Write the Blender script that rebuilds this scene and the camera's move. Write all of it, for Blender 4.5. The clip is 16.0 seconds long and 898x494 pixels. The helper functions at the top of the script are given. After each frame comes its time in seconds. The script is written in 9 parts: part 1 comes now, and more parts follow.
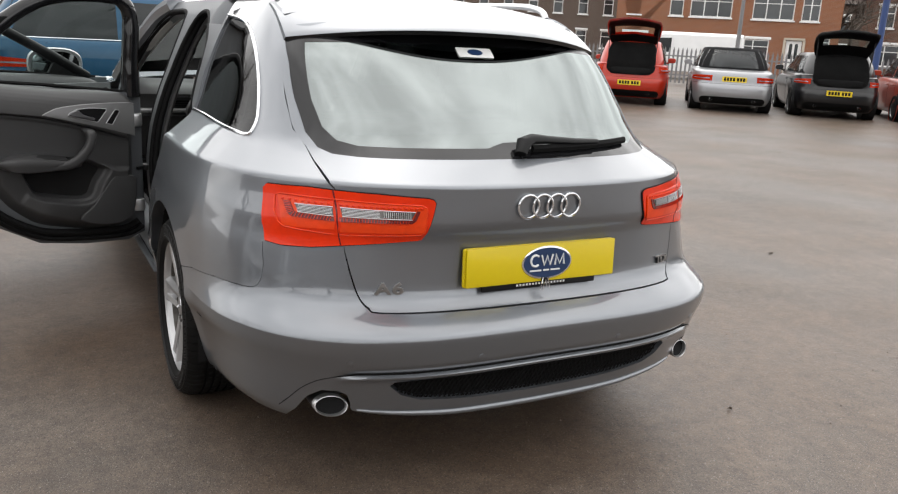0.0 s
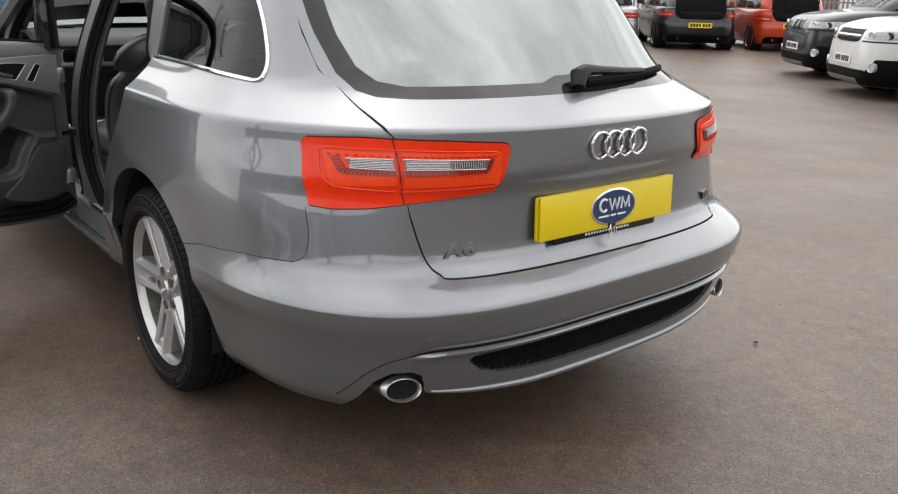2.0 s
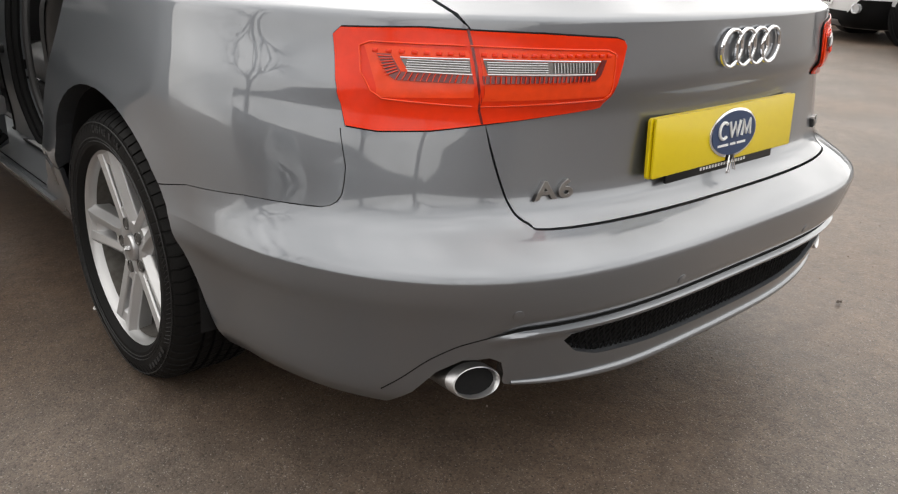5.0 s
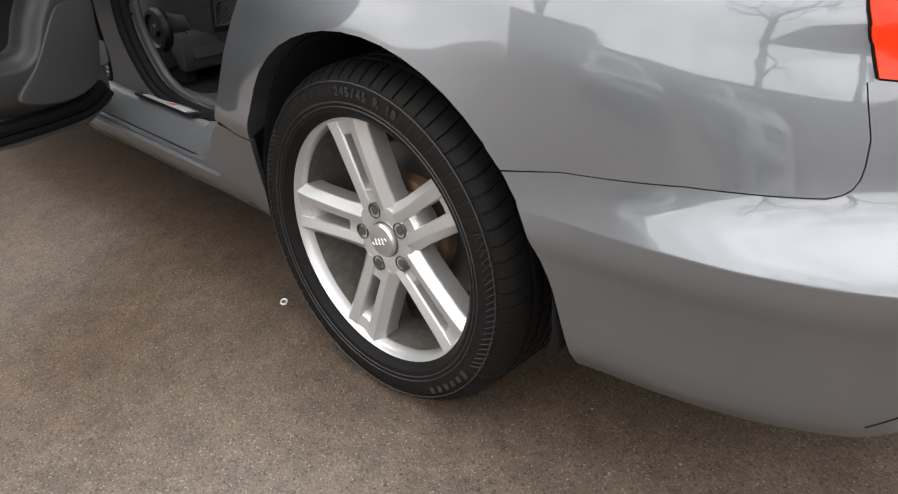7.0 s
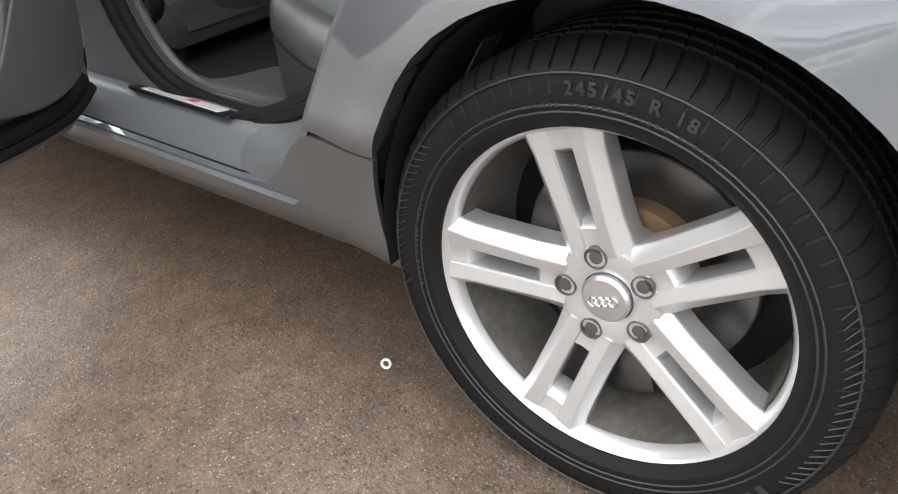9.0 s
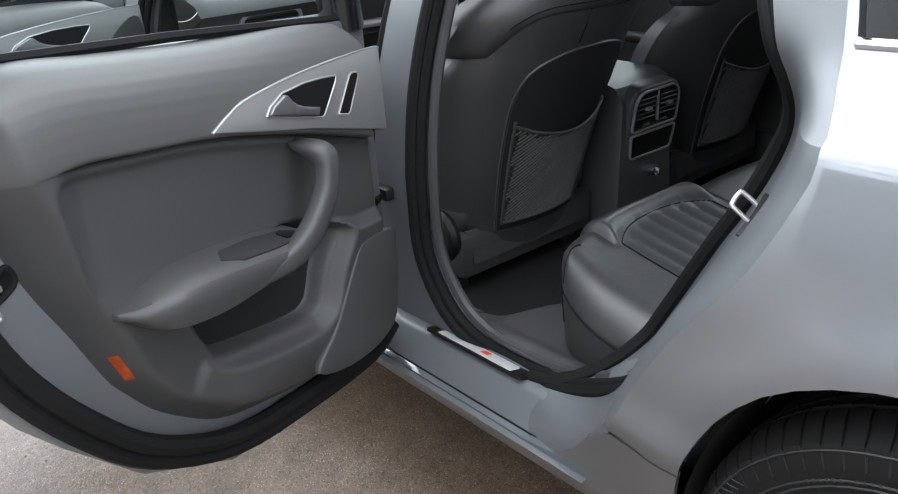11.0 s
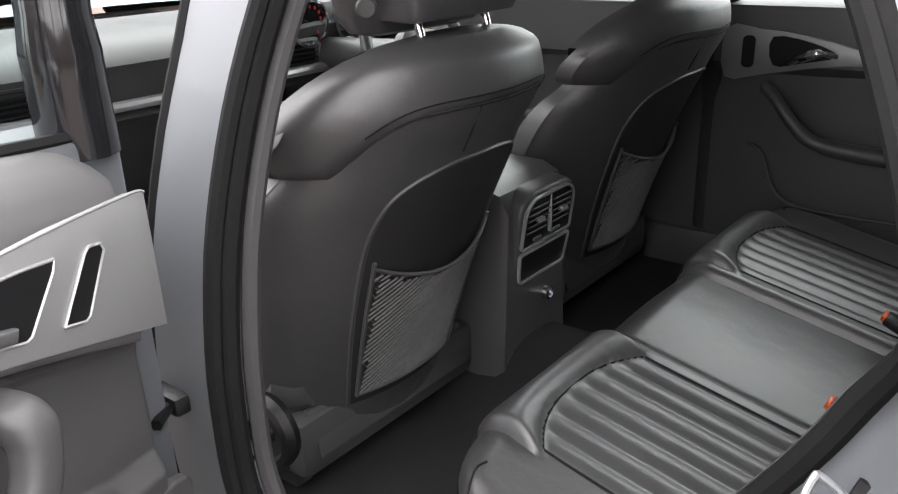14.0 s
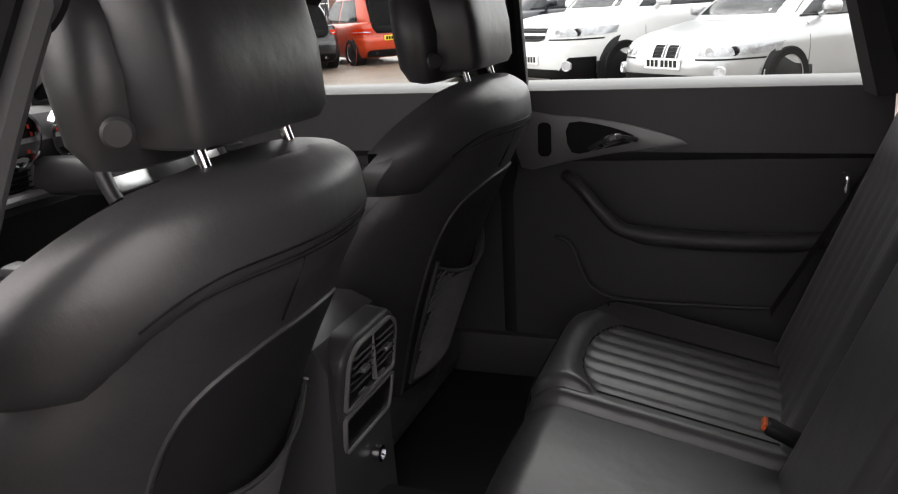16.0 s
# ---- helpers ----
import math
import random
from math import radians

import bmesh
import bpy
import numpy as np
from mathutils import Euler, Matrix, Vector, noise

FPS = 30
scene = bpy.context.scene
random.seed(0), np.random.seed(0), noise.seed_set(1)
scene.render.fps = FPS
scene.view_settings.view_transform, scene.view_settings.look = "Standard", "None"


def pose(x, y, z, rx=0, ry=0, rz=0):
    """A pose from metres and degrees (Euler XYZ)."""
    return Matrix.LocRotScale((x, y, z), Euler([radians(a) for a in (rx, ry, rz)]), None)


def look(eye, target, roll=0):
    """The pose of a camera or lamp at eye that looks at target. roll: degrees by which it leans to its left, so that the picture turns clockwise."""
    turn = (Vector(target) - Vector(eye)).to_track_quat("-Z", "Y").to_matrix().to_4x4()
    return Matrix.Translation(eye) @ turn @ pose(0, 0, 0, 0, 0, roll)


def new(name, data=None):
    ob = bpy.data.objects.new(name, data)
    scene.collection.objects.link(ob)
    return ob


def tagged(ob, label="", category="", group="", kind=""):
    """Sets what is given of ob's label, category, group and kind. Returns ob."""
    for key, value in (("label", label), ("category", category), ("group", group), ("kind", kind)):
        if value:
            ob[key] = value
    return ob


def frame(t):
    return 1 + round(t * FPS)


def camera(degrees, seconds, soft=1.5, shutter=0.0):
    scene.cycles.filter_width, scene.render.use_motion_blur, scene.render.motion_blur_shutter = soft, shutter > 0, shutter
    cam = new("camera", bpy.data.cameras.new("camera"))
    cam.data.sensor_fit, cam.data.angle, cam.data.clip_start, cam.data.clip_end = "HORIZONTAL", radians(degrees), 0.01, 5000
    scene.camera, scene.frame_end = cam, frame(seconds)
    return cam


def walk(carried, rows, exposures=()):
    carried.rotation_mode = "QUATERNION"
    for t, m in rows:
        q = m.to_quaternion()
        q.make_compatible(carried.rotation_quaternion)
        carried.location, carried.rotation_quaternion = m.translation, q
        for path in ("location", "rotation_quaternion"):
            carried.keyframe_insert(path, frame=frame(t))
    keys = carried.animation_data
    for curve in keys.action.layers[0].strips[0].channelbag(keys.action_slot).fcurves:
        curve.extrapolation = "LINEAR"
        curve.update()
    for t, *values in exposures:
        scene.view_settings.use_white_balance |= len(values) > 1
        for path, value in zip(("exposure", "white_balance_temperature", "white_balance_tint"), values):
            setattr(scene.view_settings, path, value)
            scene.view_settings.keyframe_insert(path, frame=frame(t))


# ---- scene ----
cam = camera(57.4, 16.0, 1.2)
PATH = [
    (0, (-1.356, -1.801, 1.302), (-0.437, -0.096, 0.805), 3.2),
    (0.5, (-1.555, -1.725, 1.287), (-0.528, -0.083, 0.789), 2.6),
    (1, (-1.713, -1.626, 1.291), (-0.591, -0.052, 0.776), 1.8),
    (1.5, (-1.741, -1.426, 1.262), (-0.572, 0.099, 0.71), 1.5),
    (2, (-1.653, -1.274, 1.218), (-0.468, 0.22, 0.615), 1.5),
    (2.5, (-1.397, -1.187, 1.152), (-0.274, 0.34, 0.514), 1.1),
    (3, (-1.184, -1.119, 1.077), (-0.076, 0.413, 0.424), 1.6),
    (3.2, (-1.145, -1.099, 1.062), (-0.032, 0.429, 0.406), 1.9),
    (5.3, (-1.573, -0.642, 1.018), (-0.298, 0.716, 0.29), 2.0),
    (5.5, (-1.593, -0.586, 1.013), (-0.321, 0.764, 0.263), 1.5),
    (6, (-1.624, -0.349, 1.007), (-0.371, 0.978, 0.19), 0.2),
    (6.5, (-1.647, -0.128, 1.004), (-0.406, 1.161, 0.111), -1.1),
    (7, (-1.718, 0.112, 1.008), (-0.462, 1.337, 0.048), -1.5),
    (7.5, (-1.725, 0.329, 0.962), (-0.474, 1.499, -0.07), -2.1),
    (8, (-1.651, 0.514, 0.917), (-0.384, 1.61, -0.176), -2.8),
    (8.2, (-1.616, 0.576, 0.904), (-0.33, 1.616, -0.221), -2.9),
    (10.3, (-1.712, 0.931, 1.059), (-0.285, 1.95, 0.097), -2.7),
    (10.5, (-1.722, 0.931, 1.1), (-0.345, 2.069, 0.201), -3.4),
    (11, (-1.675, 0.917, 1.174), (-0.536, 2.355, 0.377), -4.2),
    (11.5, (-1.551, 0.876, 1.215), (-0.696, 2.54, 0.507), -4.0),
    (12, (-1.487, 0.868, 1.222), (-0.733, 2.581, 0.517), -2.3),
    (12.5, (-1.454, 0.968, 1.205), (-0.587, 2.62, 0.483), -0.2),
    (13, (-1.441, 1.16, 1.208), (-0.274, 2.584, 0.427), 0.4),
    (13.5, (-1.401, 1.268, 1.195), (-0.056, 2.517, 0.401), -0.6),
    (14, (-1.287, 1.372, 1.167), (0.165, 2.539, 0.439), -1.9),
    (14.5, (-1.191, 1.414, 1.18), (0.343, 2.544, 0.573), -2.2),
    (15, (-1.132, 1.461, 1.185), (0.477, 2.522, 0.65), -1.9),
    (15.5, (-1.092, 1.558, 1.179), (0.603, 2.474, 0.643), -2.7),
    (16, (-1.053, 1.636, 1.16), (0.75, 2.297, 0.598), -3.2),
]
walk(cam, [(t, look(eye, target, roll)) for t, eye, target, roll in PATH], [(0, 0.95, 6600, 10), (3, 1.0, 6700, 10), (6, 1.15, 6850, 10), (7, 1.85, 6700, 10), (8, 2.6, 6700, 11), (10.5, 2.32, 6100, 7), (11.5, 2.30, 6050, 7), (13, 2.74, 6400, 10), (13.6, 2.88, 6450, 12), (14.2, 3.14, 6700, 15), (14.6, 3.18, 6800, 17), (15.2, 2.92, 6850, 17), (16, 2.18, 6850, 17)])

# ---------------------------------------------------------------- light: a bright overcast sky
world = bpy.data.worlds.new("world")
scene.world = world
world.use_nodes = True
wn, wl = world.node_tree.nodes, world.node_tree.links
sky = wn.new("ShaderNodeTexSky")
sky.sky_type, sky.sun_disc = "NISHITA", False
sky.sun_elevation, sky.sun_rotation = radians(62), radians(20)
sky.air_density, sky.dust_density, sky.ozone_density = 1.0, 3.0, 1.0
grey = wn.new("ShaderNodeHueSaturation")
grey.inputs["Saturation"].default_value, grey.inputs["Value"].default_value = 0.15, 0.35
wl.new(sky.outputs[0], grey.inputs["Color"])
# a layer of cloud
way, height, cloud, total = wn.new("ShaderNodeTexCoord"), wn.new("ShaderNodeSeparateXYZ"), wn.new("ShaderNodeMapRange"), wn.new("ShaderNodeMix")
wl.new(way.outputs["Generated"], height.inputs[0])
cloud.inputs["From Min"].default_value, cloud.inputs["From Max"].default_value = 0.0, 1.0
cloud.inputs["To Min"].default_value, cloud.inputs["To Max"].default_value = 4.3, 4.4
wl.new(height.outputs["Z"], cloud.inputs["Value"])
total.data_type, total.blend_type = "RGBA", "ADD"
total.inputs["Factor"].default_value = 1.0
wl.new(grey.outputs[0], total.inputs["A"])
# broken cloud: brighter and greyer parts, flattened towards the horizon
squash, puff, spread, layer = wn.new("ShaderNodeMapping"), wn.new("ShaderNodeTexNoise"), wn.new("ShaderNodeMapRange"), wn.new("ShaderNodeMath")
squash.inputs["Scale"].default_value = (1.0, 1.0, 2.6)
puff.inputs["Scale"].default_value, puff.inputs["Detail"].default_value, puff.inputs["Roughness"].default_value = 2.6, 7.0, 0.56
spread.inputs["From Min"].default_value, spread.inputs["From Max"].default_value = 0.36, 0.66
spread.inputs["To Min"].default_value, spread.inputs["To Max"].default_value = 0.66, 1.42
layer.operation = "MULTIPLY"
wl.new(way.outputs["Generated"], squash.inputs["Vector"])
wl.new(squash.outputs[0], puff.inputs["Vector"])
wl.new(puff.outputs["Fac"], spread.inputs["Value"])
wl.new(cloud.outputs[0], layer.inputs[0])
wl.new(spread.outputs[0], layer.inputs[1])
wl.new(layer.outputs[0], total.inputs["B"])
wl.new(total.outputs["Result"], wn["Background"].inputs["Color"])
wn["Background"].inputs["Strength"].default_value = 0.15
sun = new("sun", bpy.data.lights.new("sun", "SUN"))
sun.data.energy, sun.data.angle, sun.data.color = 0.45, radians(150), (1.0, 0.97, 0.93)
sun.matrix_basis = look((4, 11, 22), (0, 0, 0))


# ---------------------------------------------------------------- materials
def surface(name, base, rough, metal=0.0, vary=0.12, scale=3.0, fine=60.0, bump=0.0, coat=0.0, spec=0.5, stain=None, by_object=0.0):
    """A procedural surface: its colour and gloss vary at two scales, with a fine relief."""
    m = bpy.data.materials.new(name)
    m.use_nodes = True
    n, l = m.node_tree.nodes, m.node_tree.links
    b = n["Principled BSDF"]
    b.inputs["Metallic"].default_value, b.inputs["Coat Weight"].default_value = metal, coat
    b.inputs["Coat Roughness"].default_value, b.inputs["Specular IOR Level"].default_value = 0.03, spec
    co = n.new("ShaderNodeTexCoord")
    big, small = n.new("ShaderNodeTexNoise"), n.new("ShaderNodeTexNoise")
    big.inputs["Scale"].default_value, small.inputs["Scale"].default_value = scale, fine
    big.inputs["Detail"].default_value, small.inputs["Detail"].default_value = 4.0, 3.0
    for t in (big, small):
        l.new(co.outputs["Object"], t.inputs["Vector"])
    add = n.new("ShaderNodeMath")
    add.operation = "MULTIPLY_ADD"
    add.inputs[1].default_value = 0.6
    l.new(big.outputs["Fac"], add.inputs[0])
    scl = n.new("ShaderNodeMath")
    scl.operation = "MULTIPLY"
    scl.inputs[1].default_value = 0.4
    l.new(small.outputs["Fac"], scl.inputs[0])
    l.new(scl.outputs[0], add.inputs[2])
    ramp = n.new("ShaderNodeValToRGB")
    other = stain or [c * (1 - vary) for c in base]
    hi = [min(c * (1 + vary), 1.0) for c in base]
    ramp.color_ramp.elements[0].position, ramp.color_ramp.elements[1].position = 0.32, 0.68
    ramp.color_ramp.elements[0].color, ramp.color_ramp.elements[1].color = (*other, 1), (*hi, 1)
    l.new(add.outputs[0], ramp.inputs["Fac"])
    out = ramp.outputs["Color"]
    if by_object:
        info, hsv = n.new("ShaderNodeObjectInfo"), n.new("ShaderNodeHueSaturation")
        mr = n.new("ShaderNodeMapRange")
        mr.inputs["To Min"].default_value, mr.inputs["To Max"].default_value = 1 - by_object, 1 + by_object
        l.new(info.outputs["Random"], mr.inputs["Value"])
        l.new(mr.outputs[0], hsv.inputs["Value"])
        l.new(out, hsv.inputs["Color"])
        out = hsv.outputs["Color"]
    l.new(out, b.inputs["Base Color"])
    rr = n.new("ShaderNodeMapRange")
    rr.inputs["To Min"].default_value, rr.inputs["To Max"].default_value = max(rough * 0.85, 0.01), min(rough * 1.15, 1.0)
    l.new(big.outputs["Fac"], rr.inputs["Value"])
    l.new(rr.outputs[0], b.inputs["Roughness"])
    if bump:
        bp = n.new("ShaderNodeBump")
        bp.inputs["Strength"].default_value, bp.inputs["Distance"].default_value = min(bump * 100, 1.0), max(bump, 0.001)
        l.new(small.outputs["Fac"], bp.inputs["Height"])
        l.new(bp.outputs[0], b.inputs["Normal"])
    return m


def glass(name, tint, rough=0.0, ior=1.45, thin=0.5):
    """Thin tinted glass: a clear share lets light through, the rest mirrors by its gloss."""
    m = bpy.data.materials.new(name)
    m.use_nodes = True
    n, l = m.node_tree.nodes, m.node_tree.links
    n.remove(n["Principled BSDF"])
    clear, gloss, mix, fr = n.new("ShaderNodeBsdfTransparent"), n.new("ShaderNodeBsdfGlossy"), n.new("ShaderNodeMixShader"), n.new("ShaderNodeFresnel")
    clear.inputs["Color"].default_value = (*tint, 1)
    gloss.inputs["Roughness"].default_value = rough
    fr.inputs["IOR"].default_value = ior
    l.new(fr.outputs[0], mix.inputs[0])
    l.new(clear.outputs[0], mix.inputs[1])
    l.new(gloss.outputs[0], mix.inputs[2])
    l.new(mix.outputs[0], n["Material Output"].inputs["Surface"])
    return m


PAINT = surface("grey_metallic_paint", (0.180, 0.193, 0.212), 0.38, metal=0.80, vary=0.03, scale=1.5, fine=900, coat=1.0)
PAINT.node_tree.nodes["Principled BSDF"].inputs["Coat Roughness"].default_value = 0.03
PAINT.node_tree.nodes["Principled BSDF"].inputs["Coat IOR"].default_value = 1.70
# darker copy of the body paint, with the shade of the openings in its colour
SHADED_PAINT = surface("grey_paint_shaded_copy", (0.118, 0.125, 0.134), 0.50, metal=0.35, vary=0.05, scale=2.5, fine=700, coat=0.12)
BLACK_GLOSS = surface("black_gloss", (0.008, 0.008, 0.009), 0.08, vary=0.1)
BLACK_PLASTIC = surface("black_plastic", (0.0065, 0.0065, 0.007), 0.45, spec=0.22, vary=0.2, bump=0.0006, fine=300)
RUBBER = surface("rubber", (0.008, 0.008, 0.0083), 0.7, spec=0.1, vary=0.25, bump=0.0008, fine=140)
TYRE = surface("tyre_rubber", (0.005, 0.005, 0.0053), 0.55, spec=0.10, vary=0.35, scale=6, bump=0.001, fine=160, stain=(0.009, 0.0085, 0.008))
SILVER = surface("silver_painted_trim", (0.22, 0.22, 0.223), 0.42, metal=0.45, vary=0.05, fine=300)
CHROME = surface("chrome", (0.75, 0.76, 0.78), 0.10, metal=1.0, vary=0.03)
SATIN = surface("satin_aluminium", (0.55, 0.55, 0.56), 0.32, metal=0.9, vary=0.05, fine=200)
ALLOY = surface("alloy_wheel", (0.48, 0.48, 0.485), 0.34, metal=0.6, vary=0.05, coat=0.5, fine=300)
BARREL = surface("brake_dusted_alloy", (0.15, 0.145, 0.138), 0.5, metal=0.5, vary=0.25, scale=9, stain=(0.075, 0.064, 0.052))
RUST = surface("rusty_iron", (0.13, 0.075, 0.04), 0.7, metal=0.2, vary=0.4, scale=14, stain=(0.07, 0.045, 0.03))
DISC = surface("worn_disc_steel", (0.13, 0.125, 0.12), 0.38, metal=0.85, vary=0.25, scale=9, fine=260)
LEATHER = surface("black_leather", (0.034, 0.0337, 0.0350), 0.42, spec=0.75, vary=0.15, scale=5, fine=420, bump=0.0012)
ln, ll = LEATHER.node_tree.nodes, LEATHER.node_tree.links
fold, folded = ln.new("ShaderNodeTexNoise"), ln.new("ShaderNodeBump")
fold.inputs["Scale"].default_value, fold.inputs["Detail"].default_value = 16.0, 3.0
folded.inputs["Strength"].default_value, folded.inputs["Distance"].default_value = 0.35, 0.006
ll.new(ln["Texture Coordinate"].outputs["Object"], fold.inputs["Vector"])
ll.new(fold.outputs["Fac"], folded.inputs["Height"])
ll.new(folded.outputs[0], ln["Bump"].inputs["Normal"])
TRIM_DARK = surface("soft_trim", (0.041, 0.0407, 0.0415), 0.46, spec=0.4, vary=0.1, fine=500, bump=0.0008)
TRIM_GREY = surface("grey_soft_trim", (0.063, 0.0625, 0.0635), 0.46, spec=0.4, vary=0.06, fine=500, bump=0.0008)
NET = surface("elastic_net", (0.075, 0.074, 0.075), 0.6, spec=0.2, vary=0.2, scale=20)
CARPET = surface("black_carpet", (0.017, 0.0167, 0.017), 0.95, spec=0.1, vary=0.3, fine=500, bump=0.002)
BACK_PANEL = surface("matt_back_panel", (0.016, 0.0158, 0.0165), 0.6, spec=0.3, vary=0.12, fine=400, bump=0.001)
HEADLINER = surface("grey_headliner", (0.42, 0.41, 0.395), 0.9, vary=0.05, fine=400)
RED_LAMP = surface("red_lamp_plastic", (0.70, 0.028, 0.0015), 0.24, vary=0.10, coat=0.25, spec=0.25, scale=9)
ORANGE_LAMP = surface("orange_lamp_plastic", (0.74, 0.050, 0.005), 0.2, vary=0.1, spec=0.4, scale=20)
PIPE_STEEL = surface("dull_pipe_steel", (0.16, 0.155, 0.15), 0.36, metal=1.0, vary=0.2, scale=14)
DARK_CHROME = surface("weathered_chrome", (0.30, 0.295, 0.29), 0.30, metal=1.0, vary=0.15, scale=25)
TYRE_MARK = surface("raised_tyre_rubber", (0.022, 0.022, 0.0225), 0.5, spec=0.3, vary=0.3, scale=30)
DARK_RED = surface("deep_red_reflector", (0.13, 0.004, 0.003), 0.25, vary=0.2, coat=0.5, fine=200)
CLEAR_LAMP = surface("clear_lamp_plastic", (0.12, 0.11, 0.105), 0.22, metal=0.3, vary=0.3, scale=30, coat=0.5)
YELLOW = surface("yellow_plate", (0.62, 0.47, 0.004), 0.30, vary=0.03)
NAVY = surface("navy_badge", (0.012, 0.035, 0.10), 0.30, vary=0.1)
WHITE = surface("white_paint", (0.75, 0.75, 0.74), 0.35, vary=0.04)
BUTTON_ORANGE = surface("orange_button_plastic", (0.58, 0.10, 0.02), 0.35, vary=0.08)
RED = surface("red_plastic", (0.55, 0.03, 0.015), 0.35, vary=0.08)
REAR_GLASS = glass("coated_rear_glass", (0.035, 0.039, 0.039), 0.02, 3.2)
REAR_GLASS.node_tree.nodes["Glossy BSDF"].inputs["Color"].default_value = (0.92, 1.0, 0.99, 1)
DARK_GLASS = glass("dark_side_glass", (0.07, 0.075, 0.075), 0.0, 1.38)
CAR_GLASS = glass("side_glass", (0.80, 0.87, 0.86), 0.0, 1.45)
# ---------------------------------------------------------------- mesh helpers
def thing(name, label, category, at=(0, 0, 0), rz=0.0, group="", kind=""):
    ob = new(name)
    ob.matrix_basis = pose(*at, 0, 0, rz)
    ob.empty_display_size = 0.2
    return tagged(ob, label, category, group, kind)


def part(name, bm, material, parent=None, label="", smooth=40):
    """Links a bmesh as one mesh object under a thing or a part."""
    me = bpy.data.meshes.new(name)
    bm.to_mesh(me)
    bm.free()
    if smooth:
        for p in me.polygons:
            p.use_smooth = True
        me.set_sharp_from_angle(angle=radians(smooth))
    me.materials.append(material)
    ob = new(name, me)
    if parent is not None:
        ob.parent = parent
    if label:
        ob["label"] = label
    return ob


def alone(name, bm, material, label, category, kind="", group="", smooth=40, m=None):
    ob = part(name, bm, material, None, "", smooth)
    if m is not None:
        ob.matrix_basis = m
    return tagged(ob, label, category, group, kind)


def box(bm, c, s, bevel=0.0, m=None, seg=2):
    """A box at centre c of size s, with rounded edges, turned by m about its centre."""
    r = bmesh.ops.create_cube(bm, size=1.0)
    vs = r["verts"]
    bmesh.ops.scale(bm, vec=s, verts=vs)
    if bevel:
        es = list({e for v in vs for e in v.link_edges})
        r = bmesh.ops.bevel(bm, geom=es, offset=bevel, segments=seg, affect="EDGES", profile=0.5)
        vs = list({v for f in r["faces"] for v in f.verts} | {v for v in vs if v.is_valid})
    if m is not None:
        bmesh.ops.transform(bm, matrix=m, verts=vs)
    bmesh.ops.translate(bm, vec=c, verts=vs)
    return bm


def rings(bm, rows, closed=True, cap=True):
    """Skins rows of points, each a ring (closed) or a strip."""
    made = [[bm.verts.new(p) for p in row] for row in rows]
    n = len(made[0])
    for a, b in zip(made, made[1:]):
        for i in range(n if closed else n - 1):
            j = (i + 1) % n
            try:
                bm.faces.new((a[i], a[j], b[j], b[i]))
            except ValueError:
                pass
    if cap and closed:
        for row, turn in ((made[0], True), (made[-1], False)):
            try:
                bm.faces.new(row[::-1] if turn else row)
            except ValueError:
                pass
    return made


def tube(bm, pts, r, seg=8, cap=True, flat=1.0):
    """A round bar along points; r a number or one per point; flat squashes it along its second axis."""
    pts = [Vector(p) for p in pts]
    rr = r if isinstance(r, (list, tuple)) else [r] * len(pts)
    rows, ref = [], None
    for i, p in enumerate(pts):
        d = (pts[min(i + 1, len(pts) - 1)] - pts[max(i - 1, 0)]).normalized()
        if ref is None:
            ref = d.orthogonal().normalized() if abs(d.z) > 0.9 else d.cross(Vector((0, 0, 1))).normalized()
        ref = (ref - d * ref.dot(d)).normalized()
        q = d.cross(ref)
        rows.append([p + (ref * math.cos(a) + q * math.sin(a) * flat) * rr[i] for a in [k * math.tau / seg for k in range(seg)]])
    rings(bm, rows, True, cap)
    return bm


def lathe(bm, profile, seg=32, m=None):
    """Turns (radius, height) pairs about the z axis, then places them by m."""
    rows = [[Vector((r * math.cos(k * math.tau / seg), r * math.sin(k * math.tau / seg), h)) for k in range(seg)] for r, h in profile]
    if m is not None:
        rows = [[m @ p for p in row] for row in rows]
    rings(bm, rows, True, min(profile[0][0], profile[-1][0]) < 0.002)
    return bm


def slab(bm, outline, depth, m=None, bevel=0.0, seg=2):
    """A flat outline in xy, raised by depth along z, its front edge rounded, placed by m."""
    vs = [bm.verts.new((x, y, 0)) for x, y in outline]
    f = bm.faces.new(vs)
    if f.calc_area() and f.normal.z < 0:
        f.normal_flip()
    r = bmesh.ops.extrude_face_region(bm, geom=[f])
    top = [g for g in r["geom"] if isinstance(g, bmesh.types.BMVert)]
    bmesh.ops.translate(bm, vec=(0, 0, depth), verts=top)
    every = vs + top
    if bevel:
        es = list({e for v in top for e in v.link_edges if e.other_vert(v) in top})
        b = bmesh.ops.bevel(bm, geom=es, offset=bevel, segments=seg, affect="EDGES", profile=0.5)
        every = list({v for v in every if v.is_valid} | {v for f2 in b["faces"] for v in f2.verts})
    if m is not None:
        bmesh.ops.transform(bm, matrix=m, verts=every)
    return bm


def grid(bm, f, nu, nv):
    """A sheet of f(u, v), u and v from 0 to 1."""
    rings(bm, [[f(i / nu, j / nv) for i in range(nu + 1)] for j in range(nv + 1)], False, False)
    return bm


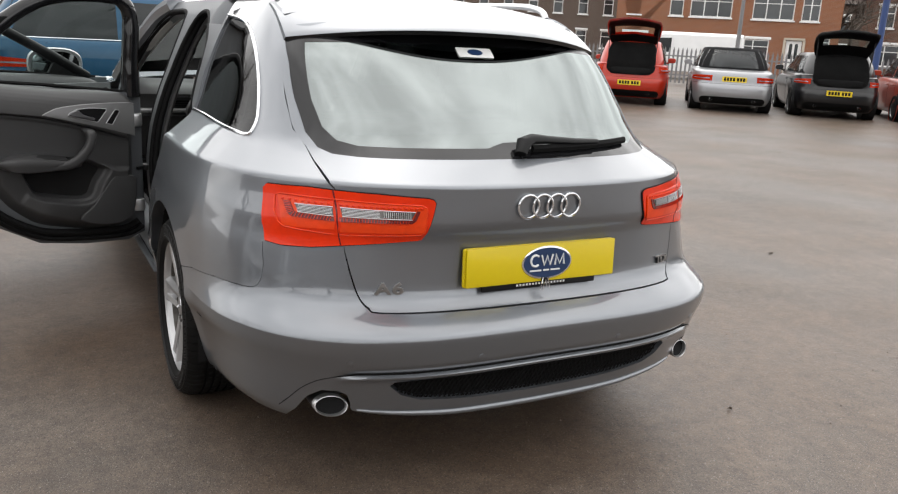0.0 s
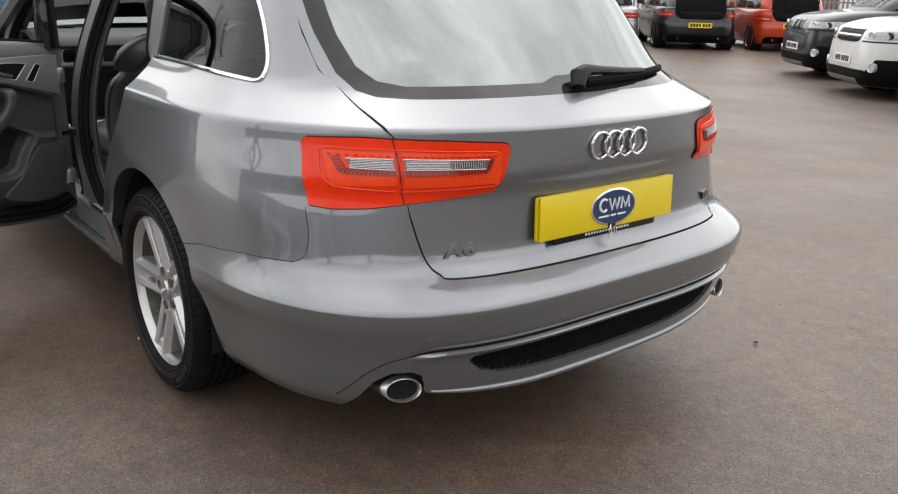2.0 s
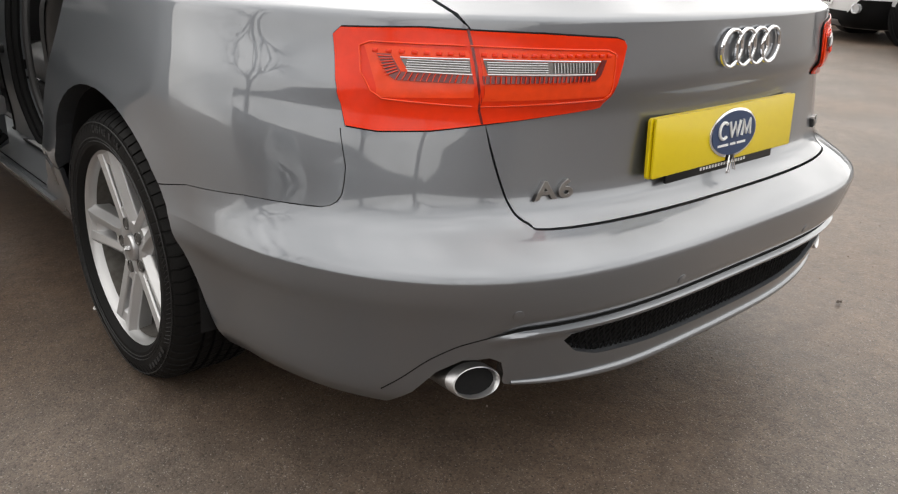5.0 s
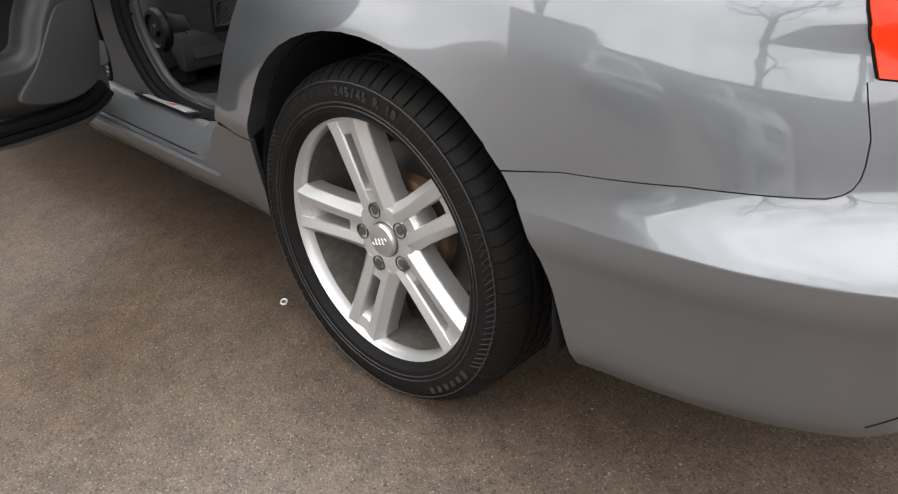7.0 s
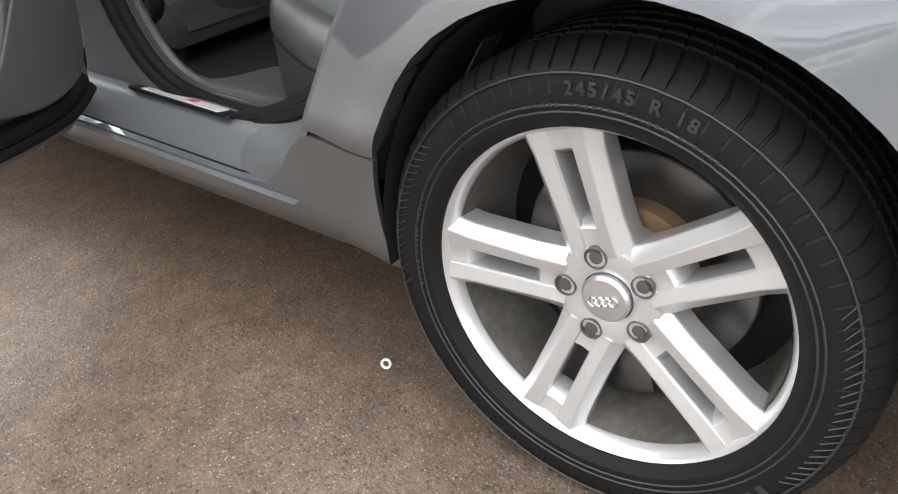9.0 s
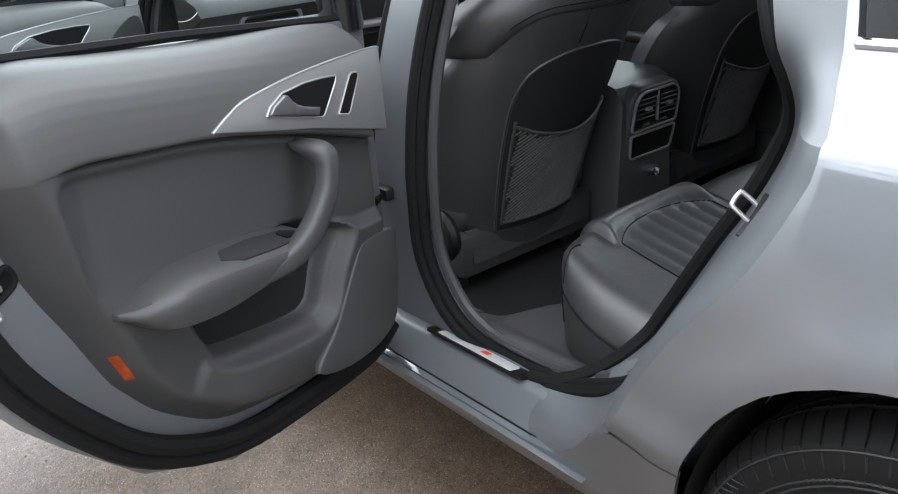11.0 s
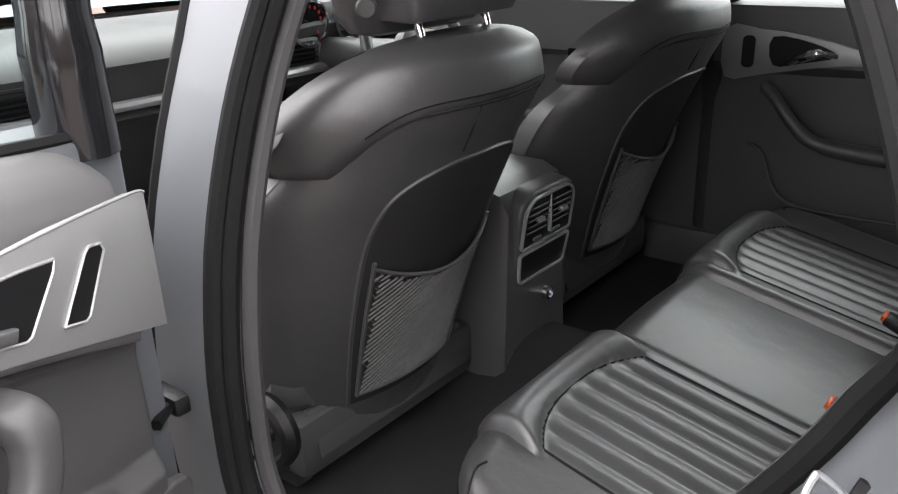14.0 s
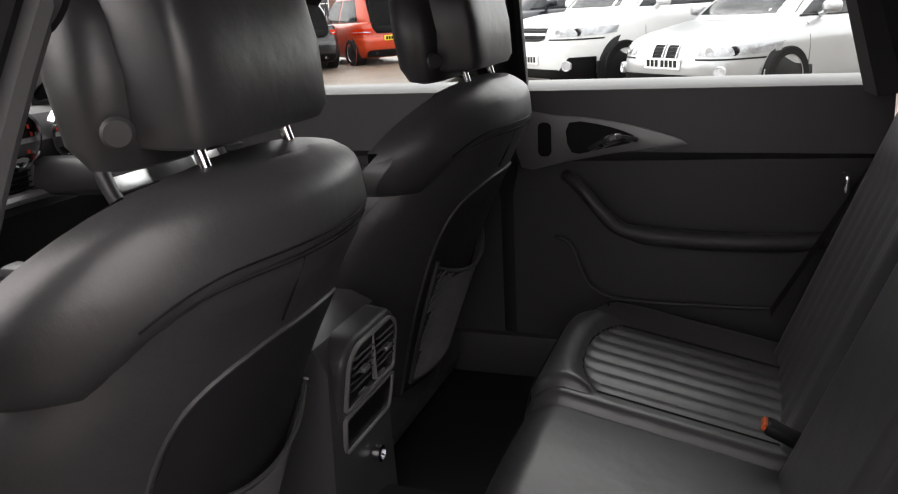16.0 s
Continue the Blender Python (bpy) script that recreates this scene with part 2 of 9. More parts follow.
def rounded(w, h, r, n=5):
    """The outline of a rectangle of width w and height h about the origin, its corners rounded by r."""
    out = []
    for cx, cy, a0 in ((w / 2 - r, h / 2 - r, 0), (-w / 2 + r, h / 2 - r, 90), (-w / 2 + r, -h / 2 + r, 180), (w / 2 - r, -h / 2 + r, 270)):
        for k in range(n + 1):
            a = radians(a0 + 90 * k / n)
            out.append((cx + r * math.cos(a), cy + r * math.sin(a)))
    return out


def squircle(w, h, p=3.0, n=28):
    out = []
    for k in range(n):
        a = k * math.tau / n
        c, s = math.cos(a), math.sin(a)
        out.append((w / 2 * abs(c) ** (2 / p) * (1 if c >= 0 else -1), h / 2 * abs(s) ** (2 / p) * (1 if s >= 0 else -1)))
    return out


def smooth_line(pts, n=6, closed=False):
    """A smooth line through points (Catmull-Rom)."""
    P = [Vector(p) for p in pts]
    out, m = [], len(P)
    for i in range(m if closed else m - 1):
        a, b, c, d = (P[(i + k) % m] if closed else P[min(max(i + k, 0), m - 1)] for k in (-1, 0, 1, 2))
        for k in range(n):
            t = k / n
            out.append(0.5 * (2 * b + (c - a) * t + (2 * a - 5 * b + 4 * c - d) * t * t + (3 * b - a - 3 * c + d) * t ** 3))
    if not closed:
        out.append(P[-1])
    return out


def curve_of(*pairs):
    """A smooth function through (x, y) pairs that does not overshoot."""
    xs, ys = np.array([p[0] for p in pairs], float), np.array([p[1] for p in pairs], float)
    h, d = np.diff(xs), np.diff(ys) / np.diff(xs)
    s = np.zeros(len(xs))
    s[0], s[-1] = d[0], d[-1]
    for i in range(1, len(xs) - 1):
        if d[i - 1] * d[i] > 0:
            w1, w2 = 2 * h[i] + h[i - 1], h[i] + 2 * h[i - 1]
            s[i] = (w1 + w2) / (w1 / d[i - 1] + w2 / d[i])

    def f(x):
        x = min(max(x, xs[0]), xs[-1])
        i = int(min(max(np.searchsorted(xs, x) - 1, 0), len(h) - 1))
        t = (x - xs[i]) / h[i]
        return float((1 + 2 * t) * (1 - t) ** 2 * ys[i] + t * (1 - t) ** 2 * h[i] * s[i] + t * t * (3 - 2 * t) * ys[i + 1] + t * t * (t - 1) * h[i] * s[i + 1])
    return f


def clipped(outline, du, dv, lines_u=(), lines_v=()):
    """A flat outline cut along a net of lines, ready to be bent."""
    bm = bmesh.new()
    bm.faces.new([bm.verts.new((a, b, 0)) for a, b in outline])
    us, vs = [p[0] for p in outline], [p[1] for p in outline]
    for k in list(np.arange(math.ceil(min(us) / du), max(us) / du + 1e-6) * du) + list(lines_u):
        bmesh.ops.bisect_plane(bm, geom=bm.verts[:] + bm.edges[:] + bm.faces[:], plane_co=(float(k), 0, 0), plane_no=(1, 0, 0), dist=1e-5)
    for k in list(np.arange(math.ceil(min(vs) / dv), max(vs) / dv + 1e-6) * dv) + list(lines_v):
        bmesh.ops.bisect_plane(bm, geom=bm.verts[:] + bm.edges[:] + bm.faces[:], plane_co=(0, float(k), 0), plane_no=(0, 1, 0), dist=1e-5)
    return bm


def bent(outline, f, du, dv, lift=0.0, depth=0.012, inside=(0, 2, 0.7), mirror=False, lines_v=()):
    """A panel: an outline bent onto the surface f(u, v), lifted off it, its edges turned in by depth."""
    bm = clipped(outline, du, dv, (), lines_v)
    for v in bm.verts:
        v.co = f(v.co.x, v.co.y)
    bmesh.ops.remove_doubles(bm, verts=bm.verts, dist=0.0006)
    bm.normal_update()
    inside = Vector(inside)
    if sum((fa.calc_center_median() - inside).dot(fa.normal) * fa.calc_area() for fa in bm.faces) < 0:
        bmesh.ops.reverse_faces(bm, faces=bm.faces)
    bm.normal_update()
    if lift:
        move = {v: v.normal.copy() for v in bm.verts}
        for v, n in move.items():
            v.co += n * lift
    if depth:
        nor = {v: v.normal.copy() for v in bm.verts}
        es = [e for e in bm.edges if len(e.link_faces) == 1]
        key = {tuple(round(c, 5) for c in v.co): nor[v] for e in es for v in e.verts}
        r = bmesh.ops.extrude_edge_only(bm, edges=es)
        for v in [g for g in r["geom"] if isinstance(g, bmesh.types.BMVert)]:
            n = key.get(tuple(round(c, 5) for c in v.co))
            if n is not None:
                v.co -= n * depth
    if mirror:
        for v in bm.verts:
            v.co.x = -v.co.x
        bmesh.ops.reverse_faces(bm, faces=bm.faces)
    return bm


def with_hole(outer, hole):
    """One outline that runs round the outer edge and, by a slit, round the hole."""
    i, j = min(((i, j) for i in range(len(outer)) for j in range(len(hole))),
               key=lambda ij: (outer[ij[0]][0] - hole[ij[1]][0]) ** 2 + (outer[ij[0]][1] - hole[ij[1]][1]) ** 2)

    def area(o):
        return sum(a[0] * b[1] - b[0] * a[1] for a, b in zip(o, o[1:] + o[:1]))
    if area(outer) * area(hole) > 0:
        hole = hole[::-1]
        j = len(hole) - 1 - j
    return outer[:i + 1] + hole[j:] + hole[:j + 1] + outer[i:]
# ---------------------------------------------------------------- the shape of the grey estate car
# x to its right, y to its front, z up; the rear bumper is near y = 0
HUB_Y, HUB_Z, TYRE_R = 1.105, 0.325, 0.328
CORNER_Y = 1.10
tail_y = curve_of((0.18, 0.16), (0.225, 0.105), (0.26, 0.085), (0.335, 0.062), (0.40, 0.045), (0.47, 0.028), (0.506, 0.022), (0.514, 0.025), (0.536, 0.056), (0.56, 0.103),
                  (0.585, 0.135), (0.62, 0.142), (0.74, 0.135), (0.765, 0.128), (0.785, 0.110), (0.80, 0.106), (0.865, 0.1035), (0.900, 0.1035), (0.907, 0.106),
                  (0.913, 0.120), (0.95, 0.212), (0.97, 0.25), (1.10, 0.405), (1.26, 0.60), (1.33, 0.69), (1.42, 0.86), (1.46, 1.0))
side_x = curve_of((0.18, 0.80), (0.225, 0.84), (0.26, 0.862), (0.36, 0.885), (0.43, 0.903), (0.47, 0.915), (0.52, 0.912), (0.60, 0.915), (0.70, 0.914), (0.75, 0.908), (0.80, 0.899),
                  (0.868, 0.885), (0.896, 0.879), (0.904, 0.875), (0.911, 0.865), (0.95, 0.810), (0.975, 0.778), (1.0, 0.762), (1.15, 0.705), (1.30, 0.632), (1.38, 0.575), (1.42, 0.53), (1.46, 0.42))
corner_p = curve_of((0.2, 3.6), (0.5, 3.5), (0.60, 3.3), (0.73, 2.95), (0.87, 2.65), (0.97, 2.65), (1.1, 2.8), (1.25, 3.2), (1.4, 3.2))


crease_z = curve_of((0, 0.404), (0.3, 0.403), (0.54, 0.402), (0.62, 0.397), (0.665, 0.382), (0.700, 0.350), (0.727, 0.300), (0.744, 0.258), (0.760, 0.17), (0.9, 0.1))


def tuck(dz):
    """How far the bumper goes in, dz above its crease: the body rolls under, then the lower panel starts with a lip."""
    if dz >= 0:
        return 0.016 * max(1 - dz / 0.034, 0) ** 2
    k = min(max((-dz - 0.013) / 0.016, 0), 1)
    return 0.016 * max(1 + dz / 0.009, 0) + 0.011 * k * k * (3 - 2 * k)


def tucked(x):
    """The tuck fades out where the crease turns down beside the tail pipes."""
    return min(max((0.640 - abs(x)) / 0.06, 0), 1)


def shell(u, z, inset=0.0, panel=1.0):
    """The car's skin: u from -2 (its right side) over -1 (the middle of the tail) to 0, then metres ahead of the corner."""
    w, p = side_x(z) - inset, corner_p(z)
    if u >= 0:
        y, x, c = CORNER_Y + u, -w, 1.0
        if y > 3.4:
            k = min((y - 3.4) / 1.5, 1.0)
            x *= (1 - k ** 2.8) ** (1 / 2.8) * 0.999 + 0.001
    else:
        a = math.pi / 2 * min(-u, 2 + u)
        c = max(math.cos(a), 0.0)
        x = -w * c ** (2 / p) * (1 if u > -1 else -1)
        y = CORNER_Y - (CORNER_Y - tail_y(z) - inset) * max(math.sin(a), 0.0) ** (2 / p)
        if z < 0.44 and y < 0.5:
            # the panel round the grille and the tail pipes is set off by a crease
            y += panel * tuck(z - crease_z(abs(x))) * tucked(x)
    d = math.hypot(y - HUB_Y, z - HUB_Z)
    flare = 0.010 * math.exp(-((d - 0.37) / 0.05) ** 2) * min(c, 1.0) ** 0.5 if z < 0.8 else 0.0
    k = max(0.0, 1 - abs(z - 0.504) / (0.05 if z > 0.504 else 0.12))
    flare += 0.014 * k ** 1.3 * min(max((0.80 - y) / 0.35, 0), 1) * min(c, 1.0) ** 0.5
    return Vector((x - flare if u > -1 else x + flare, y, z))


def at_x(x, z):
    """The u at which the tail is x to the side."""
    c = min(abs(x) / side_x(z), 1.0) ** (corner_p(z) / 2)
    u = -math.acos(c) / (math.pi / 2)
    return u if x <= 0 else -2 - u


def at_y(y, z):
    """The u at which the left side is y ahead."""
    if y >= CORNER_Y:
        return y - CORNER_Y
    s = min((CORNER_Y - y) / (CORNER_Y - tail_y(z)), 1.0) ** (corner_p(z) / 2)
    return -math.asin(s) / (math.pi / 2)


inner_x = curve_of((0.26, 0.80), (0.34, 0.795), (0.42, 0.803), (0.52, 0.815), (0.65, 0.82), (0.8, 0.805), (0.95, 0.768), (1.1, 0.715), (1.25, 0.655), (1.36, 0.60), (1.42, 0.545))


def inner_shell(u, z, inset=0.0):
    """The painted frame behind the doors: smoother than the skin, and set in."""
    return Vector((-(inner_x(z) - inset), CORNER_Y + u, z))
# ---------------------------------------------------------------- the grey estate car
estate = thing("estate_car", "silver-grey metallic estate car with its nearside doors open, parked on asphalt", "car")


def on_side(*pts):
    return [(at_y(y, z), z) for y, z in pts]


def on_tail(*pts):
    return [(at_x(x, z), z) for x, z in pts]


def flip(outline):
    return [(-2 - u, z) for u, z in outline][::-1]


def eased(line, n=4):
    """A flat line made smooth through its points."""
    return [(p.x, p.y) for p in smooth_line([(a, b, 0) for a, b in line], n)]


ARCH_Y, ARCH_Z, ARCH_R = 1.088, 0.318, 0.380


def flatter(a):
    """How much closer than a circle the arch comes towards its front foot."""
    k = min(max((radians(60) - a) / radians(44), 0), 1)
    return 0.021 * k * k * (3 - 2 * k)


def arch(a0, a1, n=18, r=ARCH_R):
    """Points of the rear wheel arch, from angle a0 to a1 (0: to the front, 90: up)."""
    out = []
    for k in range(n + 1):
        a = radians(a0 + (a1 - a0) * k / n)
        q = r - flatter(a)
        out.append((ARCH_Y + q * math.cos(a), ARCH_Z + q * math.sin(a)))
    return out


# the edge of the quarter panel along the door opening
panel_y = curve_of((0.31, 1.665), (0.35, 1.630), (0.40, 1.588), (0.449, 1.549), (0.52, 1.515), (0.64, 1.445), (0.766, 1.352), (0.83, 1.322), (0.88, 1.304), (0.905, 1.302), (0.93, 1.313), (0.96, 1.331), (0.992, 1.344), (1.04, 1.356), (1.20, 1.414), (1.335, 1.455))
quarter_window = [(1.330, 0.993), (1.20, 0.994), (1.0, 0.991), (0.78, 0.982), (0.70, 0.980), (0.685, 0.995), (0.70, 1.04), (0.76, 1.13), (0.83, 1.20), (0.92, 1.255), (1.03, 1.295), (1.20, 1.322), (1.428, 1.335), (1.390, 1.20)]
quarter = on_side((1.475, 0.442), *[(panel_y(0.449 + 0.886 * k / 40), 0.449 + 0.886 * k / 40) for k in range(41)], (1.50, 1.40),
                  (1.3, 1.405), (1.1, 1.40), (0.98, 1.385), (0.90, 1.36)) + on_tail((-0.585, 1.30), (-0.612, 1.20), (-0.630, 1.10), (-0.632, 1.015), (-0.618, 0.962), (-0.606, 0.89), (-0.60, 0.80), (-0.596, 0.732)) + \
    on_side((0.39, 0.722), (0.3720, 0.66), (0.3695, 0.630), (0.3703, 0.614), (0.3745, 0.603), (0.382, 0.5965), (0.395, 0.5918), (0.538, 0.587), (0.70, 0.572)) + on_side(*arch(141.5, 19.5))
hole = on_side(*quarter_window)
for mirror in (False, True):
    part("quarter_panel", bent(with_hole(quarter, hole), shell, 0.025, 0.02, 0, 0.05, mirror=mirror, lines_v=(0.892, 0.897, 0.901, 0.905, 0.909, 0.914)), PAINT, estate)
    part("quarter_window", bent(on_side(*[(1.05 + (y - 1.05) * 0.985, 1.15 + (z - 1.15) * 0.97) for y, z in quarter_window]), shell, 0.05, 0.05, -0.008, 0.004, mirror=mirror), DARK_GLASS, estate, "dark tinted side glass").visible_shadow = False
    bm = bmesh.new()
    tube(bm, [shell(at_y(y, z), z) + Vector((-0.001, 0, 0)) for y, z in [(p.x, p.y) for p in smooth_line([(y, z, 0) for y, z in quarter_window[:13]], 5)]], 0.0062, 8)
    if mirror:
        bmesh.ops.scale(bm, vec=(-1, 1, 1), verts=bm.verts)
        bmesh.ops.reverse_faces(bm, faces=bm.faces)
    part("window_trim", bm, CHROME, estate, "bright chrome window surround")

# bumper, with its grille and the cut-outs for the tail pipes
half = on_side((0.700, 0.222)) + on_side(*arch(176, 141.9, 8)) + on_side((0.70, 0.5705), (0.538, 0.5855), (0.395, 0.5903), (0.381, 0.5952), (0.3732, 0.6020), (0.3689, 0.6136), (0.3680, 0.630), (0.3705, 0.66), (0.3886, 0.722)) + \
    eased(on_tail((-0.5842, 0.735), (-0.5802, 0.70), (-0.5708, 0.655), (-0.5515, 0.592), (-0.535, 0.5695), (-0.505, 0.5600), (-0.25, 0.5565), (0.0, 0.5555)))
low = on_tail((0.0, 0.240), (-0.25, 0.245), (-0.41, 0.259), (-0.50, 0.268), (-0.560, 0.274), (-0.576, 0.279), (-0.582, 0.288), (-0.584, 0.305), (-0.596, 0.333), (-0.620, 0.347), (-0.660, 0.346), (-0.690, 0.318), (-0.708, 0.265), (-0.718, 0.222)) + on_side((0.45, 0.218), (0.60, 0.219), (0.695, 0.222))
grille_half = on_tail((0.0, 0.384), (-0.20, 0.383), (-0.38, 0.380), (-0.478, 0.374), (-0.490, 0.362), (-0.455, 0.330), (-0.40, 0.310), (-0.25, 0.296), (0.0, 0.290))
grille = grille_half[:-1] + flip(grille_half)[:-1]
bumper = half + flip(half)[1:] + flip(low)[:-1] + low
part("rear_bumper", bent(with_hole(bumper, grille), shell, 0.009, 0.012, 0, 0.03, lines_v=(0.372, 0.377, 0.382, 0.386, 0.390, 0.3935, 0.397, 0.400, 0.402, 0.404, 0.406, 0.409, 0.413, 0.418, 0.424, 0.430, 0.437, 0.495, 0.502, 0.506, 0.510, 0.514, 0.520)), PAINT, estate)
bm = bmesh.new()
for s in (1, -1):
    for k in range(-34, 35):
        x0 = k * 0.0145
        pts = [(x0 + s * (j - 2) * 0.0125, 0.287 + 0.1 * j / 4) for j in range(5)]
        pts = [(x, z) for x, z in pts if abs(x) < 0.47]
        if len(pts) > 1:
            tube(bm, [shell(at_x(x, z), z) + Vector((0, 0.012, 0)) for x, z in pts], 0.0022, 4)
part("grille_mesh", bm, RUBBER, estate, "black honeycomb grille")
part("grille_backing", bent(grille, shell, 0.04, 0.03, -0.022, 0), RUBBER, estate)
def crease_line(drop, push, n=60, reach=0.728):
    """A line that runs along the crease of the bumper, below it by drop and pushed forward by push."""
    out = []
    for k in range(n + 1):
        x = reach * math.sin(math.pi / 2 * (2 * k / n - 1))
        z = max(crease_z(abs(x)) - drop, 0.250)
        out.append(shell(at_x(x, z), z, 0.0, 0.0) + Vector((0, push * tucked(x), 0)))
    return out


bm = bmesh.new()
line = crease_line(0.001, 0.0150, 120, 0.742)
tube(bm, line, [0.0012 + 0.0028 * tucked(q.x) for q in line], 6)
part("bumper_crease", bm, RUBBER, estate, "dark joint above the lower panel")
bm = bmesh.new()
lower = curve_of((0, 0.246), (0.25, 0.251), (0.41, 0.264), (0.50, 0.273), (0.57, 0.281))
tube(bm, [shell(at_x(x, lower(abs(x))), lower(abs(x))) for x in [0.565 * k / 30 for k in range(-30, 31)]], [0.010 - 0.006 * abs(k / 30) ** 4 for k in range(-30, 31)], 10)
part("panel_lip", bm, PAINT, estate)
for x, z in ((-0.60, 0.44), (-0.24, 0.44), (0.24, 0.44), (0.60, 0.44)):
    bm = bmesh.new()
    p = shell(at_x(x, z), z)
    q = (shell(at_x(x, z), z + 0.01) - p).cross(shell(at_x(x, z) - 0.01, z) - p)
    q = q.normalized() * (1 if q.y < 0 else -1)
    lathe(bm, [(0.0105, -0.004), (0.0105, 0.0008), (0.0085, 0.0016), (0.0001, 0.0018)], 16, Matrix.Translation(p) @ q.to_track_quat("Z", "Y").to_matrix().to_4x4())
    part("parking_sensor", bm, PAINT, estate)

# tailgate, glass and spoiler
edge = [(-0.600, 1.30), (-0.617, 1.20), (-0.6275, 1.10), (-0.6295, 1.015), (-0.6155, 0.962), (-0.6035, 0.89), (-0.590, 0.80), (-0.577, 0.70), (-0.567, 0.655), (-0.548, 0.594), (-0.53, 0.572), (-0.505, 0.563), (-0.25, 0.560), (0, 0.559)]
pane = [(0, 0.962), (-0.30, 0.961), (-0.50, 0.960), (-0.565, 0.963), (-0.592, 0.975), (-0.606, 1.01), (-0.610, 1.10), (-0.600, 1.20), (-0.580, 1.30), (-0.3, 1.325), (0, 1.33)]


def both(pts):
    h = eased(on_tail(*pts))
    return h + flip(h)[1:]


gate = both(edge)
gate_top = on_tail((0.3, 1.345), (0, 1.35), (-0.3, 1.345))
sides = on_tail(*pane)
part("tailgate", bent(with_hole(gate + gate_top, (sides + flip(sides)[1:])[:-1]), shell, 0.02, 0.018, 0, 0.03, lines_v=(0.896, 0.901, 0.905, 0.909, 0.914)), PAINT, estate)
clear = [(0, 1.005), (-0.06, 1.004), (-0.12, 0.990), (-0.49, 0.988), (-0.54, 0.998), (-0.564, 1.03), (-0.572, 1.10), (-0.562, 1.20), (-0.545, 1.262), (-0.3, 1.275), (0, 1.278)]
cl = on_tail(*clear)
part("glass_border", bent(with_hole((sides + flip(sides)[1:])[:-1], (cl + flip(cl)[1:])[:-1]), shell, 0.03, 0.03, -0.003, 0.003), BLACK_GLOSS, estate, "black printed glass border")
part("rear_window", bent((cl + flip(cl)[1:])[:-1], shell, 0.03, 0.03, -0.003, 0), REAR_GLASS, estate, "sloping tinted rear glass").visible_shadow = False
rows = []
for k in range(-24, 25):
    x = 0.590 * k / 24
    e = abs(k) / 24
    tip = Vector((x, 0.575 + 0.19 * e ** 2.4, 1.318 - 0.045 * e ** 2.4))
    root = Vector((x * 0.975, 1.0, 1.3770 + 0.052 * max(1 - (x / 0.592) ** 2, 0) ** 0.8))
    lip = tip + Vector((0, 0.008, 0.007))
    row = [Vector((root.x + (lip.x - root.x) * t, root.y + (lip.y - root.y) * t, root.z + (lip.z - root.z) * t ** 1.5)) for t in (0, 0.2, 0.4, 0.6, 0.8, 0.93, 1.0)]
    rows.append(row + [tip, tip + Vector((0, 0.006, -0.012))])
# each end turns down to the tailgate
for i in (0, -1):
    end = [[Vector((q.x * (1 + 0.004 * g), q.y + 0.004 * g, q.z - d)) for q in rows[i]] for g, d in ((1.5, 0.010), (1.8, 0.07))]
    rows = end[::-1] + rows if i == 0 else rows + end
bm = bmesh.new()
rings(bm, rows, False, False)
part("spoiler", bm, PAINT, estate)
bm = bmesh.new()
rings(bm, [[p + Vector((0, 0.0, -0.001)) for p in r[5:]] for r in rows], False, False)
part("spoiler_underside", bm, BLACK_GLOSS, estate, "gloss black spoiler underside")
# ---------------------------------------------------------------- lamps, badges, plate, wiper, pipes
def frame_on(u, z, lift=0.0):
    """The pose on the skin at u, z: x to the right seen from outside, y up, z out."""
    p, a, b = shell(u, z), shell(u - 0.01, z), shell(u, z + 0.006)
    right = (a - p).normalized()
    out = right.cross(b - p).normalized()
    up = out.cross(right)
    m = Matrix((right, up, out)).transposed().to_4x4()
    m.translation = p + out * lift
    return m


LAMP = on_side(*[(0.382 + 0.044 * (k / 8) ** 0.9, 0.727 + 0.141 * k / 8) for k in range(9)], (0.416, 0.880)) + on_tail((-0.66, 0.886), (-0.50, 0.8815), (-0.378, 0.8745), (-0.364, 0.8705), (-0.3585, 0.862), (-0.361, 0.848), (-0.384, 0.768), (-0.388, 0.760), (-0.396, 0.7565), (-0.574, 0.738), (-0.66, 0.726), (-0.725, 0.722))


def dense(outline, n=5):
    """An outline in the skin's own measure with more points on it."""
    return [(a[0] + (b[0] - a[0]) * k / n, a[1] + (b[1] - a[1]) * k / n) for a, b in zip(outline, outline[1:] + outline[:1]) for k in range(n)]


def skin_line(pts, lift, mirror, n=5, closed=False):
    """A line on the car's tail, given by places (x, z), lifted off the skin."""
    flat = [(at_x(x, z), z) for x, z in pts]
    flat = dense(flat, n) if closed else dense(flat, n)[:-n] + flat[-1:]
    flat = flat + flat[:1] if closed else flat
    out = [frame_on(u, z, lift).translation for u, z in flat]
    return [Vector((-q.x, q.y, q.z)) for q in out] if mirror else out


def lamp_pane(*pts):
    """A pane of the lamp between places on the tail."""
    return dense(on_tail(*pts), 6)


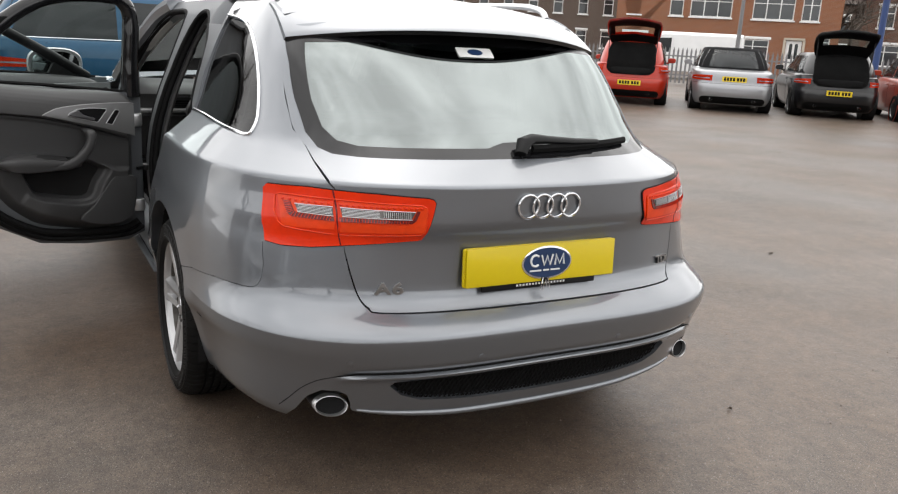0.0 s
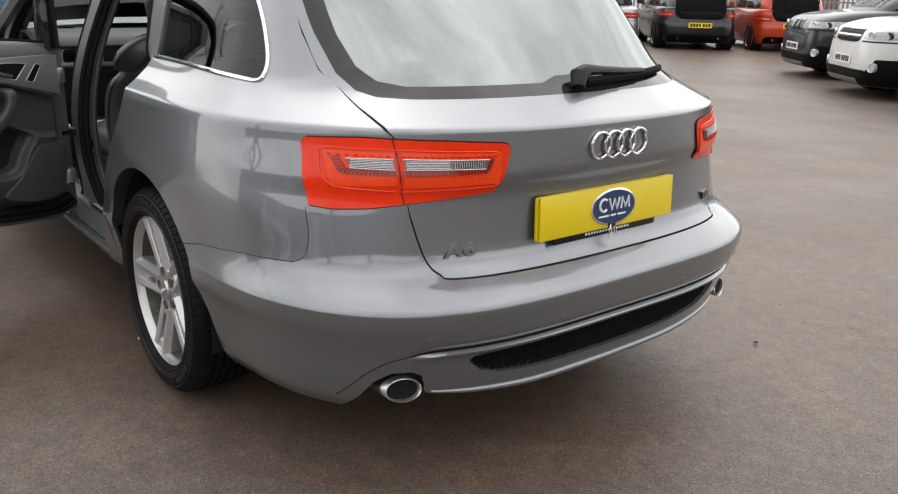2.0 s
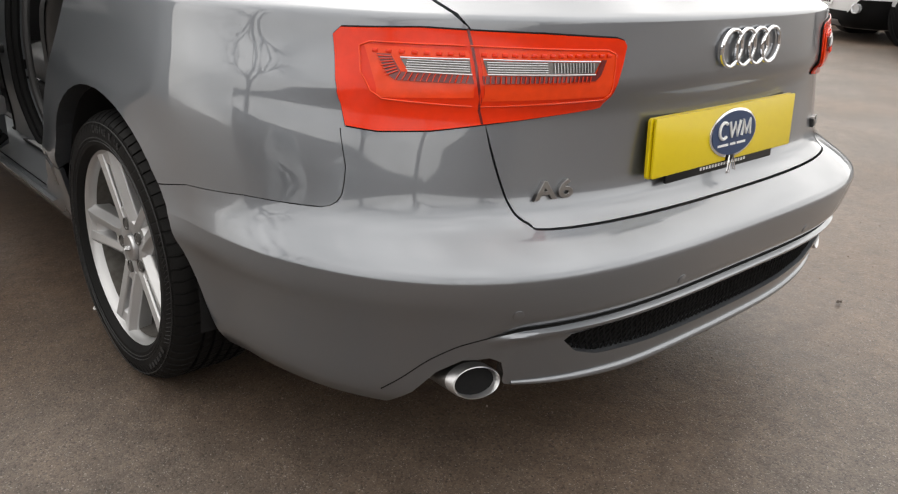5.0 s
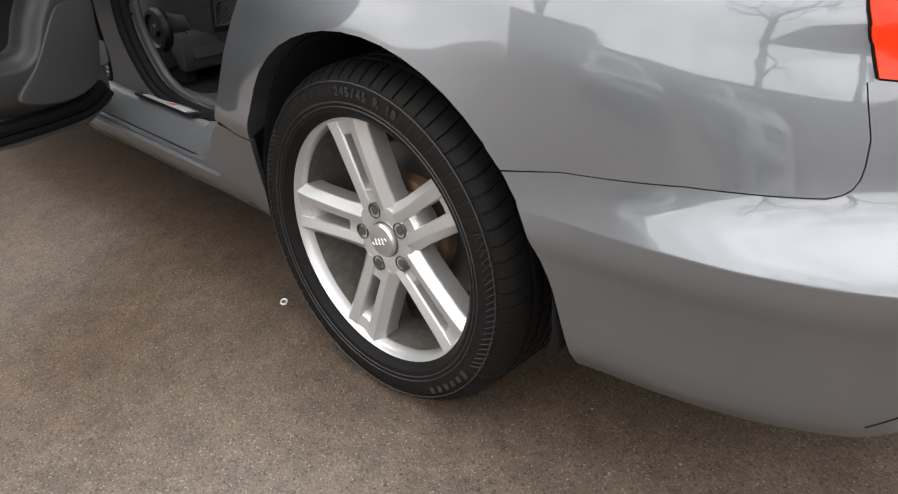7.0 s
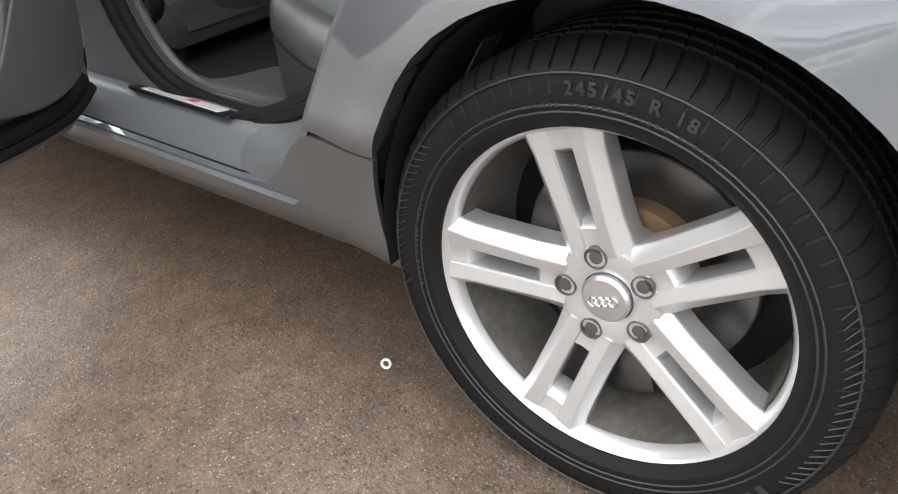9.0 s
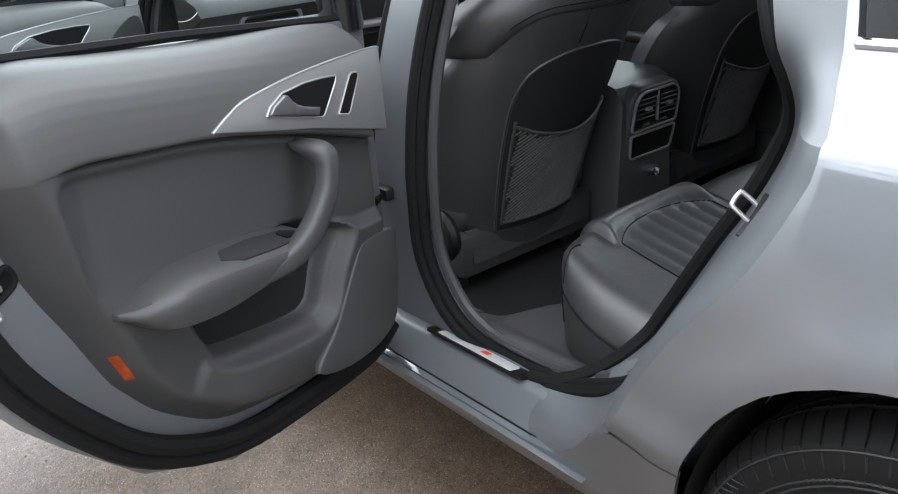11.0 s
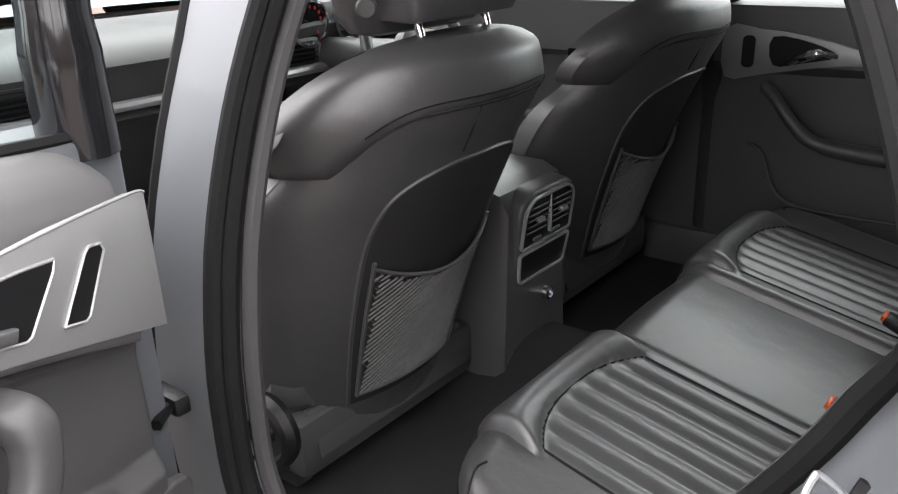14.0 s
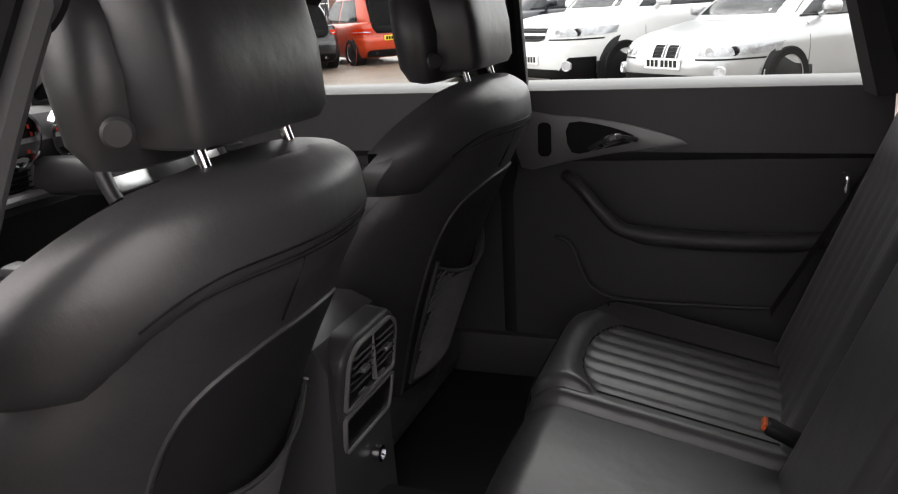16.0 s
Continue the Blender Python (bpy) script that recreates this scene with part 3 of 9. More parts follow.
for mirror in (False, True):
    lamp = part("tail_lamp", bent(dense(LAMP, 4), shell, 0.02, 0.02, 0.006, 0.016, mirror=mirror), RED_LAMP, estate, "bright red wraparound tail lamp")
    for x0, x1 in ((-0.722, -0.607), (-0.594, -0.386)):
        part("light_guide", bent(lamp_pane((x0, 0.776), (x1, 0.781), (x1 + 0.004 * (x1 > -0.5), 0.8535), (x0, 0.856)), shell, 0.02, 0.05, 0.0075, 0.002, mirror=mirror), ORANGE_LAMP, lamp, "orange-red light guide")
    part("reflector_band", bent(lamp_pane((-0.711, 0.842), (-0.706, 0.812), (-0.699, 0.803), (-0.606, 0.802), (-0.607, 0.814), (-0.690, 0.816), (-0.697, 0.842)), shell, 0.03, 0.05, 0.0098, 0.0015, mirror=mirror), DARK_RED, lamp, "deep red reflector band")
    part("reflector_band", bent(lamp_pane((-0.594, 0.802), (-0.420, 0.806), (-0.410, 0.814), (-0.399, 0.840), (-0.408, 0.840), (-0.418, 0.8165), (-0.594, 0.814)), shell, 0.03, 0.05, 0.0098, 0.0015, mirror=mirror), DARK_RED, lamp)
    part("indicator", bent(lamp_pane((-0.687, 0.836), (-0.682, 0.818), (-0.607, 0.817), (-0.607, 0.838)), shell, 0.03, 0.05, 0.0105, 0.002, mirror=mirror), CLEAR_LAMP, lamp, "clear ribbed indicator strip")
    strip = part("indicator", bent(lamp_pane((-0.590, 0.838), (-0.587, 0.818), (-0.422, 0.8185), (-0.412, 0.836)), shell, 0.03, 0.05, 0.0105, 0.002, mirror=mirror), CLEAR_LAMP, lamp)
    bm = bmesh.new()
    for k in range(14):
        x = -0.490 + 0.005 * k
        tube(bm, skin_line([(x, 0.820), (x, 0.836)], 0.0128, mirror, 2), 0.0011, 4)
    part("strip_rib", bm, SATIN, strip)
    for pts, r in (([(-0.687, 0.838), (-0.607, 0.840)], 0.0012), ([(-0.590, 0.840), (-0.412, 0.838)], 0.0012), ([(-0.683, 0.817), (-0.607, 0.8155)], 0.0012), ([(-0.587, 0.8165), (-0.421, 0.817)], 0.0012)):
        bm = bmesh.new()
        tube(bm, skin_line(pts, 0.0118, mirror), r, 5)
        part("strip_edge", bm, SATIN, strip)
    bm = bmesh.new()
    tube(bm, skin_line([(-0.610, 0.861), (-0.715, 0.861), (-0.727, 0.853), (-0.733, 0.812), (-0.728, 0.785), (-0.716, 0.776), (-0.606, 0.770)], 0.0078, mirror, 6), 0.0016, 6)
    tube(bm, skin_line([(-0.604, 0.861), (-0.395, 0.856), (-0.381, 0.849), (-0.386, 0.785), (-0.395, 0.778), (-0.594, 0.770)], 0.0078, mirror, 6), 0.0016, 6)
    part("guide_edge", bm, ORANGE_LAMP, lamp)
    bm = bmesh.new()
    for k in range(24):
        x = -0.712 + 0.0138 * k
        if abs(x + 0.600) > 0.008:
            m = frame_on(at_x(x, 0.847), 0.847, 0.0085)
            box(bm, m.translation, (0.0095, 0.0065, 0.004), 0.0015, m.to_3x3().to_4x4())
    if mirror:
        bmesh.ops.scale(bm, vec=(-1, 1, 1), verts=bm.verts)
        bmesh.ops.reverse_faces(bm, faces=bm.faces)
    part("bead_strip", bm, RED_LAMP, lamp)["kind"] = "stuff"
    # fine ribs across the strip, and bright rays across the dark band
    bm = bmesh.new()
    for k in range(5):
        z = 0.8205 + 0.0037 * k
        tube(bm, skin_line([(-0.684 + 0.001 * k, z), (-0.609, z)], 0.0122, mirror, 3), 0.0007, 4)
        tube(bm, skin_line([(-0.586, z), (-0.500, z)], 0.0122, mirror, 4), 0.0007, 4)
    part("strip_rib", bm, SATIN, strip)
    bm = bmesh.new()
    for k in range(13):
        tube(bm, skin_line([(-0.6985 + 0.0068 * k, 0.8025), (-0.6905 + 0.0066 * k, 0.8155)], 0.0118, mirror, 2), 0.0010, 4)
    for k in range(7):
        tube(bm, skin_line([(-0.711 + 0.0006 * k, 0.839 - 0.005 * k), (-0.6965 + 0.0006 * k, 0.839 - 0.0036 * k)], 0.0118, mirror, 2), 0.0010, 4)
    for k in range(24):
        tube(bm, skin_line([(-0.592 + 0.0070 * k, 0.8025), (-0.590 + 0.0070 * k, 0.814)], 0.0118, mirror, 2), 0.0009, 4)
    part("reflector_ray", bm, RED_LAMP, lamp)["kind"] = "stuff"
    part("lamp_joint", bent(dense(on_tail((-0.592, 0.737), (-0.5885, 0.737), (-0.5985, 0.80), (-0.6045, 0.886), (-0.608, 0.886), (-0.602, 0.80)), 3), shell, 0.05, 0.04, 0.0072, 0.004, mirror=mirror), DARK_RED, lamp)
    bm = bmesh.new()
    seam = [frame_on(u, z, 0.001).translation for u, z in dense(LAMP, 5)]
    seam = [Vector((-q.x, q.y, q.z)) for q in seam] if mirror else seam
    tube(bm, seam + seam[:1], 0.0028, 5, cap=False)
    part("lamp_seal", bm, RUBBER, lamp)

# groove under the lamps across the tailgate
bm = bmesh.new()
tube(bm, [shell(at_x(0.36 * k / 12, 0.768), 0.768) + Vector((0, 0.001, 0)) for k in range(-12, 13)], 0.0028, 5)
part("tailgate_crease", bm, BLACK_PLASTIC, estate)

# four rings
bm = bmesh.new()
for k in range(4):
    x = (k - 1.5) * 0.0475 - 0.012
    m = frame_on(at_x(x, 0.848), 0.848, 0.006)
    tube(bm, [m @ Vector((0.0335 * math.cos(a), 0.0335 * math.sin(a), 0)) for a in [j * math.tau / 32 for j in range(33)]], 0.0042, 8)
part("rings_badge", bm, CHROME, estate, "four chrome rings")


def letters(word, size, u, z, material, parent, name, depth=0.003, lift=0.002, spacing=1.0, wide=1.0):
    cu = bpy.data.curves.new(name, "FONT")
    cu.body, cu.size, cu.extrude, cu.align_x, cu.align_y, cu.bevel_depth, cu.space_character, cu.offset = word, size, depth, "CENTER", "CENTER", size * 0.012, spacing, size * 0.018
    tmp = bpy.data.objects.new("text_shape", cu)
    me = bpy.data.meshes.new_from_object(tmp)
    bpy.data.objects.remove(tmp)
    me.name = name
    me.materials.clear()
    me.materials.append(material)
    ob = new(name, me)
    me.transform(Matrix.Diagonal((wide, 1, 1, 1)))
    me.transform(frame_on(u, z, lift) if not isinstance(u, Matrix) else u)
    if parent is not None:
        ob.parent = parent
    return ob


letters("A6", 0.044, at_x(-0.470, 0.618), 0.618, DARK_CHROME, estate, "model_badge", depth=0.005, lift=0.003, spacing=1.15, wide=1.45)
letters("TDi", 0.034, at_x(0.512, 0.626), 0.626, DARK_CHROME, estate, "engine_badge", depth=0.005, lift=0.003, spacing=0.95, wide=1.3)

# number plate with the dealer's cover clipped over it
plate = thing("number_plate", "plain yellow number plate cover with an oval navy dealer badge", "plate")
PM = Matrix.Translation((0.0, 0.128, 0.672)) @ Matrix.Rotation(radians(90 - 3), 4, "X")
bm = bmesh.new()
slab(bm, rounded(0.526, 0.114, 0.008), 0.006, PM @ Matrix.Translation((-0.004, 0.0, -0.006)), 0.001)
part("backing_plate", bm, YELLOW, plate)
bm = bmesh.new()
slab(bm, rounded(0.520, 0.112, 0.003), 0.004, PM @ Matrix.Translation((0, 0, 0.003)), 0.0008)
part("cover", bm, YELLOW, plate)
bm = bmesh.new()
slab(bm, [(0.088 * math.cos(a), 0.050 * math.sin(a)) for a in [k * math.tau / 48 for k in range(48)]], 0.003, PM @ Matrix.Translation((0.01, 0.0, 0.007)), 0.001)
badge = part("oval_rim", bm, CHROME, plate, "silver oval rim")
bm = bmesh.new()
slab(bm, [(0.082 * math.cos(a), 0.0445 * math.sin(a)) for a in [k * math.tau / 48 for k in range(48)]], 0.0015, PM @ Matrix.Translation((0.01, 0.0, 0.0100)), 0.0)
part("oval_field", bm, NAVY, badge, "navy oval field")
bm = bmesh.new()
mark = lambda *pts: [PM @ Vector((0.01 + x, 0.008 + y, 0.0126)) for x, y in pts]
tube(bm, mark(*[(-0.043 + 0.0155 * math.cos(radians(a)), 0.0165 * math.sin(radians(a))) for a in range(48, 313, 12)]), 0.0034, 6)
tube(bm, mark((-0.022, 0.016), (-0.012, -0.015), (-0.002, 0.013), (0.008, -0.015), (0.018, 0.016)), 0.0031, 6)
tube(bm, mark((0.026, -0.016), (0.029, 0.015), (0.042, -0.013), (0.055, 0.015), (0.058, -0.016)), 0.0031, 6)
part("dealer_mark", bm, WHITE, badge, "white dealer mark")
bm = bmesh.new()
for x, w in ((-0.036, 0.032), (-0.005, 0.016), (0.022, 0.026)):
    slab(bm, rounded(w * 1.25, 0.0048, 0.001), 0.0008, PM @ Matrix.Translation((0.012 + x * 1.2, -0.022, 0.0118)))
part("small_lettering", bm, WHITE, badge)
bm = bmesh.new()
slab(bm, rounded(0.40, 0.030, 0.004), 0.004, PM @ Matrix.Translation((-0.005, -0.060, -0.004)), 0.0008)
part("lower_strip", bm, BLACK_PLASTIC, plate, "black strip below the plate")
bm = bmesh.new()
for k in range(16):
    box(bm, PM @ Vector((-0.085 + 0.011 * k, -0.064, 0.0004)), (0.006, 0.001, 0.006))
part("strip_marks", bm, WHITE, plate)
clip = thing("binder_clip", "small wire binder clip holding the plate cover", "clip")
bm = bmesh.new()
tube(bm, [PM @ Vector(p) for p in ((-0.004, -0.045, 0.013), (-0.010, -0.062, 0.016), (-0.013, -0.080, 0.016), (-0.006, -0.082, 0.016), (-0.002, -0.064, 0.016), (0.004, -0.050, 0.015), (0.010, -0.074, 0.016), (0.019, -0.078, 0.016), (0.016, -0.058, 0.014), (0.012, -0.045, 0.013))], 0.0016, 6)
part("wire", bm, CHROME, clip)
bm = bmesh.new()
box(bm, PM @ Vector((0.005, -0.050, 0.008)), (0.024, 0.012, 0.012), 0.002)
part("spring", bm, BLACK_PLASTIC, clip)

# wiper
wiper = bmesh.new()
W = lambda x, z, lift: frame_on(at_x(x, z), z, lift).translation
tube(wiper, [W(-0.030, 0.968, 0.010), W(-0.012, 0.986, 0.026), W(0.02, 0.993, 0.030), W(0.08, 0.992, 0.027), W(0.18, 0.990, 0.022), W(0.28, 0.990, 0.018)], [0.018, 0.025, 0.021, 0.016, 0.013, 0.010], 10, flat=0.75)
part("wiper_arm", wiper, BLACK_PLASTIC, estate, "black rear wiper arm")
bm = bmesh.new()
tube(bm, [W(0.02 + 0.042 * k, 0.980 + 0.0012 * k, 0.010) for k in range(11)], 0.008, 6, flat=1.5)
part("wiper_blade", bm, RUBBER, estate)
bm = bmesh.new()
slab(bm, rounded(0.13, 0.045, 0.004), 0.002, frame_on(at_x(-0.01, 1.255), 1.255, -0.0020))
part("window_sticker", bm, WHITE, estate, "white and blue dealer window sticker")
bm = bmesh.new()
slab(bm, [(0.028 * math.cos(a), 0.014 * math.sin(a)) for a in [k * math.tau / 24 for k in range(24)]], 0.001, frame_on(at_x(-0.01, 1.255), 1.255, 0.0003))
part("sticker_oval", bm, NAVY, estate)

# tail pipes: oval, bright, open
for s in (-1, 1):
    def pipe_ring(r, y, n=40):
        return [Vector((s * 0.634 + 0.045 * r * math.cos(a), y + 0.008 * math.sin(a) + s * 0.013 * math.cos(a), 0.297 + 0.0285 * r * math.sin(a))) for a in [k * math.tau / n for k in range(n)]]
    bm = bmesh.new()
    rings(bm, [pipe_ring(r, y) for r, y in ((1.0, 0.176), (1.01, 0.20), (0.98, 0.26), (0.92, 0.46))], True, False)
    pipe = part("tail_pipe", bm, PIPE_STEEL, estate, "dull steel oval tail pipe")
    bm = bmesh.new()
    rings(bm, [pipe_ring(r, y) for r, y in ((0.86, 0.196), (0.865, 0.178), (0.885, 0.172), (0.92, 0.169), (0.97, 0.170), (1.01, 0.177), (1.008, 0.190))], True, False)
    part("pipe_rim", bm, SATIN, pipe, "bright rolled pipe rim")
    bm = bmesh.new()
    rings(bm, [pipe_ring(r, y) for r, y in ((0.870, 0.182), (0.84, 0.25), (0.80, 0.38), (0.02, 0.381))], True, True)
    part("pipe_bore", bm, RUBBER, pipe, "sooty pipe bore")
bm = bmesh.new()
box(bm, (0, 0.62, 0.32), (1.36, 0.70, 0.10), 0.03)
part("underbody", bm, BLACK_PLASTIC, estate)
bm = bmesh.new()
box(bm, (0, 2.52, 0.205), (1.46, 1.98, 0.03), 0.01)
box(bm, (0, 4.10, 0.225), (1.06, 1.16, 0.03), 0.01)
part("floor_pan", bm, BLACK_PLASTIC, estate, "black underside of the floor")

# ---------------------------------------------------------------- wheels
SPOKES = 5
BRONZE_BOLT = surface("dull_bolt", (0.10, 0.095, 0.09), 0.5, metal=0.6)


def wheel_parts(side, cy):
    """One wheel: tyre, rim, spokes, hub cap, bolts, brake disc, on the left (-1) or right (1) side."""
    m = Matrix.Translation((side * 0.788, cy, 0.314)) @ Matrix.Rotation(radians(90 * side), 4, "Y") @ Matrix.Rotation(radians(19), 4, "Z")
    bm = bmesh.new()
    half = 0.117
    prof = [(0.232, -half + 0.012), (0.245, -half), (0.275, -half - 0.004), (0.302, -half + 0.006), (0.313, -half + 0.020), (0.3195, -half + 0.036)]
    for k in range(1, 6):
        zc = -half + 0.036 + (2 * half - 0.072) * k / 6
        prof += [(0.3215, zc - 0.005), (0.3140, zc - 0.004), (0.3140, zc + 0.004), (0.3215, zc + 0.005)]
    prof += [(r, -z) for r, z in prof[5::-1]]
    prof = prof + prof[:1]
    rows = [[] for q in prof]
    for k in range(72):
        for da, groove in ((0.0, 1), (0.10, 1), (0.14, 0), (0.96, 0)):
            for row, (r, z) in zip(rows, prof):
                shoulder = groove and half - 0.055 < abs(z) and r > 0.300
                mid = groove and r > 0.318 and abs(z) < half - 0.04
                a = (k + da + 2.2 * max(half - 0.02 - abs(z), 0) / half * 0.5) * math.tau / 72
                rr = r - (0.0045 if shoulder else 0.002 if mid else 0)
                row.append(m @ Vector((rr * math.cos(a), rr * math.sin(a), z)))
    rings(bm, rows, True, False)
    tyre = part("tyre", bm, TYRE, estate, "worn black road tyre", 30)
    bm = bmesh.new()
    for r, zz in ((0.254, half + 0.0018), (0.296, half - 0.001), (0.262, half + 0.003)):
        tube(bm, [m @ Vector((r * math.cos(a), r * math.sin(a), zz)) for a in [k * math.tau / 64 for k in range(65)]], 0.0014, 4)
    part("sidewall_rib", bm, TYRE_MARK, tyre)
    word, size = "245/45 R 18", 0.021
    for j, ch in enumerate(word):
        a = radians(-25 + (len(word) / 2 - j) * degrees_of(size * 0.66, 0.280))
        lm = m @ Matrix.Rotation(a, 4, "Z") @ Matrix.Translation((0.280, 0, half + 0.003)) @ Matrix.Rotation(radians(-90), 4, "Z")
        if ch != " " and side < 0:
            letters(ch, size, lm, 0, TYRE_MARK, tyre, "raised_letter", 0.0008)
    # the maker's mark and the small print as plain raised bars
    bm = bmesh.new()
    marks = [(-166 + 4.4 * k, 0.281, 0.011 if k < 5 else 0.016, 0.016) for k in range(6)] + [(-46 + 1.9 * k, 0.262, 0.004, 0.006) for k in range(34) if k % 7 != 6] + [(52 + 1.9 * k, 0.260, 0.004, 0.006) for k in range(18) if k % 6 != 5]
    for deg, r, tall, wide_ in marks:
        a = radians(deg)
        box(bm, m @ Vector((r * math.cos(a), r * math.sin(a), half + 0.0034)), (tall, wide_ * 0.62, 0.0014), 0, m.to_3x3().to_4x4() @ Matrix.Rotation(a, 4, "Z"))
    part("raised_mark", bm, TYRE_MARK, tyre)["kind"] = "stuff"
    # hatched bands on the sidewall shoulder
    bm = bmesh.new()
    for a0, a1 in ((-138, -84), (36, 86)):
        for k in range(int((a1 - a0) / 2.4)):
            a = radians(a0 + 2.4 * k)
            tube(bm, [m @ Vector((r * math.cos(a + da), r * math.sin(a + da), zz)) for r, da, zz in ((0.280, 0, half + 0.0030), (0.290, 0.03, half + 0.0012), (0.298, 0.05, half - 0.0015))], 0.0008, 4)
    part("hatched_band", bm, TYRE_MARK, tyre)["kind"] = "stuff"
    bm = bmesh.new()
    lathe(bm, [(0.190, -0.10), (0.205, -0.09), (0.218, 0.02), (0.222, 0.088), (0.229, 0.100), (0.238, 0.106), (0.241, 0.101), (0.240, 0.088), (0.234, 0.07), (0.226, -0.09), (0.190, -0.10)], 72, m)
    rim = part("rim", bm, ALLOY, estate, "silver alloy rim", 50)
    bm = bmesh.new()
    lathe(bm, [(0.188, -0.095), (0.2025, -0.088), (0.2155, 0.02), (0.2195, 0.078)], 72, m)
    part("rim_barrel", bm, BARREL, rim, "rim barrel brown with brake dust")
    def face(r):
        """Height of the dished wheel face at a radius."""
        return 0.080 + 0.017 * (max(r - 0.060, 0) / 0.171) ** 0.9
    for k in range(SPOKES):
        mm = m @ Matrix.Rotation(k * math.tau / SPOKES, 4, "Z")
        for s in (-1, 1):
            bm = bmesh.new()
            rows = []
            for j in range(10):
                t = j / 9
                r = 0.056 + (0.233 - 0.056) * t
                hz, inner = face(r), 0.0100 + 0.0030 * t
                outer = 0.0440 + 0.0060 * t + 0.006 * max(t - 0.8, 0) / 0.2 + 0.004 * max(0.25 - t, 0) / 0.25
                ridge = inner + (outer - inner) * (0.50 + 0.12 * t)
                rows.append([Vector((r, s * e, z)) for e, z in ((inner + 0.002, hz - 0.048), (inner, hz - 0.006), (inner + 0.002, hz - 0.002), (ridge - 0.001, hz + 0.0015), (ridge + 0.001, hz + 0.001), (outer - 0.001, hz - 0.013), (outer, hz - 0.016), (outer - 0.003, hz - 0.050))])
            rings(bm, [[mm @ p for p in row] for row in rows], True, True)
            bmesh.ops.recalc_face_normals(bm, faces=bm.faces)
            part("spoke", bm, ALLOY, rim, "", 14)
        for line in (((0.050, 0.076), (0.072, 0.075), (0.094, face(0.094) - 0.006), (0.103, face(0.10) - 0.016), (0.106, 0.030)), ((0.188, 0.050), (0.192, face(0.19) - 0.018), (0.200, face(0.20) - 0.007), (0.232, face(0.232) - 0.004))):
            bm = bmesh.new()
            rings(bm, [[mm @ Vector((r, e * 0.0150, h + 0.002 * abs(e))) for e in (-1, -0.5, 0, 0.5, 1)] for r, h in line], False, False)
            part("spoke_web", bm, ALLOY, rim)
    mh = m @ Matrix.Translation((0, 0, 0.020))
    bm = bmesh.new()
    lathe(bm, [(0.074, -0.01), (0.073, 0.050), (0.068, 0.0585), (0.046, 0.0605), (0.034, 0.056), (0.034, 0.02)], 40, mh)
    part("hub", bm, ALLOY, rim)
    bm = bmesh.new()
    lathe(bm, [(0.0325, 0.045), (0.0325, 0.063), (0.029, 0.067), (0.0001, 0.0690)], 32, mh)
    cap = part("centre_cap", bm, SATIN, rim, "grey centre cap with rings")
    bm = bmesh.new()
    for k in range(4):
        c = Vector(((k - 1.5) * 0.0092, 0, 0.0700))
        tube(bm, [mh @ Matrix.Rotation(radians(90), 4, "Z") @ (c + Vector((0.0062 * math.cos(a), 0.0062 * math.sin(a), 0))) for a in [j * math.tau / 14 for j in range(15)]], 0.0009, 4)
    part("cap_rings", bm, CHROME, cap)
    for k in range(5):
        a = k * math.tau / 5
        bm = bmesh.new()
        mm = mh @ Matrix.Translation((0.056 * math.cos(a), 0.056 * math.sin(a), 0))
        lathe(bm, [(0.0150, 0.0560), (0.0150, 0.0624), (0.0138, 0.0628), (0.0128, 0.0590), (0.0090, 0.0590), (0.0085, 0.0612), (0.0001, 0.0616)], 16, mm)
        part("wheel_bolt", bm, BRONZE_BOLT, rim)
    bm = bmesh.new()
    lathe(bm, [(0.096, -0.032), (0.158, -0.032), (0.160, -0.030), (0.160, -0.010), (0.158, -0.008), (0.112, -0.008), (0.108, -0.011), (0.096, -0.011)], 64, m)
    disc = part("brake_disc", bm, DISC, estate, "worn steel brake disc")
    bm = bmesh.new()
    lathe(bm, [(0.098, -0.010), (0.094, 0.010), (0.088, 0.014), (0.040, 0.014)], 48, m)
    part("disc_hat", bm, RUST, disc, "rusty disc centre")
    bm = bmesh.new()
    lathe(bm, [(0.205, -0.045), (0.10, -0.050), (0.001, -0.050)], 40, m)
    part("backing_plate", bm, BLACK_PLASTIC, disc)
    bm = bmesh.new()
    box(bm, m @ Matrix.Rotation(radians(-20), 4, "Z") @ Vector((-0.13, 0, -0.02)), (0.07, 0.08, 0.15), 0.015, m.to_3x3().to_4x4() @ Matrix.Rotation(radians(90), 4, "Y"))
    part("brake_caliper", bm, PIPE_STEEL, estate)


def degrees_of(length, radius):
    return math.degrees(length / radius)


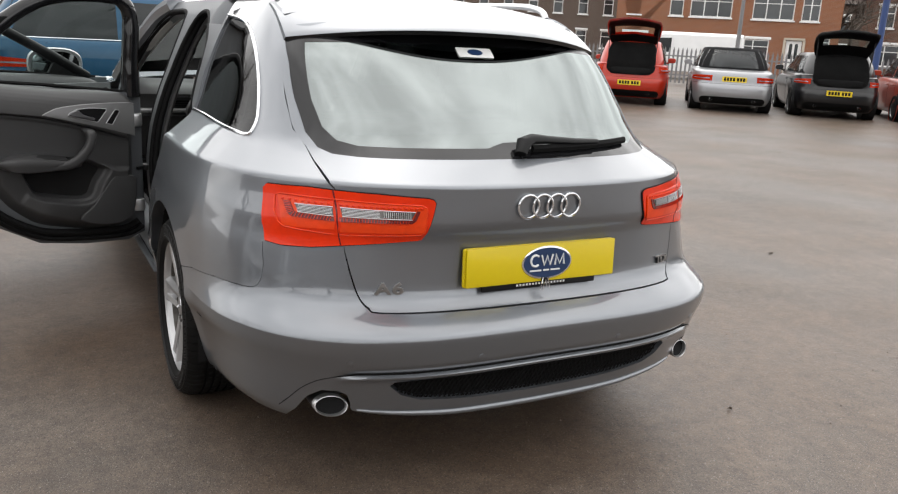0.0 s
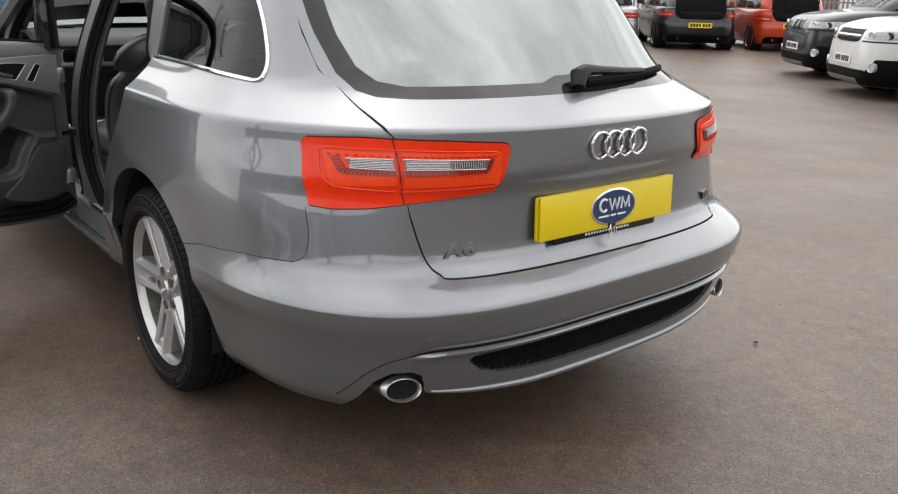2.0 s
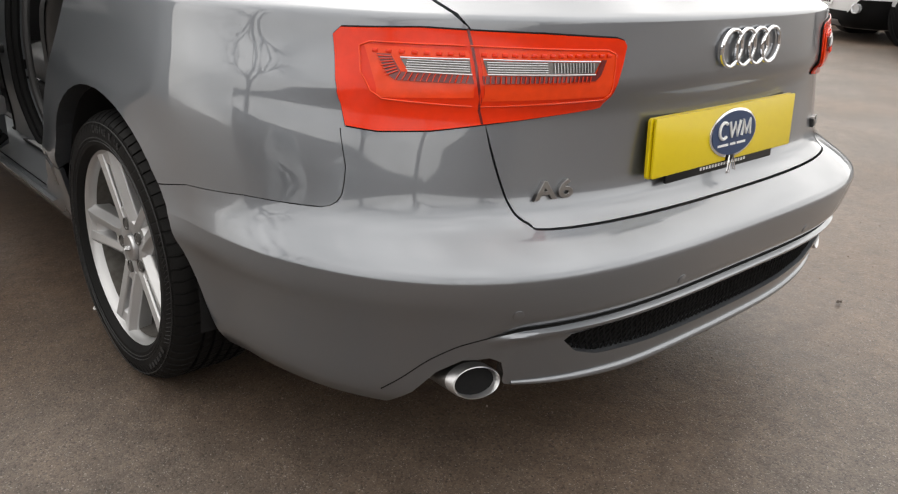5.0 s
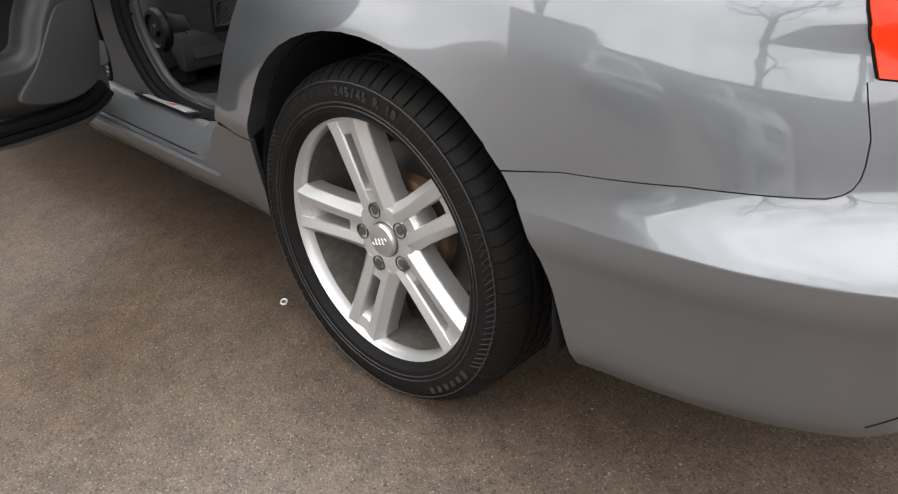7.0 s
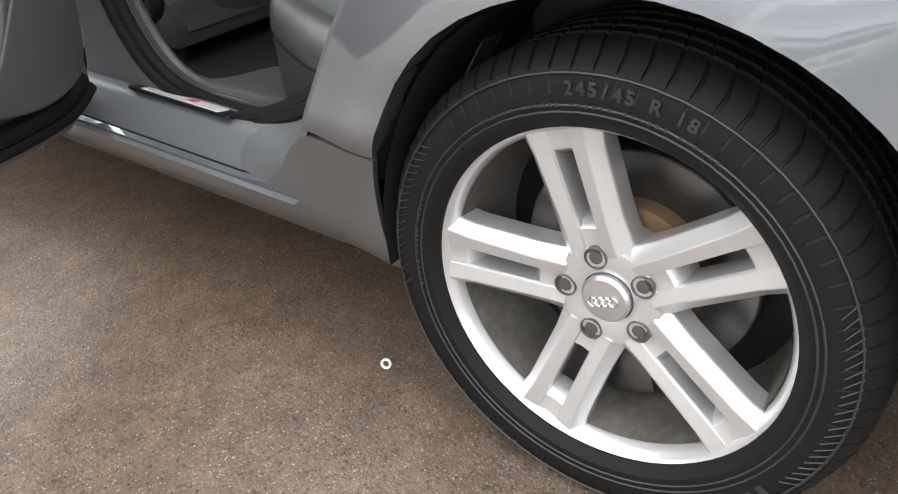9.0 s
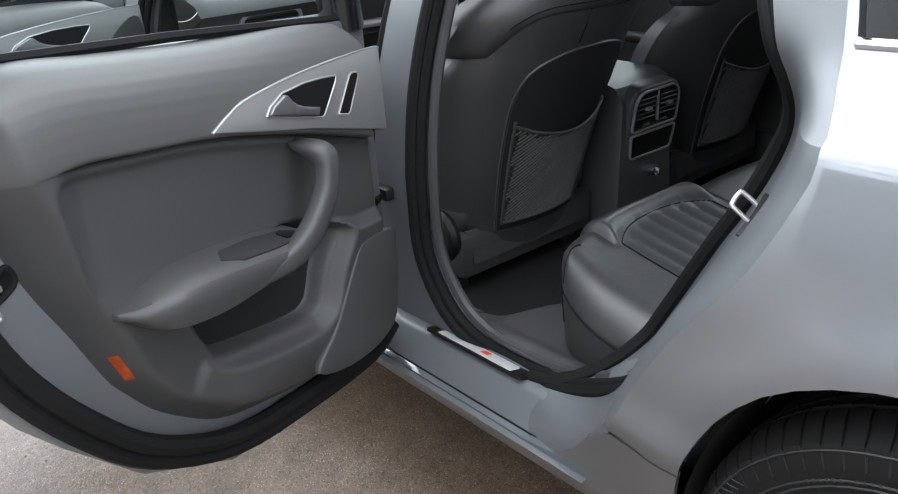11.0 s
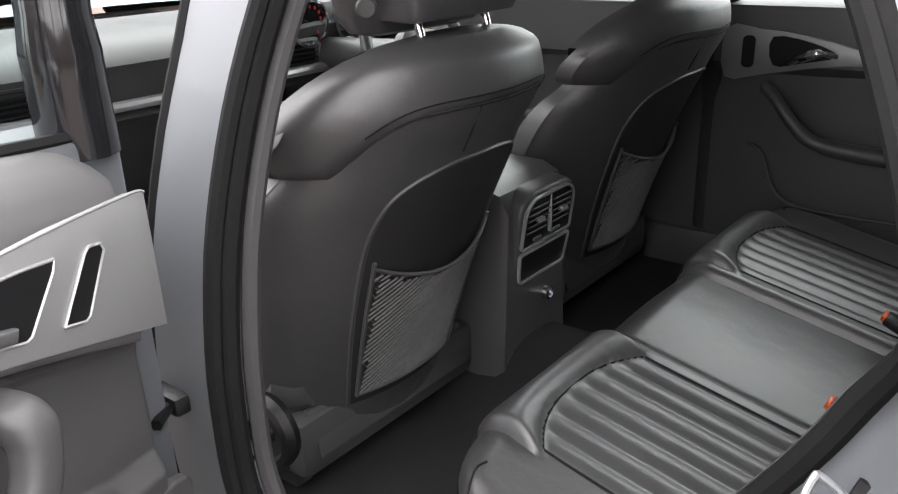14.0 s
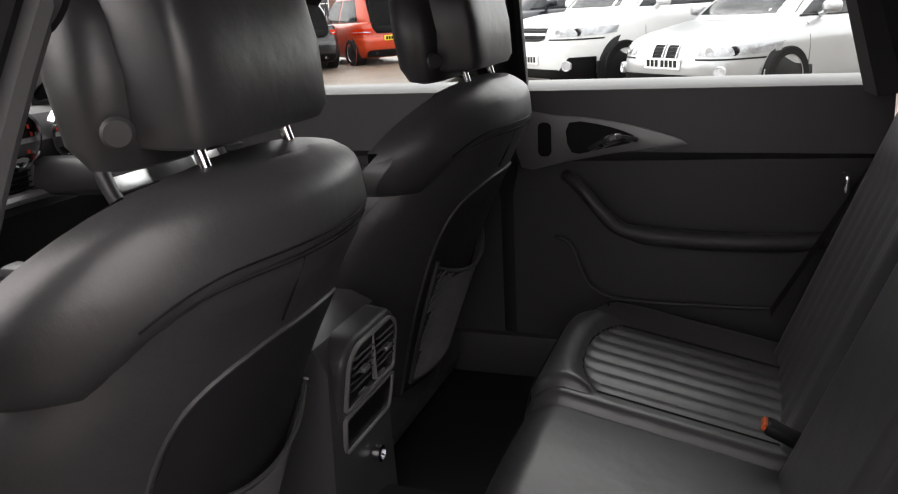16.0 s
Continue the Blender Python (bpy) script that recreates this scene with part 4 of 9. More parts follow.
for side in (-1, 1):
    for cy in (HUB_Y, HUB_Y + 2.912):
        wheel_parts(side, cy)
    for ay in (ARCH_Y, HUB_Y + 2.912):
        bm = bmesh.new()
        rows = []
        for x in (0.885, 0.60):
            rows.append([Vector((side * x, ay + (ARCH_R - 0.006 - flatter(a)) * math.cos(a), ARCH_Z + (ARCH_R - 0.006 - flatter(a)) * math.sin(a))) for a in [math.pi * (1.12 * k / 24 - 0.06) for k in range(25)]])
        rings(bm, rows, False, False)
        rows = [[Vector((side * 0.605, ay + r * math.cos(a), ARCH_Z + r * math.sin(a))) for a in [math.pi * (1.12 * k / 24 - 0.06) for k in range(25)]] for r in (0.05, ARCH_R)]
        rings(bm, rows, False, False)
        part("wheel_arch_liner", bm, CARPET, estate, "black felt wheel arch liner")
# ---------------------------------------------------------------- roof, pillars, sills, front of the body
bm = bmesh.new()


def roof_at(u, v):
    x, y = -0.565 + 1.13 * u, 0.86 + 2.25 * v
    edge = 1.395 - 0.055 * max(0, (1.25 - y) / 0.4) ** 2 - 0.02 * max(0, (y - 2.6) / 0.5) ** 2
    return Vector((x, y, edge + 0.052 * (1 - (x / 0.565) ** 2) ** 0.8))


grid(bm, roof_at, 24, 30)
part("roof", bm, PAINT, estate)
for s in (-1, 1):
    bm = bmesh.new()
    tube(bm, smooth_line([(s * 0.545, 1.02, 1.385), (s * 0.552, 1.10, 1.425), (s * 0.555, 1.4, 1.440), (s * 0.555, 2.6, 1.445), (s * 0.552, 2.95, 1.430), (s * 0.545, 3.03, 1.39)], 6), 0.013, 8)
    part("roof_rail", bm, SATIN, estate, "satin roof rail")
bm = bmesh.new()
box(bm, (0.0, 1.18, 1.462), (0.045, 0.11, 0.04), 0.015)
part("roof_aerial", bm, PAINT, estate)


rear_opening = [(1.98, 0.362), (2.06, 0.41), (2.105, 0.52), (2.105, 0.65), (2.105, 0.80), (2.10, 0.95), (2.08, 1.10), (2.03, 1.26), (1.95, 1.335), (1.82, 1.345), (1.70, 1.305), (1.61, 1.245), (1.54, 1.16), (1.478, 1.07), (1.425, 0.98), (1.395, 0.90), (1.388, 0.81), (1.435, 0.69), (1.498, 0.56), (1.59, 0.45), (1.73, 0.375), (1.86, 0.354)]
front_opening = [(2.235, 0.42), (2.225, 0.60), (2.215, 0.90), (2.20, 1.10), (2.22, 1.29), (2.30, 1.345), (2.55, 1.35), (2.78, 1.335), (3.0, 1.26), (3.25, 1.12), (3.40, 1.0), (3.45, 0.85), (3.42, 0.55), (3.36, 0.40), (3.25, 0.35), (2.8, 0.345), (2.33, 0.35)]


def soft(outline, n=4):
    return [(p.x, p.y) for p in smooth_line([(a, b, 0) for a, b in outline], n, True)]


frame_outer = on_side((1.34, 0.60), (1.34, 1.0), (1.45, 1.395), (2.0, 1.40), (2.75, 1.395), (3.05, 1.30), (3.35, 1.12), (3.55, 0.98), (3.56, 0.29), (1.45, 0.29), (1.42, 0.45))
ring1, ring2 = on_side(*soft(rear_opening)), on_side(*soft(front_opening))
part("side_frame", bent(with_hole(with_hole(frame_outer, ring1), ring2), lambda u, z: inner_shell(u, z, 0.07 * min(max((1.64 - CORNER_Y - u) / 0.08, 0), 1)), 0.05, 0.04, 0, 0.06), SHADED_PAINT, estate)
# a pinch-welded flange with a thick rubber seal runs round each opening
for outline, name in ((rear_opening, "door_seal"), (front_opening, "door_seal")):
    for inset, r, mat in ((0.052, 0.011, RUBBER), (0.070, 0.014, RUBBER), (0.100, 0.012, TRIM_DARK)):
        c = np.mean(outline, axis=0)
        pts = []
        for y, z in soft(outline):
            k = 1 - (inset - 0.055) * 0.30
            yy, zz = c[0] + (y - c[0]) * k, c[1] + (z - c[1]) * k
            pts.append(inner_shell(yy - CORNER_Y, zz, inset - 0.045 + 0.07 * min(max((1.60 - yy) / 0.08, 0), 1)))
        bm = bmesh.new()
        tube(bm, pts + pts[:1], r, 8, cap=False)
        part(name, bm, mat, estate)
# shut face in the shade-darkened body paint: the rear quarter rolls in towards the opening
hole_y = curve_of((0.31, 1.93), (0.352, 1.84), (0.375, 1.752), (0.40, 1.702), (0.45, 1.655), (0.52, 1.618), (0.57, 1.591), (0.62, 1.563), (0.67, 1.535), (0.72, 1.504), (0.77, 1.476), (0.82, 1.453), (0.87, 1.434), (0.92, 1.426), (0.98, 1.436), (1.07, 1.471), (1.16, 1.522), (1.245, 1.592), (1.335, 1.80))
# how far in the shut face reaches: deep beside the wheel arch, shallow along pillar and sill
hole_x = curve_of((0.31, -0.800), (0.36, -0.795), (0.42, -0.72), (0.48, -0.675), (0.56, -0.665), (0.80, -0.668), (0.87, -0.688), (0.94, -0.730), (0.99, -0.752), (1.07, -0.732), (1.16, -0.697), (1.25, -0.66), (1.335, -0.62))


def shut_strip(z0, z1, lo, hi, n):
    """A strip of the shut face between two heights, from share lo to hi of its width at each height."""
    rows = []
    for k in range(n + 1):
        z = z0 + (z1 - z0) * k / n
        ya, yb = panel_y(z) - 0.004, hole_y(z)
        xa, xb = shell(at_y(ya, z), z).x, hole_x(z)
        row = []
        for j in range(11):
            t = lo(z) + (hi(z) - lo(z)) * j / 10
            row.append(Vector((xa + 0.003 + (xb - xa - 0.003) * t * t * (3 - 2 * t), ya + (yb - ya) * t ** 0.8, z)))
        rows.append(row)
    bm = bmesh.new()
    rings(bm, rows, False, False)
    return bm


border = curve_of((0.90, 1.0), (0.96, 0.96), (1.02, 0.90), (1.10, 0.84), (1.30, 0.78))
part("shut_face", shut_strip(0.31, 0.905, lambda z: 0.0, lambda z: 1.0, 44), SHADED_PAINT, estate)
part("shut_face", shut_strip(0.905, 1.30, lambda z: 0.0, border, 28), SHADED_PAINT, estate)
part("pillar_cover", shut_strip(0.905, 1.30, border, lambda z: 1.0, 28), RUBBER, estate, "black rubber pillar cover")
slim = curve_of((0.3, 1.0), (0.80, 1.0), (0.90, 0.45), (1.2, 0.35))
heights = [0.36 + 0.80 * k / 60 for k in range(61)]
bm = bmesh.new()
tube(bm, [(hole_x(z) + 0.004, hole_y(z) + 0.012 * slim(z), z) for z in heights], [0.0065 + 0.007 * slim(z) for z in heights], 8)
part("door_seal", bm, RUBBER, estate)
bm = bmesh.new()
rings(bm, [[Vector((hole_x(z) + a * slim(z), hole_y(z) + b * (slim(z) if b > 0 else 1), z)) for a, b in ((0.004, 0.018), (0.016, 0.027), (0.032, 0.024), (0.052, 0.004), (0.085, -0.05), (0.11, -0.12))] for z in heights], False, False)
part("pillar_trim", bm, TRIM_DARK, estate, "padded black trim beside the bench")
# the padded trim between the rear seal and the bench, broad along the sloping rear edge
shift = curve_of((0.36, 0.0), (0.48, 0.022), (0.60, 0.036), (0.75, 0.044), (0.88, 0.040), (1.05, 0.012), (1.20, 0.008), (1.34, 0.006))
rows = []
for depth, go in ((0.014, 0.0), (0.030, 0.14), (0.055, 0.42), (0.085, 0.76), (0.115, 1.0), (0.19, 1.06)):
    row = []
    for y, z in soft(rear_opening):
        back = min(max((1.66 - y) / 0.14, 0), 1)
        row.append(inner_shell(y + shift(z) * go * back - CORNER_Y, z, 0.014 + (depth - 0.014) * max(back, 0.25) + 0.05 * min(max((1.48 - y) / 0.06, 0), 1)))
    rows.append(row)
bm = bmesh.new()
rings(bm, rows, True, False)
part("opening_trim", bm, RUBBER, estate, "padded black opening trim")
bm = bmesh.new()
box(bm, (0.775, 2.4, 0.31), (0.10, 2.2, 0.16), 0.01)
part("right_sill", bm, TRIM_DARK, estate)
# painted sill, the skirt below it and its seam
skirt = on_side(*arch(18.6, -9, 8)) + on_side((1.425, 0.225), (1.47, 0.215), (2.5, 0.205), (3.62, 0.215), (3.60, 0.306), (2.4, 0.303), (1.76, 0.303), (1.69, 0.312), (1.645, 0.345), (1.60, 0.402), (1.575, 0.424), (1.545, 0.4395), (1.475, 0.4375), (1.44, 0.4355))
part("sill_skirt", bent(skirt, shell, 0.05, 0.02, 0.0005, 0.012), PAINT, estate)
part("sill_skirt", bent(skirt, shell, 0.05, 0.04, 0.004, 0.03, mirror=True), PAINT, estate)
bm = bmesh.new()
across = smooth_line([(-0.885, 0, 0.296), (-0.864, 0, 0.300), (-0.857, 0, 0.306), (-0.846, 0, 0.324), (-0.830, 0, 0.345), (-0.812, 0, 0.360), (-0.765, 0, 0.366)], 4)
rings(bm, [[Vector((q.x, 1.62 + 1.94 * k / 30, q.z)) for q in across] for k in range(31)], False, False)
part("sill", bm, SHADED_PAINT, estate, "painted door sill")
bm = bmesh.new()
tube(bm, [(-0.860, 1.66, 0.3045), (-0.860, 3.5, 0.3045)], 0.0026, 5)
part("sill_joint", bm, RUBBER, estate)
bm = bmesh.new()
slab(bm, rounded(0.270, 0.042, 0.008), 0.005, Matrix.Translation((-0.802, 1.955, 0.3625)) @ Matrix.Rotation(radians(90), 4, "Z") @ Matrix.Rotation(radians(14), 4, "X"), 0.001)
BRIGHT_METAL = surface("bright_brushed_metal", (0.62, 0.62, 0.63), 0.42, metal=0.45, vary=0.08, fine=250)
sill_plate = part("sill_plate", bm, BLACK_PLASTIC, estate, "black sill plate with a metal inlay")
bm = bmesh.new()
slab(bm, rounded(0.205, 0.028, 0.003), 0.003, Matrix.Translation((-0.802, 1.955, 0.3665)) @ Matrix.Rotation(radians(90), 4, "Z") @ Matrix.Rotation(radians(14), 4, "X"), 0.0005)
part("inlay", bm, BRIGHT_METAL, sill_plate, "bright brushed metal inlay")
bm = bmesh.new()
slab(bm, [(-0.010, -0.006), (0.006, -0.006), (0.010, 0.006), (-0.006, 0.006)], 0.001, Matrix.Translation((-0.802, 1.930, 0.3705)) @ Matrix.Rotation(radians(90), 4, "Z") @ Matrix.Rotation(radians(14), 4, "X"))
part("red_mark", bm, RED, sill_plate)
# broad plastic trim inside the sill, reaching in under the bench
bm = bmesh.new()
trim_in = curve_of((1.5, -0.47), (2.03, -0.47), (2.055, -0.50), (2.072, -0.548), (2.085, -0.590), (2.11, -0.619), (2.16, -0.626), (2.4, -0.622))
rows = []
for k in range(61):
    y = 1.56 + 0.74 * k / 60
    x1 = trim_in(y)
    rows.append([Vector((x, y, z)) for x, z in ((-0.752, 0.366), (-0.735, 0.373), (-0.715, 0.371), (-0.685, 0.352), (-0.655, 0.331), (min(-0.635, x1 - 0.004), 0.322), (x1 * 0.5 - 0.32, 0.318), (x1 - 0.004, 0.312), (x1 + 0.004, 0.302), (x1 + 0.006, 0.283))])
rings(bm, rows, False, False)
part("sill_trim", bm, TRIM_GREY, estate, "charcoal plastic inner sill trim")
bm = bmesh.new()
tube(bm, [rows[45][j] + Vector((0, 0, 0.0006)) for j in range(8)], 0.0012, 4)
part("trim_joint", bm, RUBBER, estate)
# striker on the rear shut face, check strap at the pillar
bm = bmesh.new()
out = Vector((-0.0105, 0.027, 0.024))
foot_a, foot_b = Vector((-0.7255, 1.457, 0.735)), Vector((-0.7095, 1.453, 0.752))
tube(bm, smooth_line([foot_a, foot_a + out * 0.85, foot_a + out + (foot_b - foot_a) * 0.15, foot_b + out + (foot_a - foot_b) * 0.15, foot_b + out * 0.85, foot_b], 3), 0.0034, 8)
striker = part("striker", bm, SATIN, estate, "bright steel door striker")
bm = bmesh.new()
tube(bm, [(-0.746, 1.4625, 0.722), (-0.7175, 1.4565, 0.745), (-0.709, 1.447, 0.774)], 0.0065, 8, flat=0.6)
part("striker_base", bm, BLACK_PLASTIC, striker, "black striker base")
bm = bmesh.new()
box(bm, (-0.815, 2.185, 0.642), (0.05, 0.06, 0.026), 0.006)
tube(bm, [(-0.80, 2.20, 0.642), (-0.87, 2.15, 0.640)], 0.008, 6)
part("check_strap", bm, BLACK_PLASTIC, estate)
for z in (0.47, 0.86):
    bm = bmesh.new()
    box(bm, (-0.865, 2.165, z), (0.05, 0.05, 0.06), 0.01)
    part("hinge", bm, SATIN, estate)
bm = bmesh.new()
tube(bm, smooth_line([(-0.640, 2.085, 1.150), (-0.628, 2.055, 1.165), (-0.622, 2.045, 1.190), (-0.628, 2.065, 1.205), (-0.645, 2.095, 1.200)], 5), 0.0075, 8)
part("belt_guide", bm, BLACK_PLASTIC, estate, "black seat belt guide")
# front end: wings, bonnet, windscreen
for mirror in (False, True):
    wing = on_side((3.60, 0.93), (3.60, 0.25), (3.66, 0.25)) + [(HUB_Y + 2.912 + 0.375 * math.cos(radians(a)) - CORNER_Y, ARCH_Z + 0.375 * math.sin(radians(a))) for a in range(186, -7, -8)] + on_side((4.45, 0.24), (4.899, 0.24), (4.899, 0.86), (4.4, 0.91))
    part("front_wing", bent(wing, shell, 0.03, 0.06, 0, 0.02, mirror=mirror), PAINT, estate)
    bm = bmesh.new()
    s = 1 if mirror else -1
    tube(bm, smooth_line([(s * 0.77, 3.62, 0.96), (s * 0.71, 3.3, 1.14), (s * 0.63, 2.95, 1.32), (s * 0.585, 2.70, 1.385)], 6), [0.045] * 19, 8)
    part("windscreen_pillar", bm, PAINT, estate)
    bm = bmesh.new()
    tube(bm, smooth_line([(s * 0.73, 3.58, 0.98), (s * 0.66, 3.26, 1.14), (s * 0.575, 2.90, 1.31), (s * 0.53, 2.66, 1.36)], 6), 0.035, 8)
    part("pillar_trim", bm, HEADLINER, estate, "grey pillar trim")
bm = bmesh.new()
grid(bm, lambda u, v: Vector((shell(2.6 + 1.19 * v, 0.90).x * (1 - 2 * u), 3.7 + 1.19 * v, 0.90 + 0.06 * (1 - v) * (1 - (1 - 2 * u) ** 4) + 0.02 * (1 - (1 - 2 * u) ** 2) - 0.06 * v ** 3)), 20, 16)
part("bonnet", bm, PAINT, estate)
bm = bmesh.new()
grid(bm, lambda u, v: Vector(((1 - 2 * u) * (0.72 - 0.15 * v), 3.72 - 0.90 * v + 0.07 * (1 - (1 - 2 * u) ** 2), 0.955 + 0.45 * v)), 12, 8)
ws = part("windscreen", bm, CAR_GLASS, estate, "clear laminated windscreen")
ws.visible_shadow = False

# ---------------------------------------------------------------- right-hand doors, closed
for y0, y1 in ((1.36, 2.13), (2.16, 3.50)):
    rear = y1 < 2.2
    skin = on_side((y0 + (0.17 if rear else 0.02), 0.35), (y0, 0.80), (y0, 0.972), (y1, 0.972), (y1, 0.35))
    door = part("right_door", bent(skin, shell, 0.06, 0.05, 0.0, 0.03, mirror=True), PAINT, estate, "closed silver-grey door")
    top = on_side((y0 + 0.03, 0.985), (y0 + (0.10 if rear else 0.05), 1.33), (y1 - (0.05 if rear else 0.62), 1.33), (y1 - 0.02, 0.985))
    gl = part("window_pane", bent(top, shell, 0.2, 0.1, -0.02, 0, mirror=True), CAR_GLASS, door)
    gl.visible_shadow = False
    bm = bmesh.new()
    pts = [shell(u, z, 0.02) for u, z in top]
    tube(bm, [Vector((-p.x, p.y, p.z)) for p in pts], 0.022, 8)
    part("window_frame", bm, BLACK_PLASTIC, door)
    # inner trim: shoulder, inlay with handle, grab handle and armrest, pocket
    X0 = 0.745
    k = (y1 - y0) / 0.77
    fy = lambda y: y1 - (2.13 - y) * k if not rear else y
    bm = bmesh.new()
    rings(bm, [[Vector((X0 + dx, fy(y), z)) for dx, z in ((0.10, 0.985), (0.02, 0.984), (-0.012, 0.972), (-0.022, 0.93), (-0.028, 0.84), (0.0, 0.82 - 0.02 * (y - 1.7)))] for y in (1.36, 1.5, 1.7, 1.9, 2.05, 2.13)], False, False)
    trim = part("shoulder_trim", bm, TRIM_GREY, door)
    bm = bmesh.new()
    rings(bm, [[Vector((X0 + dx, fy(y), z)) for dx, z in ((0.01, 0.83 - 0.02 * (y - 1.7)), (0.0, 0.70), (-0.002, 0.55), (0.0, 0.36))] for y in (1.36, 1.6, 1.8, 2.0, 2.13)], False, False)
    part("lower_trim", bm, TRIM_DARK, door)
    inlay = [(fy(y), z) for y, z in ((1.74, 0.858), (1.83, 0.892), (1.93, 0.912), (2.02, 0.920), (2.10, 0.922), (2.10, 0.805), (2.0, 0.818), (1.87, 0.842))]
    to_wall = Matrix(((0, 0, -1, X0 - 0.026), (1, 0, 0, 0), (0, 1, 0, 0), (0, 0, 0, 1)))
    bm = bmesh.new()
    slab(bm, soft(inlay, 3), 0.006, to_wall, 0.0015)
    part("inlay", bm, SILVER, door, "brushed aluminium inlay")
    bm = bmesh.new()
    slab(bm, soft([(fy(y), z) for y, z in ((1.845, 0.868), (1.90, 0.895), (1.99, 0.905), (1.985, 0.840), (1.92, 0.848))], 3), 0.002, to_wall @ Matrix.Translation((0, 0, 0.006)))
    slab(bm, rounded(0.030, 0.075, 0.012), 0.002, to_wall @ Matrix.Translation((fy(2.045), 0.868, 0.006)))
    part("handle_recess", bm, BLACK_PLASTIC, door)
    bm = bmesh.new()
    tube(bm, smooth_line([(X0 - 0.036, fy(1.845), 0.868), (X0 - 0.052, fy(1.88), 0.875), (X0 - 0.050, fy(1.92), 0.862), (X0 - 0.038, fy(1.945), 0.850)], 5), [0.006] * 5 + [0.011] * 6 + [0.008] * 5, 8)
    part("door_lever", bm, CHROME, door, "bright door lever")
    bm = bmesh.new()
    tube(bm, smooth_line([(X0 - 0.02, fy(2.0), 0.785), (X0 - 0.06, fy(1.965), 0.772), (X0 - 0.07, fy(1.91), 0.712), (X0 - 0.066, fy(1.85), 0.672), (X0 - 0.05, fy(1.7), 0.655), (X0 - 0.04, fy(1.55), 0.655), (X0 - 0.02, fy(1.45), 0.66)], 6), [0.014] * 13 + [0.016] * 6 + [0.020] * 18, 10)
    part("armrest", bm, TRIM_DARK, door)
    bm = bmesh.new()
    tube(bm, smooth_line([(X0 - 0.012, fy(2.03), 0.640), (X0 - 0.024, fy(1.99), 0.625), (X0 - 0.024, fy(1.945), 0.53), (X0 - 0.022, fy(1.85), 0.500), (X0 - 0.014, fy(1.55), 0.50)], 6), 0.005, 8)
    part("pocket_rim", bm, TRIM_DARK, door)
bm = bmesh.new()
tube(bm, [(0.72, 1.36, 0.98), (0.67, 1.42, 1.15), (0.60, 1.50, 1.33)], [0.06, 0.05, 0.05], 8)
part("inner_pillar", bm, TRIM_DARK, estate)
bm = bmesh.new()
tube(bm, [(0.785, 2.145, 0.36), (0.775, 2.145, 0.95), (0.705, 2.15, 1.12), (0.615, 2.18, 1.345)], [0.036, 0.036, 0.036, 0.038], 10)
part("inner_pillar", bm, BACK_PANEL, estate)

# ---------------------------------------------------------------- cabin floor, headlining, boot cover
bm = bmesh.new()
grid(bm, lambda u, v: Vector((-0.76 + 1.52 * u, 1.4 + 2.1 * v, 0.285 + 0.10 * math.exp(-((u - 0.5) / 0.085) ** 4))), 40, 10)
part("carpet", bm, CARPET, estate, "black carpet")
bm = bmesh.new()
grid(bm, lambda u, v: Vector((-0.56 + 1.12 * u, 0.95 + 1.85 * v, 1.352 + 0.045 * (1 - (2 * u - 1) ** 4))), 16, 12)
part("headlining", bm, HEADLINER, estate, "grey cloth headlining")
bm = bmesh.new()
box(bm, (0, 0.93, 0.90), (1.16, 0.82, 0.012), 0.004)
part("load_cover", bm, TRIM_DARK, estate, "dark roller load cover")
for s in (-1, 1):
    bm = bmesh.new()
    rings(bm, [[Vector((s * 0.60, y, 0.42)), Vector((s * 0.645, y, 0.75)), Vector((s * 0.655, y, 0.96))] for y in (0.62, 0.95, 1.36)], False, False)
    part("boot_side", bm, TRIM_DARK, estate)
bm = bmesh.new()
box(bm, (0, 0.85, 0.43), (1.2, 1.0, 0.03), 0.01)
part("boot_floor", bm, CARPET, estate)
bm = bmesh.new()
for s in (-1, 1):
    tube(bm, [(s * 0.64, 1.30, 0.95), (s * 0.60, 1.28, 1.15), (s * 0.56, 1.36, 1.34)], [0.05, 0.045, 0.05], 8)
part("rear_pillar_trim", bm, TRIM_DARK, estate)

# ---------------------------------------------------------------- front seats
seat_rear = curve_of((0.30, 2.26), (0.46, 2.217), (0.70, 2.135), (0.88, 2.050), (0.95, 2.018), (1.0, 2.022), (1.03, 2.055))
seat_w = curve_of((0.38, 0.53), (0.50, 0.562), (0.576, 0.575), (0.667, 0.594), (0.74, 0.598), (0.79, 0.586), (0.825, 0.562), (0.85, 0.522), (0.87, 0.505), (0.93, 0.49), (0.98, 0.43), (1.02, 0.32))
roll_w = curve_of((0.85, 0.540), (0.875, 0.562), (0.90, 0.566), (0.925, 0.554), (0.95, 0.524), (0.97, 0.488), (0.99, 0.440), (1.01, 0.370), (1.024, 0.275), (1.032, 0.15))
seat_t = curve_of((0.38, 0.22), (0.70, 0.20), (0.90, 0.17), (1.0, 0.12), (1.03, 0.06))


def back_ring(z, grow=0.0, n=48, side=0.0):
    w, t = seat_w(z) + (grow + side) * 2, seat_t(z) + grow * 2
    cy = seat_rear(z) + seat_t(z) / 2
    return [Vector((x, cy + y + 0.10 * (x / 0.28) ** 2 * (1 if y < 0.02 else 0.4), z)) for x, y in squircle(w, t, 3.2, n)]


